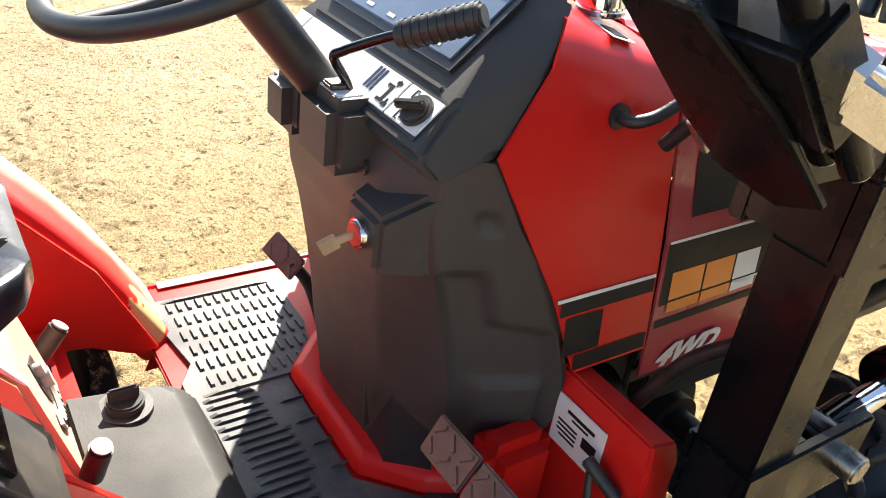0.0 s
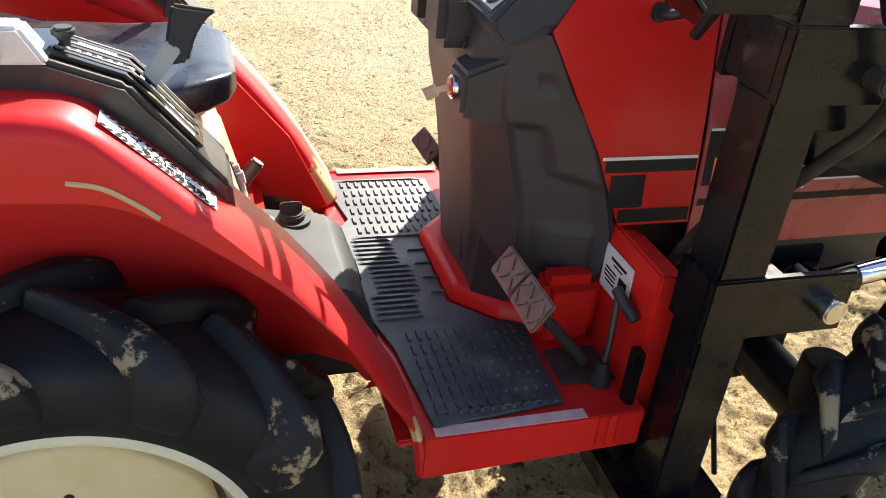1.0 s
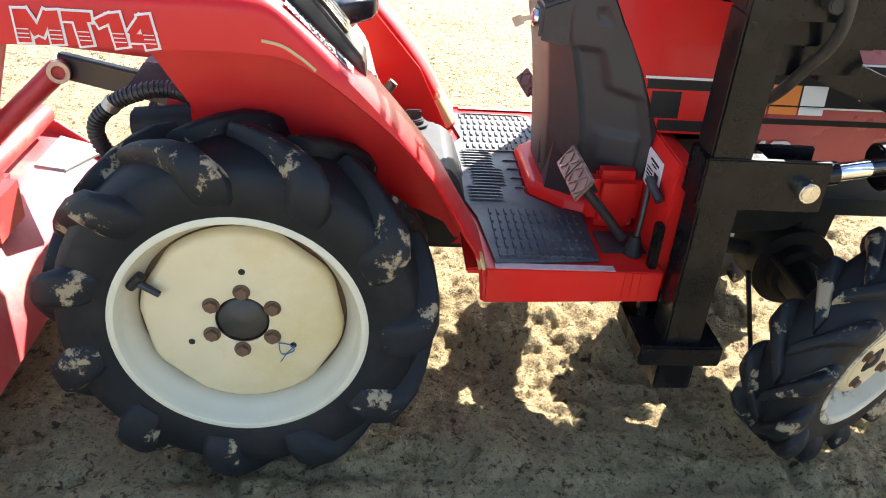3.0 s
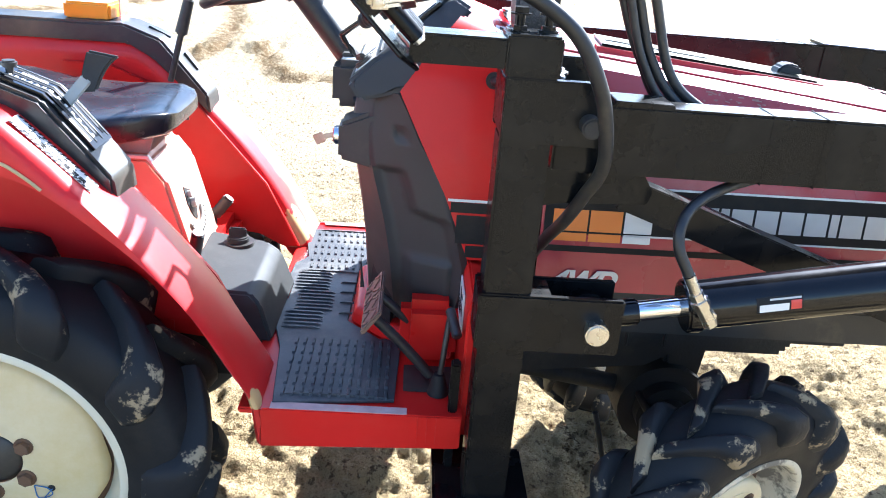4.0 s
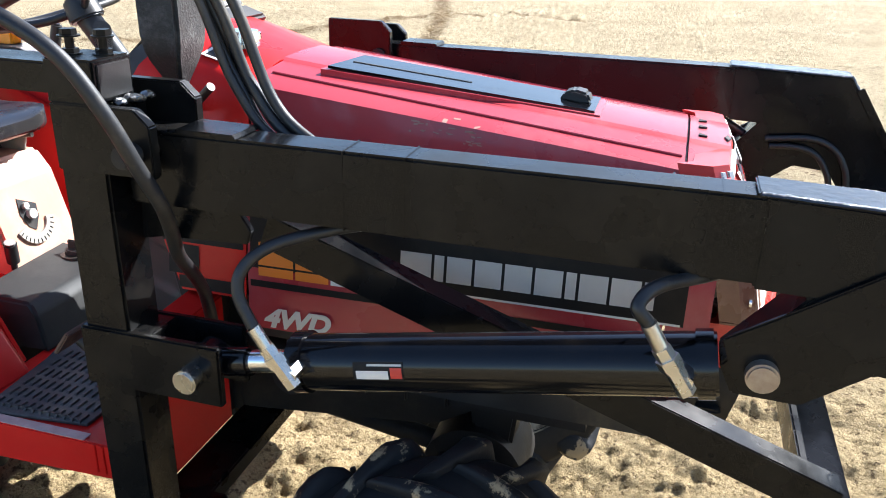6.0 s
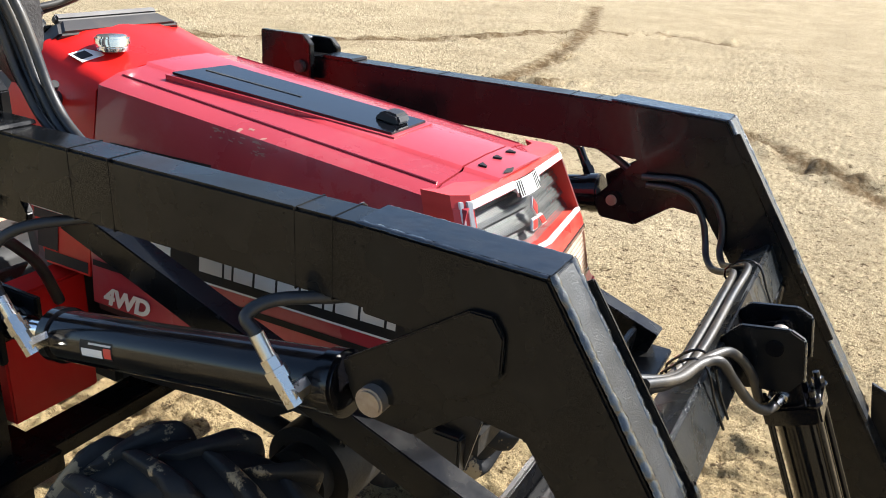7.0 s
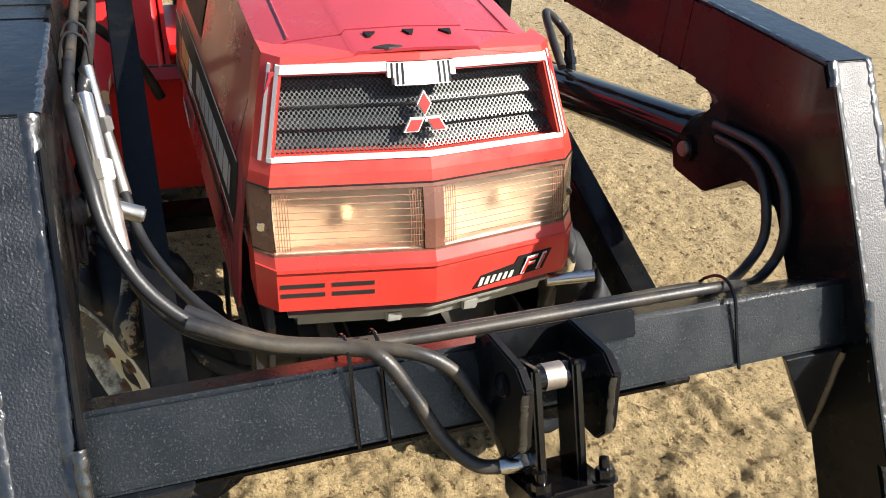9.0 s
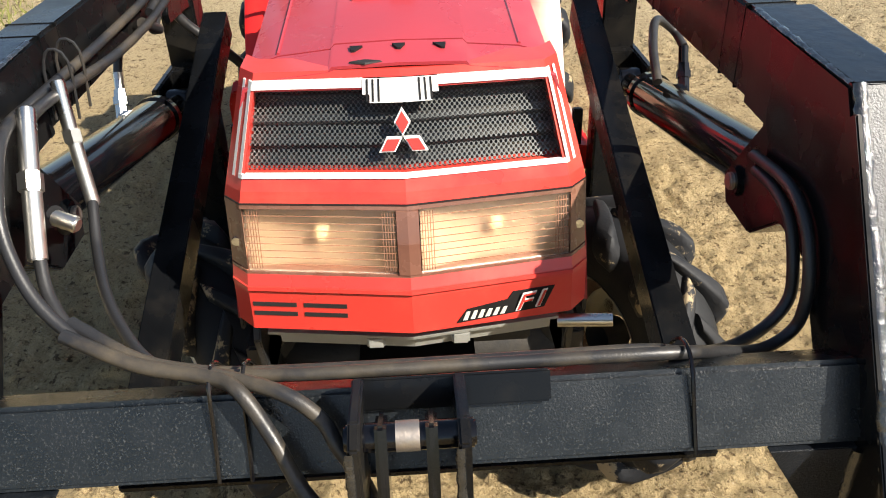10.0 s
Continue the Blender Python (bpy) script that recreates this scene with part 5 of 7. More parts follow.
for s in (-1, 1):
    a, b = 0.065, 0.885
    us = [s * (a + (b - a) * k / 8) for k in range(9)]
    zs = [0.819 + 0.077 * k / 6 for k in range(7)]
    lens = mask_strip(us, zs, 0.003, 0.0)
    lamp = part("headlamp", lens, LENS, tractor, "dusty clear headlamp lens, yellowed reflector")
    lamp.visible_shadow = False
    q = bmesh.new()
    grid = []
    for i in range(9):
        row = []
        for k in range(13):
            u, w = -1 + 2 * k / 12, -1 + 2 * i / 8
            deep = 0.024 * max(0.0, 1 - 0.8 * (u * u * 0.8 + w * w * 0.5)) + 0.004
            row.append(q.verts.new(mask(s * (a + (b - a) * k / 12), 0.819 + 0.077 * i / 8, -deep)))
        grid.append(row)
    for r0, r1 in zip(grid, grid[1:]):
        for k in range(12):
            q.faces.new((r0[k], r0[k + 1], r1[k + 1], r1[k]))
    part("reflector", q, REFLECTOR, lamp, "yellowed silver reflector", True)
    c = mask(s * 0.48, 0.858, -0.026)
    part("bulb", rod(c, c + Vector((0.016, 0, 0)), 0.010, 0.008, seg=16, r=0.003), BULB, lamp, smooth=True)
    for k in range(1, 9):
        z = 0.819 + 0.077 * k / 9
        part("lens_line", mask_strip(us, [z - 0.00035, z + 0.00035], 0.0036, 0.003), LINE, lamp)
    for k in range(5):
        for e0 in (a + 0.012, b - 0.075):
            u = s * (e0 + 0.0145 * k)
            part("lens_flute", mask_strip([u - 0.002, u + 0.002], [0.822, 0.858, 0.893], 0.0037, 0.003), LINE, lamp)
    part("corner_lens", mask_strip([s * 0.895, s * 0.93, s * 0.97, s * 1.0], [0.819, 0.857, 0.896], 0.002, -0.03), BROWN, tractor, "brown corner lens with a screw")
    p = mask(s * 0.95, 0.850, 0.002)
    part("lens_screw", rod(p, p + Vector((0.004, 0, 0)), 0.006, seg=14), CHROME, tractor)

# bumper
bp_ = mask_strip(US, [0.742, 0.755, 0.772, 0.792, 0.802, 0.8145], 0.004, -0.06)
part("bumper", bp_, RED_TRIM, tractor, "bright red pointed bumper")
part("mask_seam", mask_strip(US, [0.9012, 0.9022], 0.0046, 0.0), DECAL_BLACK, tractor)
part("bumper_step", mask_strip(US, [0.798, 0.802], 0.0075, 0.0), RED_TRIM, tractor)
for u0, u1 in ((-0.885, -0.64), (-0.60, -0.36)):
    for z in (0.762, 0.775):
        part("bumper_slot", mask_strip([u0, (u0 + u1) / 2, u1], [z, z + 0.0055], 0.0048, 0.0), GREY_DARK, tractor)
pl = [mask(u, z, 0.0055) for u, z in ((0.24, 0.7485), (0.74, 0.7545), (0.80, 0.783), (0.56, 0.782), (0.53, 0.772), (0.30, 0.766))]
nameplate = part("bumper_plate", loft([[p + Vector((-0.002, 0, 0)) for p in pl], pl]), DECAL_BLACK, tractor, "black slanted plate with pale bars and red lettering")
for k in range(6):
    u = 0.275 + 0.042 * k
    p4 = [mask(u0, z, 0.0064) for u0, z in ((u, 0.7515 + 0.0004 * k), (u + 0.026, 0.7515 + 0.0004 * k), (u + 0.044, 0.763), (u + 0.022, 0.763))]
    part("plate_bar", loft([[p + Vector((-0.001, 0, 0)) for p in p4], p4]), LETTER, nameplate)
q = letters("F1", 0.034, mask(0.565, 0.7555, 0.0068), (mask(0.74, 0.76) - mask(0.56, 0.757)), (0.0, 0, 1), shear=0.3, offset=0.0008, width=0.044)
part("plate_letters", q, WHITE, nameplate)
q = letters("F1", 0.032, mask(0.568, 0.756, 0.0078), (mask(0.74, 0.76) - mask(0.56, 0.757)), (0.0, 0, 1), shear=0.3, offset=-0.0003, width=0.042)
part("plate_letters", q, RED_TRIM, nameplate)
sk = mask_strip([-0.78, -0.4, 0, 0.4, 0.8], [0.700, 0.712, 0.722], -0.012, -0.04)
merge(sk, mask_strip([-0.84, -0.4, 0, 0.4, 0.84], [0.722, 0.727], -0.004, -0.04))
tray = [[mask(u, 0.714, -0.018) for u in (-0.80, -0.4, 0, 0.4, 0.80)], [mask(u, 0.708, -0.016) for u in (-0.80, -0.4, 0, 0.4, 0.80)], [mask(u, 0.682, -0.040) for u in (-0.70, -0.35, 0, 0.35, 0.70)], [mask(u, 0.680, -0.14) for u in (-0.66, -0.33, 0, 0.33, 0.66)]]
part("front_tray", sheet(tray, 0.004), material("greenish_grey_steel", (0.085, 0.088, 0.075), 0.5, spread=0.3, scale=18, grain=120, bump=0.2, dust=0.4, dust_rgb=(0.22, 0.20, 0.15), dust_scale=9), tractor, "grey-green sheet steel tray under the bumper")
part("front_weight_bar", sk, ALLOY, tractor, "grey cast bar under the bumper")
for y in (-0.05, 0.06):
    part("bar_stub", box(1.72, 1.80, y - 0.012, y + 0.012, 0.703, 0.722, 0.003), ALLOY, tractor)
part("tow_pin", rod((1.775, 0.19, 0.715), (1.79, 0.26, 0.722), 0.009, seg=14), ZINC, tractor, smooth=True)
for s in (-1, 1):
    q = prism([(1.62, 0.60), (1.74, 0.60), (1.765, 0.70), (1.74, 0.745), (1.62, 0.69)], s * 0.205, s * 0.215, r=0.002)
    part("front_bracket", q, GREY_DARK, tractor)


# ---- dash, console and controls ----
N = Vector((-0.161, 0, 0.184)).normalized()     # outwards from the sloping panel
A = Vector((0.580, 0, 1.043))
S = Vector((0.184, 0, 0.161)).normalized()


def build_dash():
    """The binnacle: a sloping panel that narrows upwards, with slanted sides that run out to the cowl."""
    q = bmesh.new()
    half = [A + Vector((0, -0.200, 0)), A + S * 0.067 + Vector((0, -0.181, 0)), A + S * 0.235 + Vector((0, -0.122, 0)), Vector((0.798, -0.150, 1.176)),
            Vector((0.742, -0.194, 1.122)), Vector((0.686, -0.2045, 1.034)), Vector((0.606, -0.206, 1.012))]
    near = [q.verts.new(p) for p in half]
    far = [q.verts.new((p.x, -p.y, p.z)) for p in half]
    for i in range(len(half)):
        j = (i + 1) % len(half)
        q.faces.new((near[i], near[j], far[j], far[i]))
    for row in (near, far):
        for i, j, k in ((0, 6, 5), (0, 5, 1), (1, 5, 4), (1, 4, 2), (2, 4, 3)):
            q.faces.new((row[i], row[j], row[k]))
    bmesh.ops.recalc_face_normals(q, faces=q.faces[:])
    return soften(q, 0.007, 2)


binnacle = part("dash_binnacle", build_dash(), GREY, tractor, "dark grey plastic instrument binnacle", True)


def panel(y0, y1, s0, s1, h0, h1, r=0.0):
    """A block on the sloping dash panel: across y, up the slope s, raised from h0 to h1."""
    q = bmesh.new()
    lo = [q.verts.new(A + S * s + N * h0 + Vector((0, y, 0))) for y, s in ((y0, s0), (y1, s0), (y1, s1), (y0, s1))]
    hi = [q.verts.new(A + S * s + N * h1 + Vector((0, y, 0))) for y, s in ((y0, s0), (y1, s0), (y1, s1), (y0, s1))]
    q.faces.new(lo), q.faces.new(hi)
    for i in range(4):
        q.faces.new((lo[i], lo[(i + 1) % 4], hi[(i + 1) % 4], hi[i]))
    bmesh.ops.recalc_face_normals(q, faces=q.faces[:])
    if r:
        soften(q, r)
    return q


part("dash_lip", panel(-0.125, 0.125, 0.214, 0.234, -0.002, 0.014, 0.004), GREY, binnacle)
part("dash_rib", panel(-0.150, 0.150, 0.072, 0.079, -0.002, 0.003, 0.002), GREY, binnacle)
part("label_surround", panel(-0.176, 0.176, 0.014, 0.067, -0.001, 0.0012, 0.001), GREY_DARK, binnacle)
part("icon_strip", panel(-0.1735, -0.109, 0.019, 0.063, 0.0, 0.0025, 0.001), WHITE, binnacle, "white control label with a rotary knob")
part("icon_strip", panel(-0.107, 0.138, 0.019, 0.063, 0.0, 0.0025, 0.001), WHITE, binnacle, "white label with dark symbols")
part("icon_strip", panel(0.140, 0.1735, 0.019, 0.063, 0.0, 0.0025, 0.001), WHITE, binnacle)
# symbols: a long bracket with two small figures, arrows round the knob, pale blue bars
for y0, y1, s0, s1 in ((-0.092, -0.087, 0.026, 0.050), (-0.087, -0.080, 0.026, 0.030), (-0.087, -0.080, 0.046, 0.050), (-0.103, -0.094, 0.024, 0.029), (-0.100, -0.097, 0.029, 0.034), (-0.099, -0.090, 0.053, 0.057), (-0.095, -0.093, 0.050, 0.059)):
    part("icon_mark", panel(y0, y1, s0, s1, 0.002, 0.0031), DECAL_BLACK, binnacle)
for y, s_ in ((-0.130, 0.055), (-0.132, 0.027)):
    q = bmesh.new()
    for u, v, w in ((-0.006, 0.0022, 0.0), (0.0, 0.0055, -0.0048)):
        merge(q, panel(y + u, y + u + 0.0055, s_ - v, s_ - v + 0.0012, 0.002, 0.0031))
        merge(q, panel(y + u, y + u + 0.0055, s_ + v - 0.0012, s_ + v, 0.002, 0.0031))
    merge(q, panel(y - 0.006, y - 0.0048, s_ - 0.0022, s_ + 0.0022, 0.002, 0.0031))
    merge(q, panel(y + 0.0045, y + 0.0058, s_ - 0.0055, s_ + 0.0055, 0.002, 0.0031))
    part("arrow_mark", q, DECAL_BLACK, binnacle)
for k in range(3):
    part("icon_mark", panel(-0.064 + 0.007 * k, -0.060 + 0.007 * k, 0.030, 0.060, 0.002, 0.0031), STRUTBLUE, binnacle)
c = A + S * 0.041 + Vector((0, -0.150, 0))
kn = rod(c, c + N * 0.010, 0.019, seg=28, r=0.003)
kd = (S * -0.40 + Vector((0, 0.92, 0))).normalized()
merge(kn, beam(c + N * 0.015 - kd * 0.017, c + N * 0.015 + kd * 0.023, 0.009, 0.012, up=N, r=0.003))
part("rotary_knob", kn, GREY_DARK, binnacle, "black rotary knob")
part("gauge_bezel", panel(-0.142, 0.142, 0.092, 0.212, -0.001, 0.004, 0.003), GREY_DARK, binnacle)
GAUGE = material("dusty_gauge_glass", (0.10, 0.14, 0.20), 0.12, spread=0.2, scale=20, grain=200, bump=0.02, coat=0.8, dust=0.3, dust_rgb=(0.35, 0.38, 0.42))
part("gauge_glass", panel(-0.130, 0.130, 0.104, 0.204, 0.003, 0.0065, 0.002), GAUGE, binnacle, "dusty bluish instrument glass")
for y in (-0.10, -0.05, 0.0, 0.05, 0.10):
    part("gauge_bar", panel(y, y + 0.016, 0.112, 0.117, 0.006, 0.0072), LETTER, binnacle)


def trunk(zs):
    secs = []
    for z, xr, w1, xm, w2, xf, w3 in zs:
        secs.append([(xr, -w1, z), (xm, -w2, z), (xf, -w3, z), (xf + 0.02, -w3 + 0.05, z), (xf + 0.02, w3 - 0.05, z), (xf, w3, z), (xm, w2, z), (xr, w1, z)])
    return loft(secs)


CONSOLE = [(0.555, 0.632, 0.085, 0.690, 0.150, 0.770, 0.200), (0.60, 0.630, 0.095, 0.688, 0.165, 0.795, 0.232), (0.660, 0.625, 0.105, 0.682, 0.186, 0.806, 0.248), (0.722, 0.620, 0.110, 0.674, 0.193, 0.808, 0.251), (0.785, 0.612, 0.114, 0.662, 0.192, 0.791, 0.246),
           (0.86, 0.600, 0.122, 0.642, 0.188, 0.766, 0.235), (0.905, 0.590, 0.128, 0.630, 0.184, 0.744, 0.227), (0.95, 0.586, 0.130, 0.626, 0.181, 0.715, 0.220), (1.005, 0.594, 0.132, 0.630, 0.178, 0.688, 0.212), (1.03, 0.604, 0.132, 0.638, 0.176, 0.674, 0.207)]


def step(v, e, w=0.005):
    t = min(1.0, max(0.0, (v - e + w) / (2 * w)))
    return t * t * (3 - 2 * t)


def console_relief(u, z):
    """How far the moulded side stands out, by the way along it (0 rear to 1 front) and the height."""
    upper = step(z, 0.888) * (1 - step(u, 0.45, 0.05)) + step(z, 0.800 + 0.03 * (1 - u)) * step(u, 0.45, 0.05)
    pocket = step(u, 0.52, 0.04) * (1 - step(u, 0.80, 0.04)) * step(z, 0.945) * (1 - step(z, 0.968))
    lower = (1 - step(z, 0.722)) * step(u, 0.22, 0.04) * (1 - step(u, 0.86, 0.04))
    rim = step(u, 0.93, 0.04)
    return -0.012 + 0.012 * max(upper, 0.75 * lower, rim) - 0.006 * pocket


def console_section(z):
    for lo, hi in zip(CONSOLE, CONSOLE[1:]):
        if z <= hi[0] + 1e-9:
            t = (z - lo[0]) / (hi[0] - lo[0])
            return [a + (b - a) * t for a, b in zip(lo, hi)]


secs = []
for i in range(66):
    z = 0.555 + 0.475 * i / 65
    z, xr, w1, xm, w2, xf, w3 = console_section(z)
    half = [(xr - 0.002, 0.0), (xr, -w1 + 0.014), (xr + 0.005, -w1)]
    for k in range(17):
        u = k / 16
        out = console_relief(u, z) * step(u, 0.05, 0.05)
        half.append((xm + (xf - xm) * u - (0.003 if k == 0 else 0), -(w2 + (w3 - w2) * u) - out))
    half.append((xf + 0.012, -w3 + 0.006))
    half.append((xf + 0.02, 0.0))
    secs.append([(x, y, z) for x, y in half] + [(x, -y, z) for x, y in half[-2:0:-1]])
console = part("console", loft(secs), GREY, tractor, "dark grey moulded plastic console", True)
kh = loft([[(0.566, -0.166, 0.893), (0.566, -0.094, 0.893), (0.566, -0.094, 0.960), (0.566, -0.166, 0.960)], [(0.650, -0.186, 0.880), (0.650, -0.080, 0.880), (0.650, -0.080, 1.000), (0.650, -0.186, 1.000)]])
part("key_housing", soften(kh, 0.007, 2), GREY, console, smooth=True)
part("console_slot", box(0.596, 0.606, -0.075, -0.062, 0.89, 0.965, 0.004), GREY_DARK, console)
part("console_slot", prism([(0.614, 0.60), (0.622, 0.60), (0.612, 0.672)], -0.098, -0.090), GREY_DARK, console)
kc = (0.566, -0.134, 0.931)
kb = rod(kc, (kc[0] - 0.010, kc[1], kc[2]), 0.018, seg=28, r=0.002)
ign = part("ignition_switch", kb, CHROME, tractor, "chromed ignition switch with the key in it", True)
part("switch_face", rod((kc[0] - 0.010, kc[1], kc[2]), (kc[0] - 0.012, kc[1], kc[2]), 0.013, seg=24), RED_TRIM, ign)
ky = beam((0.556, -0.134, 0.931), (0.535, -0.132, 0.925), 0.003, 0.010, r=0.0008)
merge(ky, beam((0.537, -0.132, 0.926), (0.519, -0.128, 0.916), 0.003, 0.020, r=0.001))
part("key", ky, STEEL, ign, "worn steel key")
part("console_hole", rod((0.592, -0.085, 0.985), (0.586, -0.085, 0.985), 0.010, seg=16), GREY_DARK, console)
# base of the console
col = trunk([(0.528, 0.598, 0.115, 0.664, 0.185, 0.80, 0.255), (0.550, 0.602, 0.112, 0.668, 0.180, 0.80, 0.250), (0.560, 0.612, 0.102, 0.676, 0.168, 0.795, 0.240)])
part("console_collar", soften(col, 0.004), RED, tractor, "red painted collar at the foot of the console", True)
part("rubber_boot", loft([[(0.635, -0.02, 0.555), (0.70, -0.10, 0.555), (0.68, -0.175, 0.555), (0.63, -0.13, 0.555)], [(0.642, -0.04, 0.68), (0.69, -0.10, 0.68), (0.68, -0.16, 0.67), (0.64, -0.12, 0.68)]]), GREY_DARK, tractor, "black rubber boot")
# switch boxes either side of the column
for y0, y1, zt, nm in ((-0.088, 0.006, 1.060, "lamp_switch_box"), (0.030, 0.100, 1.046, "signal_switch_box")):
    sb = part(nm, box(0.545, 0.625, y0, y1, 0.972, zt, 0.014), GREY, tractor, "dark grey switch box on the column", smooth=True)
    part("switch_label", box(0.561, 0.592, y0 + 0.020, y1 - 0.018, zt - 0.001, zt + 0.0015, 0.0006), WHITE, sb)
    part("switch_slider", box(0.560, 0.580, (y0 + y1) / 2 - 0.010, (y0 + y1) / 2 + 0.012, zt + 0.0015, zt + 0.009, 0.002), GREY_DARK, sb)
# steering
tau = radians(25)
ax = Vector((-math.sin(tau), 0, math.cos(tau)))
C = Vector((0.455, 0.005, 1.212))
ring = [C + 0.175 * (math.cos(a) * Vector((math.cos(tau), 0, math.sin(tau))) + math.sin(a) * Vector((0, 1, 0))) for a in (2 * math.pi * k / 72 for k in range(73))]
sw = part("steering_wheel", pipe(ring, 0.0112, 14, 1, smooth_line=False), GREY_DARK, tractor, "black plastic steering wheel", True)
hubw = C - ax * 0.045
part("wheel_boss", rod(hubw - ax * 0.01, hubw + ax * 0.035, 0.036, 0.030, seg=24, r=0.004), GREY_DARK, sw, smooth=True)
for a in (80, 200, 320):
    e = C + 0.172 * (math.cos(radians(a)) * Vector((math.cos(tau), 0, math.sin(tau))) + math.sin(radians(a)) * Vector((0, 1, 0)))
    part("spoke", pipe([hubw + ax * 0.01, (hubw + e) / 2 - ax * 0.004, e], 0.008, 10), GREY_DARK, sw, smooth=True)
part("steering_column", rod(hubw, (0.625, 0.0, 0.985), 0.024, seg=24), GREY_DARK, tractor, "black steering column tube", True)
# hand throttle
th = part("throttle_lever", pipe([(0.598, -0.044, 1.03), (0.580, -0.047, 1.070), (0.560, -0.055, 1.100), (0.566, -0.064, 1.110), (0.594, -0.101, 1.134), (0.614, -0.129, 1.148)], 0.0055, 10), CYL_BLACK, tractor, "bent black throttle rod with ribbed grip", True)
gp = rod((0.601, -0.111, 1.138), (0.654, -0.179, 1.176), 0.0145, seg=20, r=0.003)
for k in range(9):
    p0 = Vector((0.601, -0.111, 1.138)).lerp(Vector((0.654, -0.179, 1.176)), 0.08 + 0.1 * k)
    part("grip_rib", rod(p0, p0 + Vector((0.0022, -0.0028, 0.0015)), 0.0158, seg=20), GREY_DARK, th, smooth=True)
part("grip", gp, GREY_DARK, th, "ribbed black rubber grip", True)

# ---- floor and steps ----
fl = box(0.43, 0.812, -0.440, 0.440, 0.512, 0.524, 0.003)
floor_ = part("footboard", fl, RED, tractor, "red painted footboard with worn edges")
WORN = material("worn_red_edge", (0.48, 0.30, 0.27), 0.6, spread=0.5, scale=30, grain=150, bump=0.1, dust=0.5, dust_rgb=(0.55, 0.5, 0.45), dust_scale=20)
for s in (-1, 1):
    part("step_lip", prism([(0.468, 0.450), (0.470, 0.528), (0.815, 0.528), (0.815, 0.462)], s * 0.436, s * 0.446, r=0.002), RED, floor_)
    part("worn_edge", box(0.485, 0.72, s * 0.424, s * 0.4445, 0.5275, 0.5292, 0.0006), WORN, floor_)
    part("step_end", box(0.806, 0.816, s * 0.26, s * 0.440, 0.462, 0.527, 0.002), RED, floor_)
    for x in (0.742, 0.758, 0.774):
        part("step_rib", box(x - 0.003, x + 0.003, s * 0.445, s * 0.449, 0.47, 0.527, 0.001), RED, floor_)
bx = loft([[(0.812, -0.405, 0.462), (0.868, -0.405, 0.462), (0.868, -0.215, 0.462), (0.812, -0.215, 0.462)], [(0.812, -0.405, 0.705), (0.868, -0.405, 0.697), (0.868, -0.215, 0.697), (0.812, -0.215, 0.715)], [(0.820, -0.395, 0.738), (0.868, -0.395, 0.725), (0.868, -0.215, 0.725), (0.820, -0.215, 0.742)]])
sidebox = part("side_box", soften(bx, 0.004), RED, tractor, "red sheet metal cover beside the engine", True)
part("warning_sticker", box(0.8085, 0.8115, -0.338, -0.248, 0.634, 0.711, 0.0008), WHITE, sidebox, "white warning sticker with small dark print")
for y0, y1, z0, z1 in ((-0.335, -0.285, 0.704, 0.709), (-0.325, -0.295, 0.697, 0.700), (-0.343, -0.318, 0.674, 0.690), (-0.308, -0.272, 0.684, 0.687), (-0.308, -0.272, 0.677, 0.680), (-0.308, -0.272, 0.670, 0.673), (-0.308, -0.278, 0.663, 0.666)):
    part("sticker_bar", box(0.8078, 0.8088, y0 + 0.014, y1 + 0.014, z0 - 0.011, z1 - 0.011), DECAL_BLACK, sidebox)
part("side_box_rear", box(0.700, 0.81, -0.272, -0.205, 0.526, 0.655, 0.02), RED, tractor, "red rounded cover by the brake pedals", smooth=True)
sl = part("foot_lever", pipe([(0.775, -0.365, 0.54), (0.780, -0.362, 0.60), (0.787, -0.345, 0.672)], 0.0055, 10), GREY_DARK, tractor, "thin black lever with a short handle", True)
part("handle", rod((0.787, -0.335, 0.680), (0.800, -0.385, 0.652), 0.009, seg=14, r=0.002), GREY_DARK, sl, smooth=True)
part("lever_boot", rod((0.775, -0.365, 0.525), (0.775, -0.365, 0.565), 0.020, 0.010, seg=20), RUBBER, tractor, "black rubber boot", True)
part("floor_opening", box(0.712, 0.805, -0.366, -0.276, 0.5245, 0.5275, 0.001), GREY_DARK, tractor)


# brake pedals: two joined treadplates, and the clutch pedal
def pedal(pts, stem, label):
    p = [Vector(q) for q in pts]
    n = (p[1] - p[0]).cross(p[3] - p[0]).normalized()
    if n.x > 0:
        n = -n
    q = loft([[w - n * 0.008 for w in p], p])
    pad = part("pedal", soften(q, 0.0025), PEDAL, tractor, label)
    ex, ey = p[1] - p[0], p[3] - p[0]
    k = 0
    ny = max(2, int(ey.length / 0.022))
    for i in range(2):
        for j in range(ny):
            c = p[0] + ex * (0.28 + 0.44 * i) + ey * ((j + 0.5) / ny)
            d = (ex.normalized() * (1 if (i + j) % 2 else -1) + ey.normalized()).normalized()
            part("tread", beam(c - d * 0.011, c + d * 0.011, 0.006, 0.004, up=n, r=0.001), PEDAL, pad)
    part("pedal_arm", pipe(stem, 0.010, 10), GREY_DARK, pad, smooth=True)
    return pad


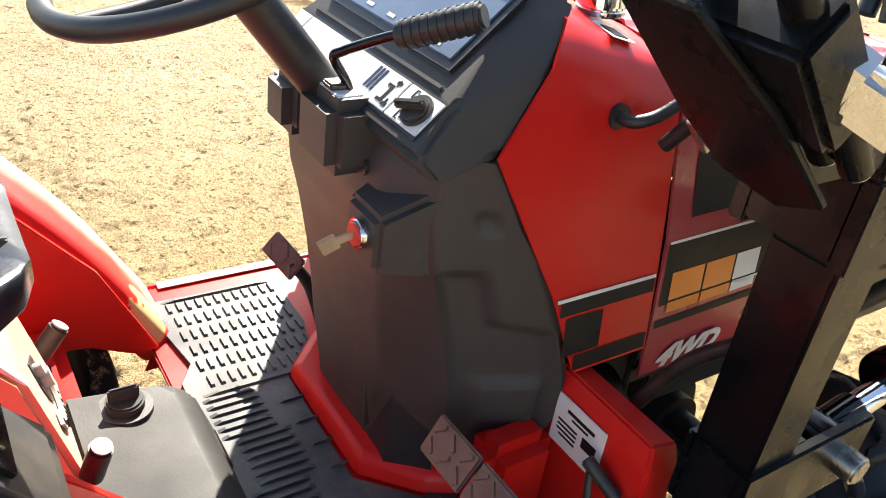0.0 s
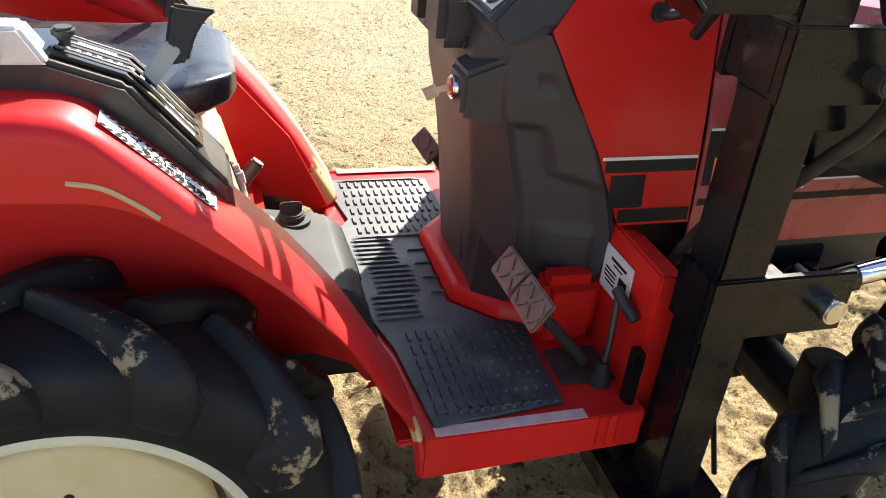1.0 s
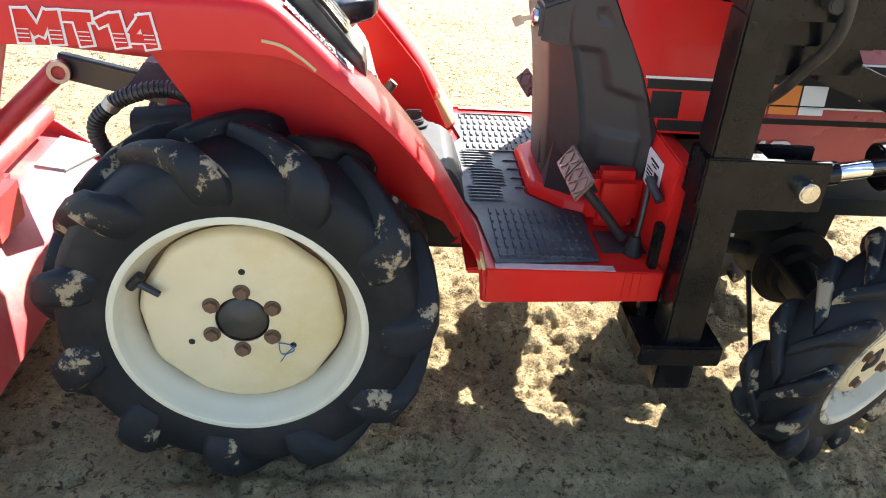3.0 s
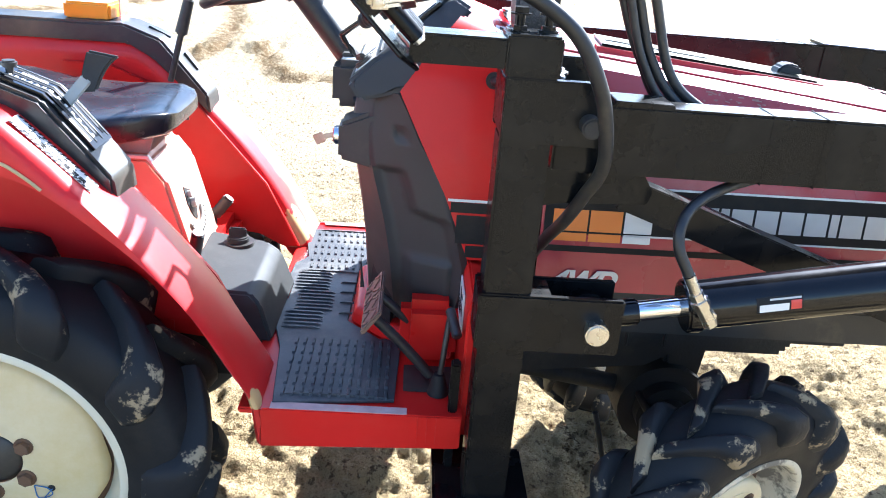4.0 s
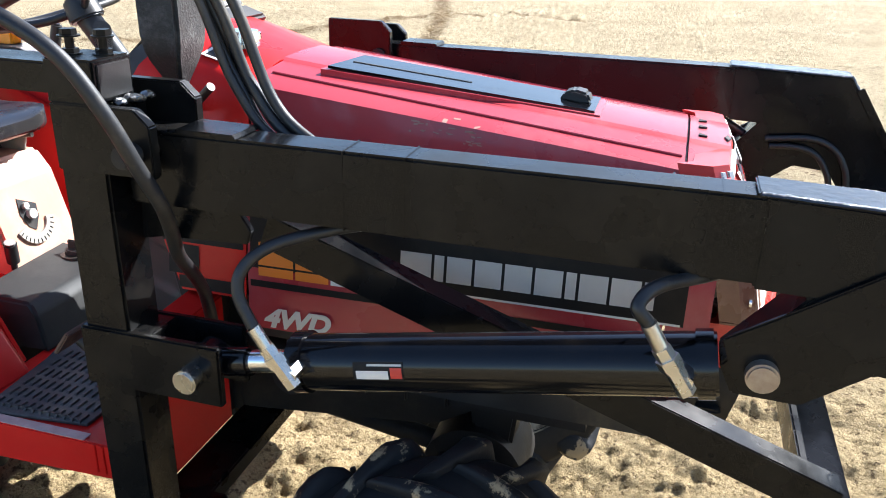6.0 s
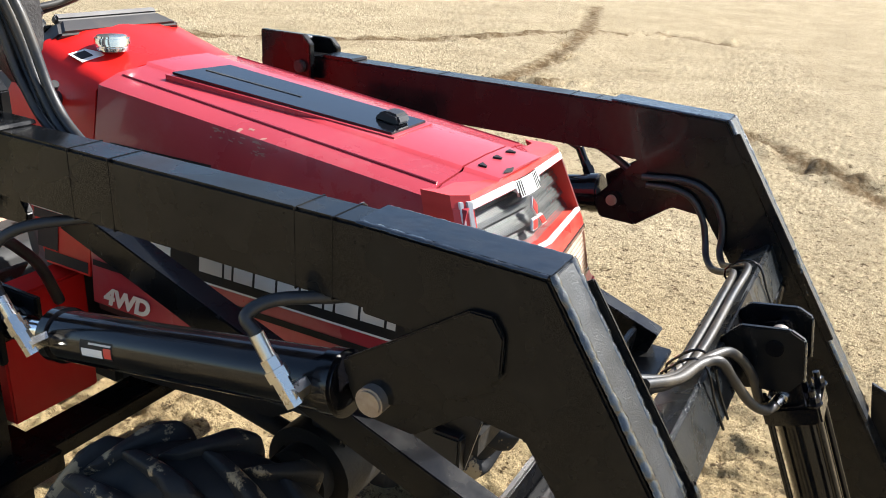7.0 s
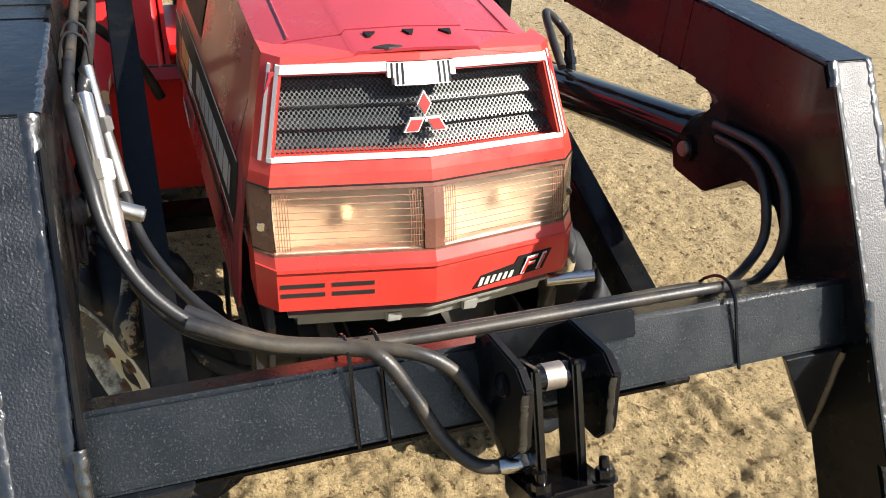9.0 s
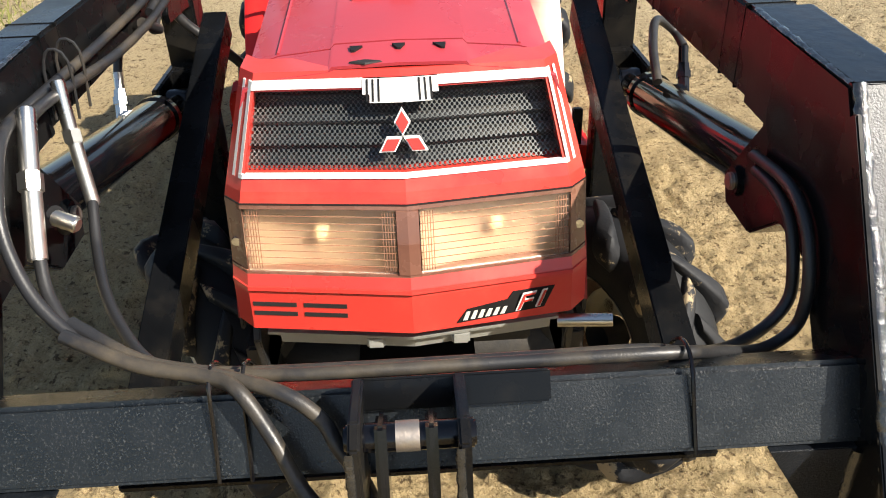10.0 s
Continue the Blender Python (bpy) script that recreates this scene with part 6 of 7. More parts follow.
pedal([(0.630, -0.205, 0.648), (0.662, -0.200, 0.690), (0.662, -0.288, 0.692), (0.630, -0.290, 0.650)], [(0.655, -0.245, 0.66), (0.70, -0.245, 0.62), (0.745, -0.235, 0.57)], "worn steel brake pedal with raised tread")
pedal([(0.630, -0.294, 0.650), (0.662, -0.292, 0.692), (0.662, -0.385, 0.694), (0.630, -0.385, 0.650)], [(0.655, -0.345, 0.66), (0.71, -0.335, 0.60), (0.76, -0.33, 0.54)], "worn steel brake pedal with raised tread")
pedal([(0.606, 0.255, 0.681), (0.633, 0.254, 0.711), (0.657, 0.196, 0.680), (0.630, 0.196, 0.650)], [(0.640, 0.215, 0.672), (0.668, 0.205, 0.63), (0.69, 0.19, 0.55)], "worn steel clutch pedal")

# ---- rubber floor mat ----
mat_ = thing("floor_mat", "black moulded rubber mat with raised ribs, dusty, on the footboard", "floor mat")
outline = [(0.466, 0.384), (0.680, 0.376), (0.680, 0.235), (0.640, 0.130), (0.598, 0.118), (0.592, -0.118), (0.662, -0.190), (0.706, -0.170), (0.697, -0.405), (0.487, -0.428), (0.470, -0.240), (0.440, -0.12), (0.440, -0.05), (0.456, -0.03), (0.456, 0.045), (0.440, 0.06), (0.444, 0.16), (0.470, 0.20), (0.455, 0.30)]
q = prism(outline, 0.5245, 0.5315, axis="z")
soften(q, 0.0012, 1)
part("mat_sheet", q, MAT_RUBBER, mat_)
rb = bmesh.new()


def rib(x, y, lx, ly):
    v_ = []
    for z, k in ((0.531, 1.0), (0.5352, 0.72)):
        v_.append([(x - lx * k / 2, y - ly * k / 2, z), (x + lx * k / 2, y - ly * k / 2, z), (x + lx * k / 2, y + ly * k / 2, z), (x - lx * k / 2, y + ly * k / 2, z)])
    a_ = [[rb.verts.new(p) for p in r_] for r_ in v_]
    rb.faces.new(a_[1])
    for i in range(4):
        rb.faces.new((a_[0][i], a_[0][(i + 1) % 4], a_[1][(i + 1) % 4], a_[1][i]))


for j in range(6):
    for i in range(12):
        rib(0.482 + 0.0165 * i + (0.003 if j % 2 else 0), 0.352 - 0.041 * j, 0.0065, 0.030)
        rib(0.500 + 0.0165 * i, -0.215 - 0.036 * j, 0.0065, 0.028)
for j in range(17):
    rib(0.500 + (0.015 if 5 < j < 12 else 0), 0.105 - 0.0165 * j, 0.085, 0.007)
for j in range(4):
    rib(0.585 + 0.003 * j, 0.06 - 0.05 * j, 0.05, 0.003)
for x0, x1, y in ((0.47, 0.675, 0.373), (0.495, 0.69, -0.400), (0.46, 0.66, 0.118)):
    rib((x0 + x1) / 2, y, x1 - x0, 0.006)
part("mat_ribs", rb, MAT_RUBBER, mat_)


# ---- fenders ----
def fender_red():
    m = material("fender_paint", (0.56, 0.013, 0.013), 0.40, spread=0.14, scale=6, grain=60, bump=0.03, coat=0.12, coat_rough=0.15, dust=0.05, spec=0.28)
    n, l = m.node_tree.nodes, m.node_tree.links
    b = n["Principled BSDF"]
    base = b.inputs["Base Color"].links[0].from_socket
    geo = n.new("ShaderNodeNewGeometry")
    # sun sheen painted as a pale band along the left fender's front shoulder
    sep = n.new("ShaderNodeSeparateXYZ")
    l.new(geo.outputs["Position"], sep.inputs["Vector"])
    sheen_noise = n.new("ShaderNodeTexNoise")
    sheen_noise.inputs["Scale"].default_value, sheen_noise.inputs["Detail"].default_value = 7.0, 8.0
    l.new(geo.outputs["Position"], sheen_noise.inputs["Vector"])
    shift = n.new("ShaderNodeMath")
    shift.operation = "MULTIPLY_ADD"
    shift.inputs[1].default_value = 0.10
    l.new(sheen_noise.outputs["Fac"], shift.inputs[0]), l.new(sep.outputs["Y"], shift.inputs[2])
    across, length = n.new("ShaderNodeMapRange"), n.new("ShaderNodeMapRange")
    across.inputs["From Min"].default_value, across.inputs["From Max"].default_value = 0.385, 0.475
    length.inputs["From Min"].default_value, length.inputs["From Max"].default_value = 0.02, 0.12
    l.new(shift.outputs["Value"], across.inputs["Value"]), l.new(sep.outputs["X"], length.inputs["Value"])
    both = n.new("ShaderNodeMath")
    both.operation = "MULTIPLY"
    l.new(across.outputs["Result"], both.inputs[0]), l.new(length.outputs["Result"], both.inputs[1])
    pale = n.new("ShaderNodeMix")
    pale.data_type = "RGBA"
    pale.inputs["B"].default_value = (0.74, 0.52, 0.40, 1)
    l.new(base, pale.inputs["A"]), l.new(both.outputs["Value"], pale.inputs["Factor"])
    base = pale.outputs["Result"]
    # patches worn to primer at the fenders' lower front corners
    nz = n.new("ShaderNodeTexNoise")
    nz.inputs["Scale"].default_value, nz.inputs["Detail"].default_value = 26.0, 9.0
    l.new(geo.outputs["Position"], nz.inputs["Vector"])
    total = None
    for p, rad in (((0.425, 0.29, 0.575), 0.075), ((0.455, 0.36, 0.545), 0.06), ((0.462, -0.43, 0.54), 0.03)):
        dist = n.new("ShaderNodeVectorMath")
        dist.operation = "DISTANCE"
        dist.inputs[1].default_value = p
        l.new(geo.outputs["Position"], dist.inputs[0])
        mr = n.new("ShaderNodeMapRange")
        mr.inputs["From Min"].default_value, mr.inputs["From Max"].default_value = rad, rad * 0.4
        l.new(dist.outputs["Value"], mr.inputs["Value"])
        if total is None:
            total = mr.outputs["Result"]
        else:
            mx = n.new("ShaderNodeMath")
            mx.operation = "MAXIMUM"
            l.new(total, mx.inputs[0]), l.new(mr.outputs["Result"], mx.inputs[1])
            total = mx.outputs["Value"]
    ad = n.new("ShaderNodeMath")
    ad.operation = "MULTIPLY"
    l.new(total, ad.inputs[0]), l.new(nz.outputs["Fac"], ad.inputs[1])
    st = n.new("ShaderNodeMapRange")
    st.inputs["From Min"].default_value, st.inputs["From Max"].default_value = 0.27, 0.31
    l.new(ad.outputs["Value"], st.inputs["Value"])
    mix = n.new("ShaderNodeMix")
    mix.data_type = "RGBA"
    mix.inputs["B"].default_value = (0.62, 0.40, 0.17, 1)
    l.new(base, mix.inputs["A"]), l.new(st.outputs["Result"], mix.inputs["Factor"])
    l.new(mix.outputs["Result"], b.inputs["Base Color"])
    return m


LB = material("mid_grey_plastic", (0.030, 0.030, 0.029), 0.6, spread=0.14, scale=7, grain=300, bump=0.12, dust=0.12, dust_rgb=(0.2, 0.19, 0.17), spec=0.2)
COVER = material("pale_plastic_cover", (0.62, 0.61, 0.58), 0.25, spread=0.15, scale=20, grain=90, bump=0.1, coat=0.4, dust=0.3)
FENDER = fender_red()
TOPLINE = [(-0.50, 1.000), (-0.2, 1.012), (0.02, 1.013), (0.073, 1.004), (0.118, 0.970), (0.198, 0.894), (0.285, 0.803), (0.362, 0.706), (0.420, 0.612), (0.454, 0.556), (0.468, 0.527)]
LIPLINE = [(-0.50, 0.912), (-0.2, 0.922), (0.02, 0.924), (0.09, 0.918), (0.144, 0.896), (0.214, 0.845), (0.290, 0.780), (0.362, 0.696), (0.418, 0.603), (0.454, 0.541), (0.468, 0.455)]


def rounded(line, n=4):
    return [(p.x, p.z) for p in spline([(x, 0, z) for x, z in line], n)]


TOPLINE, LIPLINE = TOPLINE[:2] + rounded(TOPLINE[2:]), LIPLINE[:2] + rounded(LIPLINE[2:])
for s in (-1, 1):
    rows = []
    for (x, z), (lx, lz) in zip(TOPLINE, LIPLINE):
        inner = 0.272
        foot = max(0.50, min(z - 0.10, 0.60)) if x > -0.12 else z - 0.075
        rows.append([(x - 0.010, s * inner, foot), (x - 0.008, s * inner, z - 0.05), (x - 0.004, s * (inner + 0.006), z - 0.016), (x, s * (inner + 0.022), z - 0.002), (x, s * 0.36, z + 0.002), (x, s * 0.418, z), (x + 0.003, s * 0.436, z - 0.008), (x + 0.002, s * 0.445, z - 0.024 if z - lz > 0.05 else z - 0.010), (lx, s * 0.448, lz), (lx - 0.006, s * 0.439, lz - 0.001)])
    fd = part("fender", sheet(rows, 0.003), FENDER, tractor, "red fender, worn to pale primer in patches, sun sheen painted on the left one", True)
    # dark splash guard behind the tyre
    part("splash_guard", prism([(-0.10, 0.70), (0.0, 0.60), (0.34, 0.56), (0.40, 0.53), (0.44, 0.53), (0.36, 0.69), (0.20, 0.875), (0.0, 0.955), (-0.10, 0.955)], s * 0.258, s * 0.270, r=0.002), RED, fd)
    # black console on the fender's top
    trim = [(-0.42, 1.00), (0.048, 1.002), (0.103, 0.972), (0.231, 0.850), (0.226, 0.896), (0.124, 1.017), (0.043, 1.046), (-0.42, 1.044)]
    tb = part("fender_console", prism(trim, s * 0.262, s * 0.368, r=0.006), GREY_DARK, tractor, "black plastic lever console on the fender", True)
    if s < 0:
        plate_line = [(0.00, 1.0462), (0.045, 1.0468), (0.125, 1.0180), (0.200, 0.9285)]

        def on_quadrant(u0, u1, y0, y1, h0, h1):
            rows = []
            for k in range(9):
                u = (u0 + (u1 - u0) * k / 8) * 3
                i = min(2, int(u))
                (xa, za), (xb, zb) = plate_line[i], plate_line[i + 1]
                d = Vector((xb - xa, 0, zb - za)).normalized()
                q = Vector((xa + (xb - xa) * (u - i), 0, za + (zb - za) * (u - i)))
                n = Vector((-d.z, 0, d.x))
                rows.append([q + n * h0 + Vector((0, y0, 0)), q + n * h0 + Vector((0, y1, 0)), q + n * h1 + Vector((0, y1, 0)), q + n * h1 + Vector((0, y0, 0))])
            return loft(rows)

        part("quadrant_plate", on_quadrant(0.12, 0.97, -0.352, -0.276, 0.0, 0.005), CYL_BLACK, tb, "glossy black quadrant plate with pale scales")
        for y in (-0.338, -0.314, -0.290):
            part("lever_slot", on_quadrant(0.40, 0.93, y - 0.0035, y + 0.0035, 0.0045, 0.0056), DECAL_BLACK, tb)
            part("slot_rail", on_quadrant(0.36, 0.95, y + 0.0067, y + 0.0080, 0.0045, 0.0062), STEEL, tb)
        rnd = random.Random(5)
        for k in range(13):
            u = 0.40 + 0.042 * k
            part("scale_mark", on_quadrant(u, u + 0.018, -0.3275, -0.3275 + rnd.uniform(0.003, 0.006), 0.0045, 0.0056), WHITE, tb)
        part("scale_panel", on_quadrant(0.44, 0.60, -0.306, -0.296, 0.0045, 0.0056), WHITE, tb)
        part("scale_panel", on_quadrant(0.80, 0.93, -0.350, -0.343, 0.0045, 0.0056), WHITE, tb)
        pd = part("position_lever", beam((0.128, -0.315, 0.985), (0.172, -0.297, 1.040), 0.005, 0.020, up=(1, 0, 0)), ALLOY, tb, "flat steel lever with a grey paddle grip")
        q = loft([[(0.160, -0.306, 1.018), (0.186, -0.300, 1.020), (0.187, -0.292, 1.020), (0.161, -0.298, 1.018)], [(0.163, -0.298, 1.046), (0.196, -0.291, 1.048), (0.197, -0.281, 1.048), (0.164, -0.288, 1.046)], [(0.168, -0.292, 1.070), (0.208, -0.286, 1.066), (0.209, -0.275, 1.066), (0.169, -0.281, 1.070)], [(0.172, -0.290, 1.084), (0.222, -0.285, 1.076), (0.223, -0.275, 1.076), (0.173, -0.280, 1.084)]])
        part("grip", soften(q, 0.0035), LB, pd, "grey plastic paddle grip", True)
        kn = rod((0.062, -0.318, 1.04), (0.062, -0.318, 1.062), 0.006, seg=12)
        rod((0.062, -0.318, 1.055), (0.062, -0.318, 1.066), 0.0125, seg=18, r=0.003, bm=kn)
        part("small_knob", kn, GREY_DARK, tb, smooth=True)
    else:
        part("console_slot", prism([(0.08, 1.032), (0.128, 1.011), (0.132, 1.015), (0.084, 1.037)], 0.32, 0.335), GREY_DARK, tb)
        part("console_slot", prism([(0.158, 0.977), (0.188, 0.940), (0.192, 0.944), (0.162, 0.982)], 0.32, 0.335), GREY_DARK, tb)
        lv = part("side_lever", rod((0.150, 0.235, 0.93), (0.185, 0.235, 1.06), 0.007, seg=12), GREY_DARK, tractor, "black lever with a thick grip", True)
        part("grip", rod((0.178, 0.235, 1.035), (0.20, 0.235, 1.115), 0.014, 0.012, seg=16, r=0.004), GREY_DARK, lv, smooth=True)
    # turn lamp
    x0, ya, yb, z0, z1 = (-0.165, 0.345, 0.438, 1.014, 1.078) if s < 0 else (-0.100, 0.295, 0.385, 1.042, 1.082)
    tl = part("turn_lamp", box(x0, x0 + 0.105, s * ya, s * yb, z0, z1, 0.006), AMBER, tractor, "amber turn lamp in a black frame", smooth=True)
    part("lamp_base", box(x0 - 0.008, x0 + 0.113, s * (ya - 0.006), s * (yb - 0.02), z0 - 0.012, z0 + 0.002, 0.004), GREY_DARK, tl)
    for k in range(10):
        part("lens_flute", box(x0 + 0.006 + 0.0098 * k, x0 + 0.0095 + 0.0098 * k, s * (yb - 0.001), s * (yb + 0.0015), z0 + 0.006, z1 - 0.006, 0.0006), AMBER, tl)
    part("lamp_guard", box(x0 + 0.122, x0 + 0.125, s * (ya + 0.01), s * (yb - 0.02), z0, z1 + 0.014, 0.001), CHROME, tl)
    if s < 0:
        cb = part("cover_box", soften(loft([[(-0.040, -0.372, 1.040), (0.052, -0.372, 1.040), (0.052, -0.326, 1.040), (-0.040, -0.326, 1.040)], [(-0.040, -0.368, 1.078), (0.028, -0.368, 1.078), (0.028, -0.330, 1.078), (-0.040, -0.330, 1.078)]]), 0.004), COVER, tractor, "scratched pale plastic cover box", True)
        part("cover_label", box(-0.012, 0.010, -0.3735, -0.3690, 1.047, 1.065), LETTER, cb)

# warning sticker on the fender's slope, with hatched borders
P0, P1 = Vector((0.094, -0.413, 0.9945)), Vector((0.206, -0.413, 0.8865))
along = (P1 - P0).normalized()
lift = Vector((0.697, 0, 0.717))
L_ = (P1 - P0).length


def on_slope(pts, h):
    return prism_between([P0 + along * u + Vector((0, v_, 0)) + lift * h for u, v_ in pts], lift * 0.0006)


def prism_between(pts, d):
    return loft([[Vector(p) for p in pts], [Vector(p) + d for p in pts]])


warn = part("fender_sticker", on_slope([(0, 0), (L_, 0), (L_, 0.034), (0, 0.034)], 0.0015), WHITE, tractor, "white warning sticker with hatched borders")
for k in range(17):
    u = L_ * (k + 0.2) / 17.3
    for v0, v1 in ((0.0, 0.0045), (0.0295, 0.034)):
        part("hatch", on_slope([(u, v0), (u + 0.005, v0), (u + 0.0085, v1), (u + 0.0035, v1)], 0.0023), DECAL_BLACK, warn)
part("sticker_text", letters("\u30b5\u30a4\u30c9\u30d1\u30cd\u30eb", 0.0125, P0 + along * 0.022 + Vector((0, 0.0185, 0)) + lift * 0.0024, along, (0, 1, 0), width=0.095), DECAL_BLACK, warn)
part("sticker_text", letters("\u30e0\u30fb\u9ad8\u5727\u6d17\u8eca\u53b3\u7981", 0.0125, P0 + along * 0.022 + Vector((0, 0.0065, 0)) + lift * 0.0024, along, (0, 1, 0), width=0.118), DECAL_BLACK, warn)
# model lettering on the right fender: outlined
# each figure: upright, slanted and level bars in (along, height) of the line, with their thickness
FIGURES = [[((0.012, 0.0), (0.010, 1.0), 0.022), ((0.014, 0.95), (0.034, 0.25), 0.017), ((0.034, 0.25), (0.054, 0.95), 0.017), ((0.062, 0.0), (0.058, 1.0), 0.022)],
           [((0.072, 0.84), (0.118, 0.84), 0.017), ((0.106, 0.0), (0.098, 0.9), 0.022)],
           [((0.160, 0.0), (0.150, 1.0), 0.022), ((0.124, 0.66), (0.148, 0.88), 0.015)],
           [((0.206, 0.0), (0.196, 1.0), 0.021), ((0.174, 0.38), (0.196, 0.92), 0.015), ((0.172, 0.30), (0.213, 0.30), 0.016)]]
for figure in FIGURES:
    lt = None
    for mt, grow, lift_ in ((WHITE, 0.0026, 0.0006), (FENDER, -0.0012, 0.0022)):
        q = None
        for j, (p, r_, w) in enumerate(figure):
            a_, b_ = [Vector((-0.315 + u, -0.4480 - lift_ - 0.0002 * j, 0.9220 + v_ * 0.054)) for u, v_ in (p, r_)]
            d_ = (b_ - a_).normalized() * grow
            q = beam(a_ - d_, b_ + d_, w + 2 * grow, 0.0012, up=(0, 1, 0), r=0, bm=q)
        lt = part("model_lettering" if lt is None else "lettering_core", q, mt, tractor if lt is None else lt, "outlined pale model lettering" if lt is None else "")
    for p, r_, w in figure:
        if p[1] == 0.0:
            for v_ in (0.17, 0.29, 0.42):
                u = p[0] + (r_[0] - p[0]) * v_ - 0.315
                z_ = 0.922 + v_ * 0.054
                part("lettering_line", box(u - w * 0.4, u + w * 0.4, -0.4524, -0.4514, z_ - 0.0007, z_ + 0.0007), WHITE, lt)
part("paint_scratch", pipe([(0.062, -0.4465, 0.944), (0.095, -0.4478, 0.937), (0.125, -0.4480, 0.918), (0.148, -0.4478, 0.899)], 0.0030, 6), BEIGE, tractor)

# ---- seat and lever box ----
# red paint made pale orange: the sun's brightness is in the base colour
SUPPORT = material("sunlit_worn_red_paint", (0.60, 0.30, 0.20), 0.5, spread=0.15, scale=9, dust=0.35, dust_rgb=(0.6, 0.5, 0.4))
secs = []
for x, w, z, th_ in ((-0.14, 0.14, 0.960, 0.03), (-0.12, 0.175, 0.957, 0.055), (-0.04, 0.188, 0.940, 0.062), (0.08, 0.186, 0.936, 0.062), (0.16, 0.172, 0.943, 0.060), (0.205, 0.150, 0.947, 0.056), (0.235, 0.118, 0.942, 0.046), (0.248, 0.085, 0.932, 0.024)):
    ring = []
    for k in range(24):
        a = 2 * math.pi * k / 24
        cc, ss = math.cos(a), math.sin(a)
        ring.append((x, w * math.copysign(abs(cc) ** 0.45, cc), z - th_ / 2 + th_ / 2 * math.copysign(abs(ss) ** 0.6, ss) + 0.012 * abs(cc) ** 2 * (ss > 0)))
    secs.append(ring)
seat = part("seat", loft(secs), SEAT, tractor, "black vinyl tractor seat, shiny with wear", True)
part("seat_pan", prism([(-0.10, 0.885), (0.195, 0.885), (0.212, 0.900), (0.206, 0.908), (-0.10, 0.900)], -0.125, 0.125, r=0.003), ALLOY, seat, "bare metal seat pan")
part("seat_catch", rod((0.190, 0.06, 0.888), (0.232, 0.070, 0.893), 0.007, seg=12), GREY_DARK, seat)
for y in (-0.05, 0.09):
    part("seat_bracket", prism([(0.05, 0.80), (0.17, 0.80), (0.195, 0.885), (0.05, 0.885)], y, y + 0.006, r=0.001), ALLOY, seat)
part("seat_spring", rod((0.10, -0.06, 0.84), (0.10, 0.10, 0.84), 0.022, seg=16), GREY_DARK, seat, smooth=True)
sup = prism([(-0.15, 0.60), (0.25, 0.60), (0.275, 0.62), (0.225, 0.80), (0.19, 0.845), (-0.15, 0.845)], -0.085, 0.125, r=0.008)
support = part("seat_support", sup, SUPPORT, tractor, "worn red seat support, sunlit paleness put into its colour", True)
front = lambda y, z: (0.2755 - (z - 0.62) * 0.278, y, z)
part("support_opening", loft([[Vector(front(y, z)) + Vector((d_, 0, 0)) for y, z in ((-0.012, 0.765), (0.035, 0.742), (0.030, 0.715), (0.010, 0.688), (-0.006, 0.700), (-0.018, 0.730))] for d_ in (-0.004, 0.0015)]), GREY_DARK, support, "dark almond shaped opening")
part("valve_knob", rod(front(0.008, 0.725), Vector(front(0.008, 0.725)) + Vector((0.012, 0, 0.003)), 0.012, seg=8), ALLOY, support, smooth=True)
part("valve_knob", rod(front(0.000, 0.745), Vector(front(0.000, 0.745)) + Vector((0.010, 0, 0.003)), 0.008, seg=8), ALLOY, support, smooth=True)
ringp = []
for k in range(25):
    a = radians(200 + 150 * k / 24)
    ringp.append([Vector(front(0.010 + r_ * math.cos(a), 0.715 + r_ * math.sin(a))) + Vector((d_, 0, 0)) for r_, d_ in ((0.036, 0.001), (0.056, 0.001), (0.056, 0.005), (0.036, 0.005))])
dialp = part("depth_dial", loft(ringp), PALE_GREY, support, "pale scale ring with fine marks")
for k in range(1, 24, 2):
    a = radians(200 + 150 * k / 24)
    p0, p1 = [Vector(front(0.010 + r_ * math.cos(a), 0.715 + r_ * math.sin(a))) + Vector((0.0055, 0, 0)) for r_ in (0.046, 0.055)]
    part("scale_mark", beam(p0, p1, 0.0016, 0.0012, up=(1, 0, 0), r=0), DECAL_BLACK, dialp)
part("support_edge", prism([(0.06, 0.845), (0.19, 0.845), (0.225, 0.80), (0.228, 0.80), (0.193, 0.851), (0.06, 0.851)], -0.092, -0.080, r=0.001), WHITE, support)
part("transmission_cover", box(-0.16, 0.30, -0.272, 0.272, 0.55, 0.615, 0.02), RED, tractor, smooth=True)
lbx = loft([[(0.27, -0.215, 0.525), (0.452, -0.215, 0.525), (0.458, 0.060, 0.525), (0.44, 0.088, 0.525), (0.27, 0.088, 0.525)], [(0.27, -0.215, 0.60), (0.428, -0.205, 0.60), (0.430, 0.055, 0.602), (0.41, 0.080, 0.602), (0.27, 0.080, 0.61)], [(0.27, -0.205, 0.628), (0.405, -0.195, 0.620), (0.405, 0.048, 0.622), (0.39, 0.068, 0.622), (0.27, 0.068, 0.640)]])
lever_box = part("lever_box", soften(lbx, 0.006), LB, tractor, "grey plastic box over the gear levers", True)
kd = rod((0.338, 0.030, 0.626), (0.338, 0.030, 0.634), 0.034, seg=28)
dial = part("shift_dial", kd, GREY_DARK, lever_box, smooth=True)
kd = rod((0.338, 0.030, 0.632), (0.338, 0.030, 0.646), 0.024, seg=24, r=0.003)
merge(kd, beam((0.318, 0.030, 0.652), (0.356, 0.030, 0.652), 0.008, 0.026, r=0.003))
part("dial_grip", kd, LB, dial)
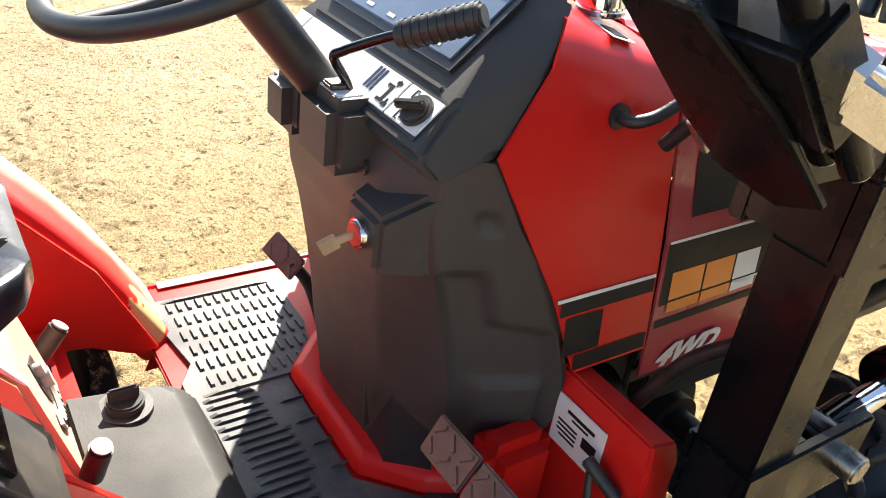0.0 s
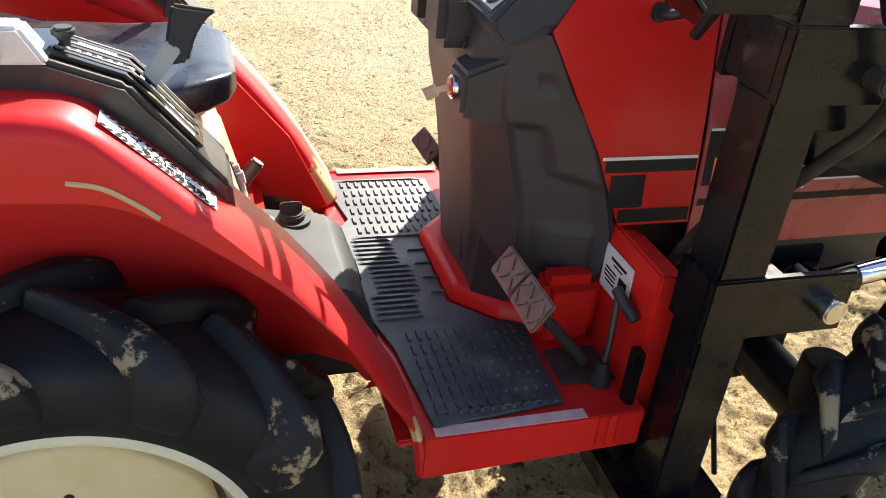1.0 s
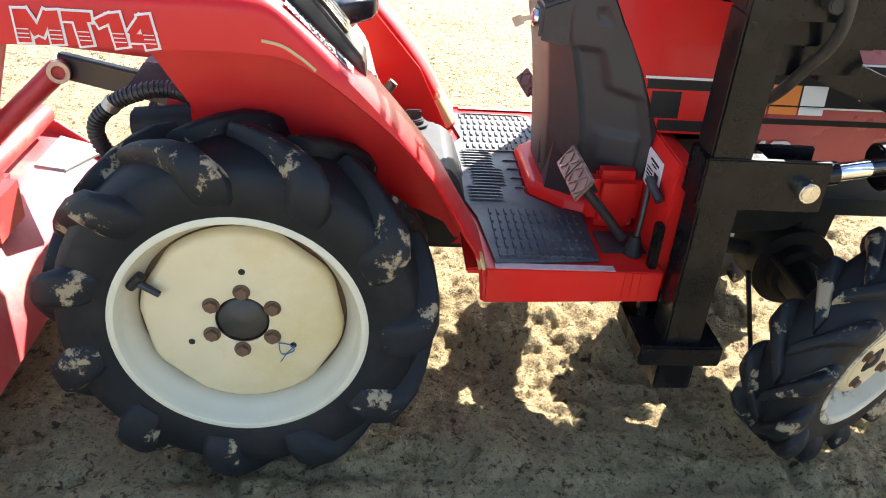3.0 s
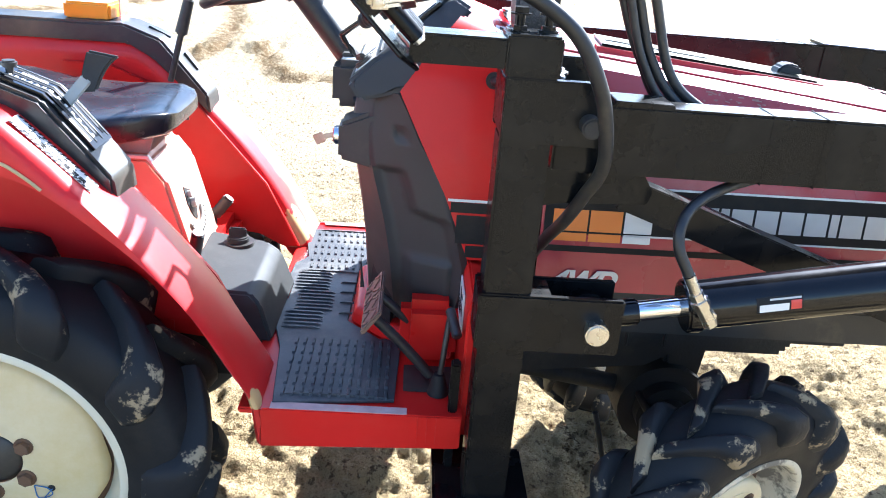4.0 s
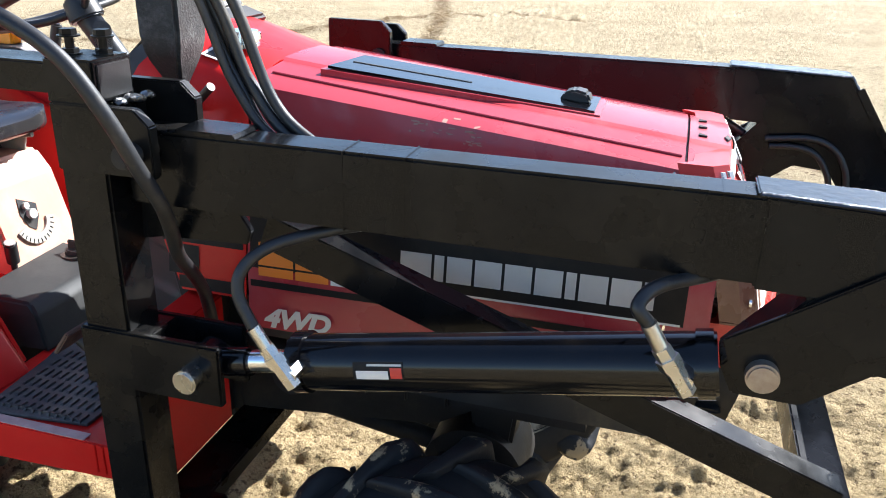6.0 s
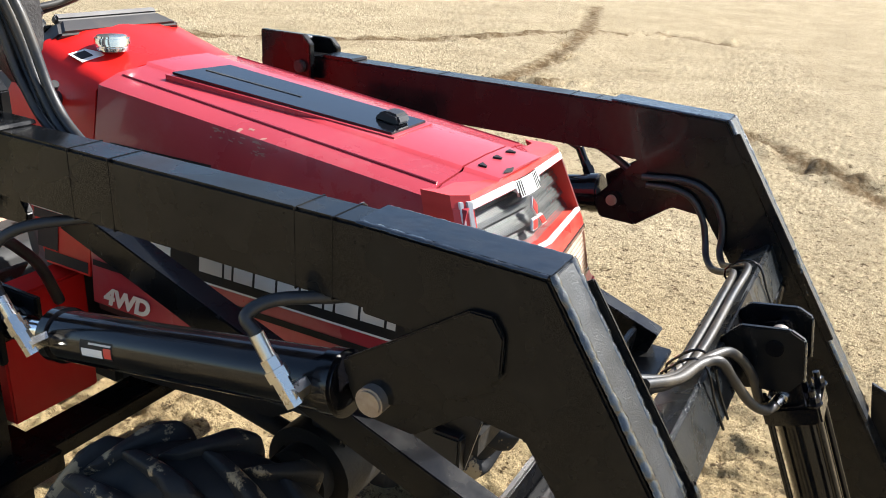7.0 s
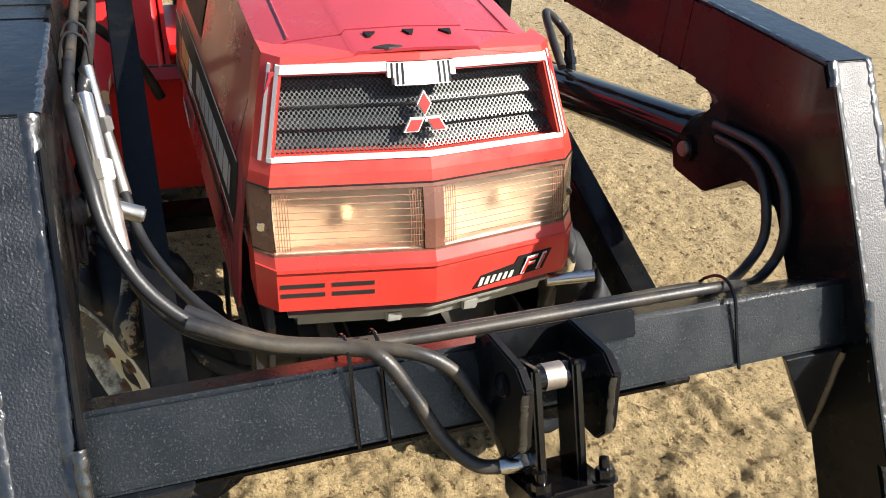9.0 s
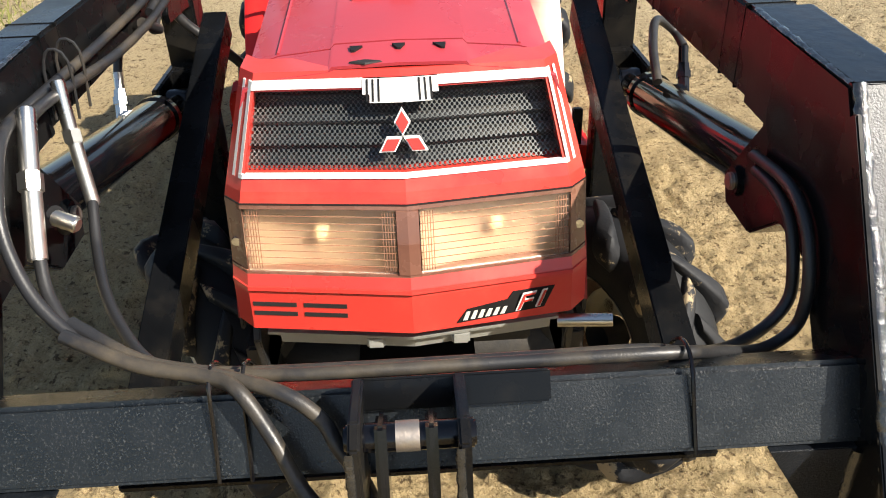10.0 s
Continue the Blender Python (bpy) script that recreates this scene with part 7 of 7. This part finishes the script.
for p0, p1 in (((0.225, 0.150, 0.60), (0.291, 0.160, 0.684)), ((0.269, -0.082, 0.63), (0.286, -0.099, 0.70))):
    d = (Vector(p1) - Vector(p0)).normalized()
    lv = part("gear_lever", rod(p0, p1, 0.007, seg=12), GREY_DARK, tractor, "short lever with a dark grip and pale tip", True)
    part("grip", rod(Vector(p1) - d * 0.055, p1, 0.0135, seg=18, r=0.003), GREY_DARK, lv, smooth=True)
    part("grip_tip", rod(p1, Vector(p1) + d * 0.002, 0.0115, seg=18), PALE_GREY, lv)
part("shift_label", box(0.19, 0.27, 0.12, 0.126, 0.632, 0.650), DECAL_BLACK, tractor)

# ---- rear linkage and tiller ----
part("lift_arm", beam((-0.05, -0.10, 0.70), (-0.47, 0.11, 0.705), 0.022, 0.060, r=0.004), GREY_DARK, tractor, "black lift arm")
part("lift_pin", rod((-0.462, 0.075, 0.700), (-0.462, 0.135, 0.700), 0.024, seg=18, r=0.003), TILLER_RED, tractor, smooth=True)
line = spline([(-0.06, -0.20, 0.70), (-0.097, -0.20, 0.738), (-0.13, -0.20, 0.762), (-0.172, -0.20, 0.768), (-0.231, -0.20, 0.752), (-0.273, -0.20, 0.726), (-0.303, -0.20, 0.688), (-0.295, -0.20, 0.640), (-0.25, -0.19, 0.58)], 12)
hs = pipe(line, 0.0145, 12, 1, smooth_line=False)
rear = part("rear_hose", hs, HOSE, tractor, "black corrugated hose", True)
for k in range(2, len(line) - 2, 2):
    d_ = (line[k + 1] - line[k - 1]).normalized() * 0.0022
    part("hose_ring", rod(line[k] - d_, line[k] + d_, 0.0172, seg=14), HOSE, rear, smooth=True)
part("hose_clip", rod(line[58] - Vector((0.006, 0, 0.007)), line[58] + Vector((0.006, 0, 0.007)), 0.0185, seg=14), STEEL, tractor, smooth=True)
part("valve_box", prism([(-0.262, 0.735), (-0.219, 0.794), (-0.16, 0.79), (-0.17, 0.72)], -0.12, -0.06, r=0.004), STRUTBLUE, tractor, "dark blue steel bracket")
part("pump_body", rod((-0.24, -0.16, 0.675), (-0.10, -0.16, 0.69), 0.036, seg=24, r=0.006), IRON, tractor, smooth=True)
part("pin_ring", spin([(0.016, -0.004), (0.026, -0.004), (0.026, 0.004), (0.016, 0.004)], (-0.462, 0.07, 0.700), 24, closed=True), STEEL, tractor, "bare steel linkage ring")
part("rear_shield", prism([(-0.22, 0.62), (-0.05, 0.62), (-0.05, 0.72), (-0.17, 0.74)], -0.12, -0.112, r=0.002), TILLER_RED, tractor)
til = thing("rotary_tiller", "dull red rotary tiller hung behind the tractor", "rotary tiller")
tb = part("tiller_frame", rod((-0.47, 0.10, 0.70), (-0.80, 0.02, 0.38), 0.026, seg=18), TILLER_RED, til, smooth=True)
part("top_link", rod((-0.15, 0.0, 0.78), (-0.62, 0.05, 0.80), 0.020, seg=16), TILLER_RED, til, smooth=True)
part("mast", beam((-0.58, 0.05, 0.83), (-0.70, 0.05, 0.42), 0.05, 0.07), TILLER_RED, til)
part("gear_case", box(-0.82, -0.60, -0.10, 0.10, 0.30, 0.46, 0.03), TILLER_RED, til, smooth=True)
part("cross_tube", rod((-0.70, -0.52, 0.42), (-0.70, 0.52, 0.42), 0.032, seg=18), TILLER_RED, til, smooth=True)
cv = [[(-0.50 - 0.32 + 0.32 * math.cos(radians(a)) , y, 0.12 + 0.26 * math.sin(radians(a))) for a in (10, 35, 60, 90, 120, 150, 175)] for y in (-0.55, 0.55)]
part("tiller_cover", sheet(cv, 0.004), TILLER_RED, til, "dull red curved tiller cover", True)
for s in (-1, 1):
    part("side_plate", prism([(-1.12, 0.08), (-0.52, 0.06), (-0.55, 0.30), (-0.72, 0.42), (-0.92, 0.42), (-1.1, 0.28)], s * 0.545, s * 0.555, r=0.002), TILLER_RED, til)
part("pto_guard", prism([(-0.57, 0.10), (-0.49, 0.08), (-0.43, 0.22), (-0.57, 0.29)], 0.445, 0.455, axis="z", r=0.002), ALLOY, til, "bare metal guard plate")

# blue pen mark on the right rear wheel's disc
pen = material("blue_pen", (0.03, 0.12, 0.30), 0.5)
wheel_ = next(o for o in tractor.children if o.name == "wheel")
yp = -0.4438
part("pen_mark", pipe([(0.071, yp, 0.342), (0.076, yp, 0.315), (0.100, yp, 0.323), (0.094, yp, 0.337), (0.071, yp, 0.342)], 0.0011, 6, 4), pen, wheel_)
part("pen_mark", pipe([(0.102, yp, 0.336), (0.087, yp, 0.317), (0.073, yp, 0.295)], 0.0011, 6, 4), pen, wheel_)


# ---- grass at the sand's edge ----
def build_grass():
    rnd = random.Random(7)
    q = bmesh.new()
    for k in range(2600):
        x, y = rnd.uniform(-5.5, -2.1), rnd.gauss(-2.9, 0.55)
        if y > -2.0 + 0.25 * (x + 2.2) or rnd.random() < 0.25:
            continue
        a, lean, hgt, w = rnd.uniform(0, 6.28), rnd.uniform(0.01, 0.06), rnd.uniform(0.03, 0.11), rnd.uniform(0.002, 0.005)
        dx, dy = math.cos(a), math.sin(a)
        z = -0.01
        p = [(x - dy * w, y + dx * w, z), (x + dy * w, y - dx * w, z), (x + dx * lean * 0.4 + dy * w * 0.7, y + dy * lean * 0.4 - dx * w * 0.7, z + hgt * 0.6), (x + dx * lean, y + dy * lean, z + hgt), (x + dx * lean * 0.4 - dy * w * 0.7, y + dy * lean * 0.4 + dx * w * 0.7, z + hgt * 0.6)]
        q.faces.new([q.verts.new(v) for v in p])
    m = material("dry_grass", (0.20, 0.21, 0.05), 0.6, spread=0.4, scale=9, grain=60, bump=0.0)
    me = bpy.data.meshes.new("grass")
    q.to_mesh(me)
    q.free()
    me.materials.append(m)
    tagged(new("grass", me), "thin yellow-green grass at the edge of the sand", "grass", kind="stuff")


build_grass()
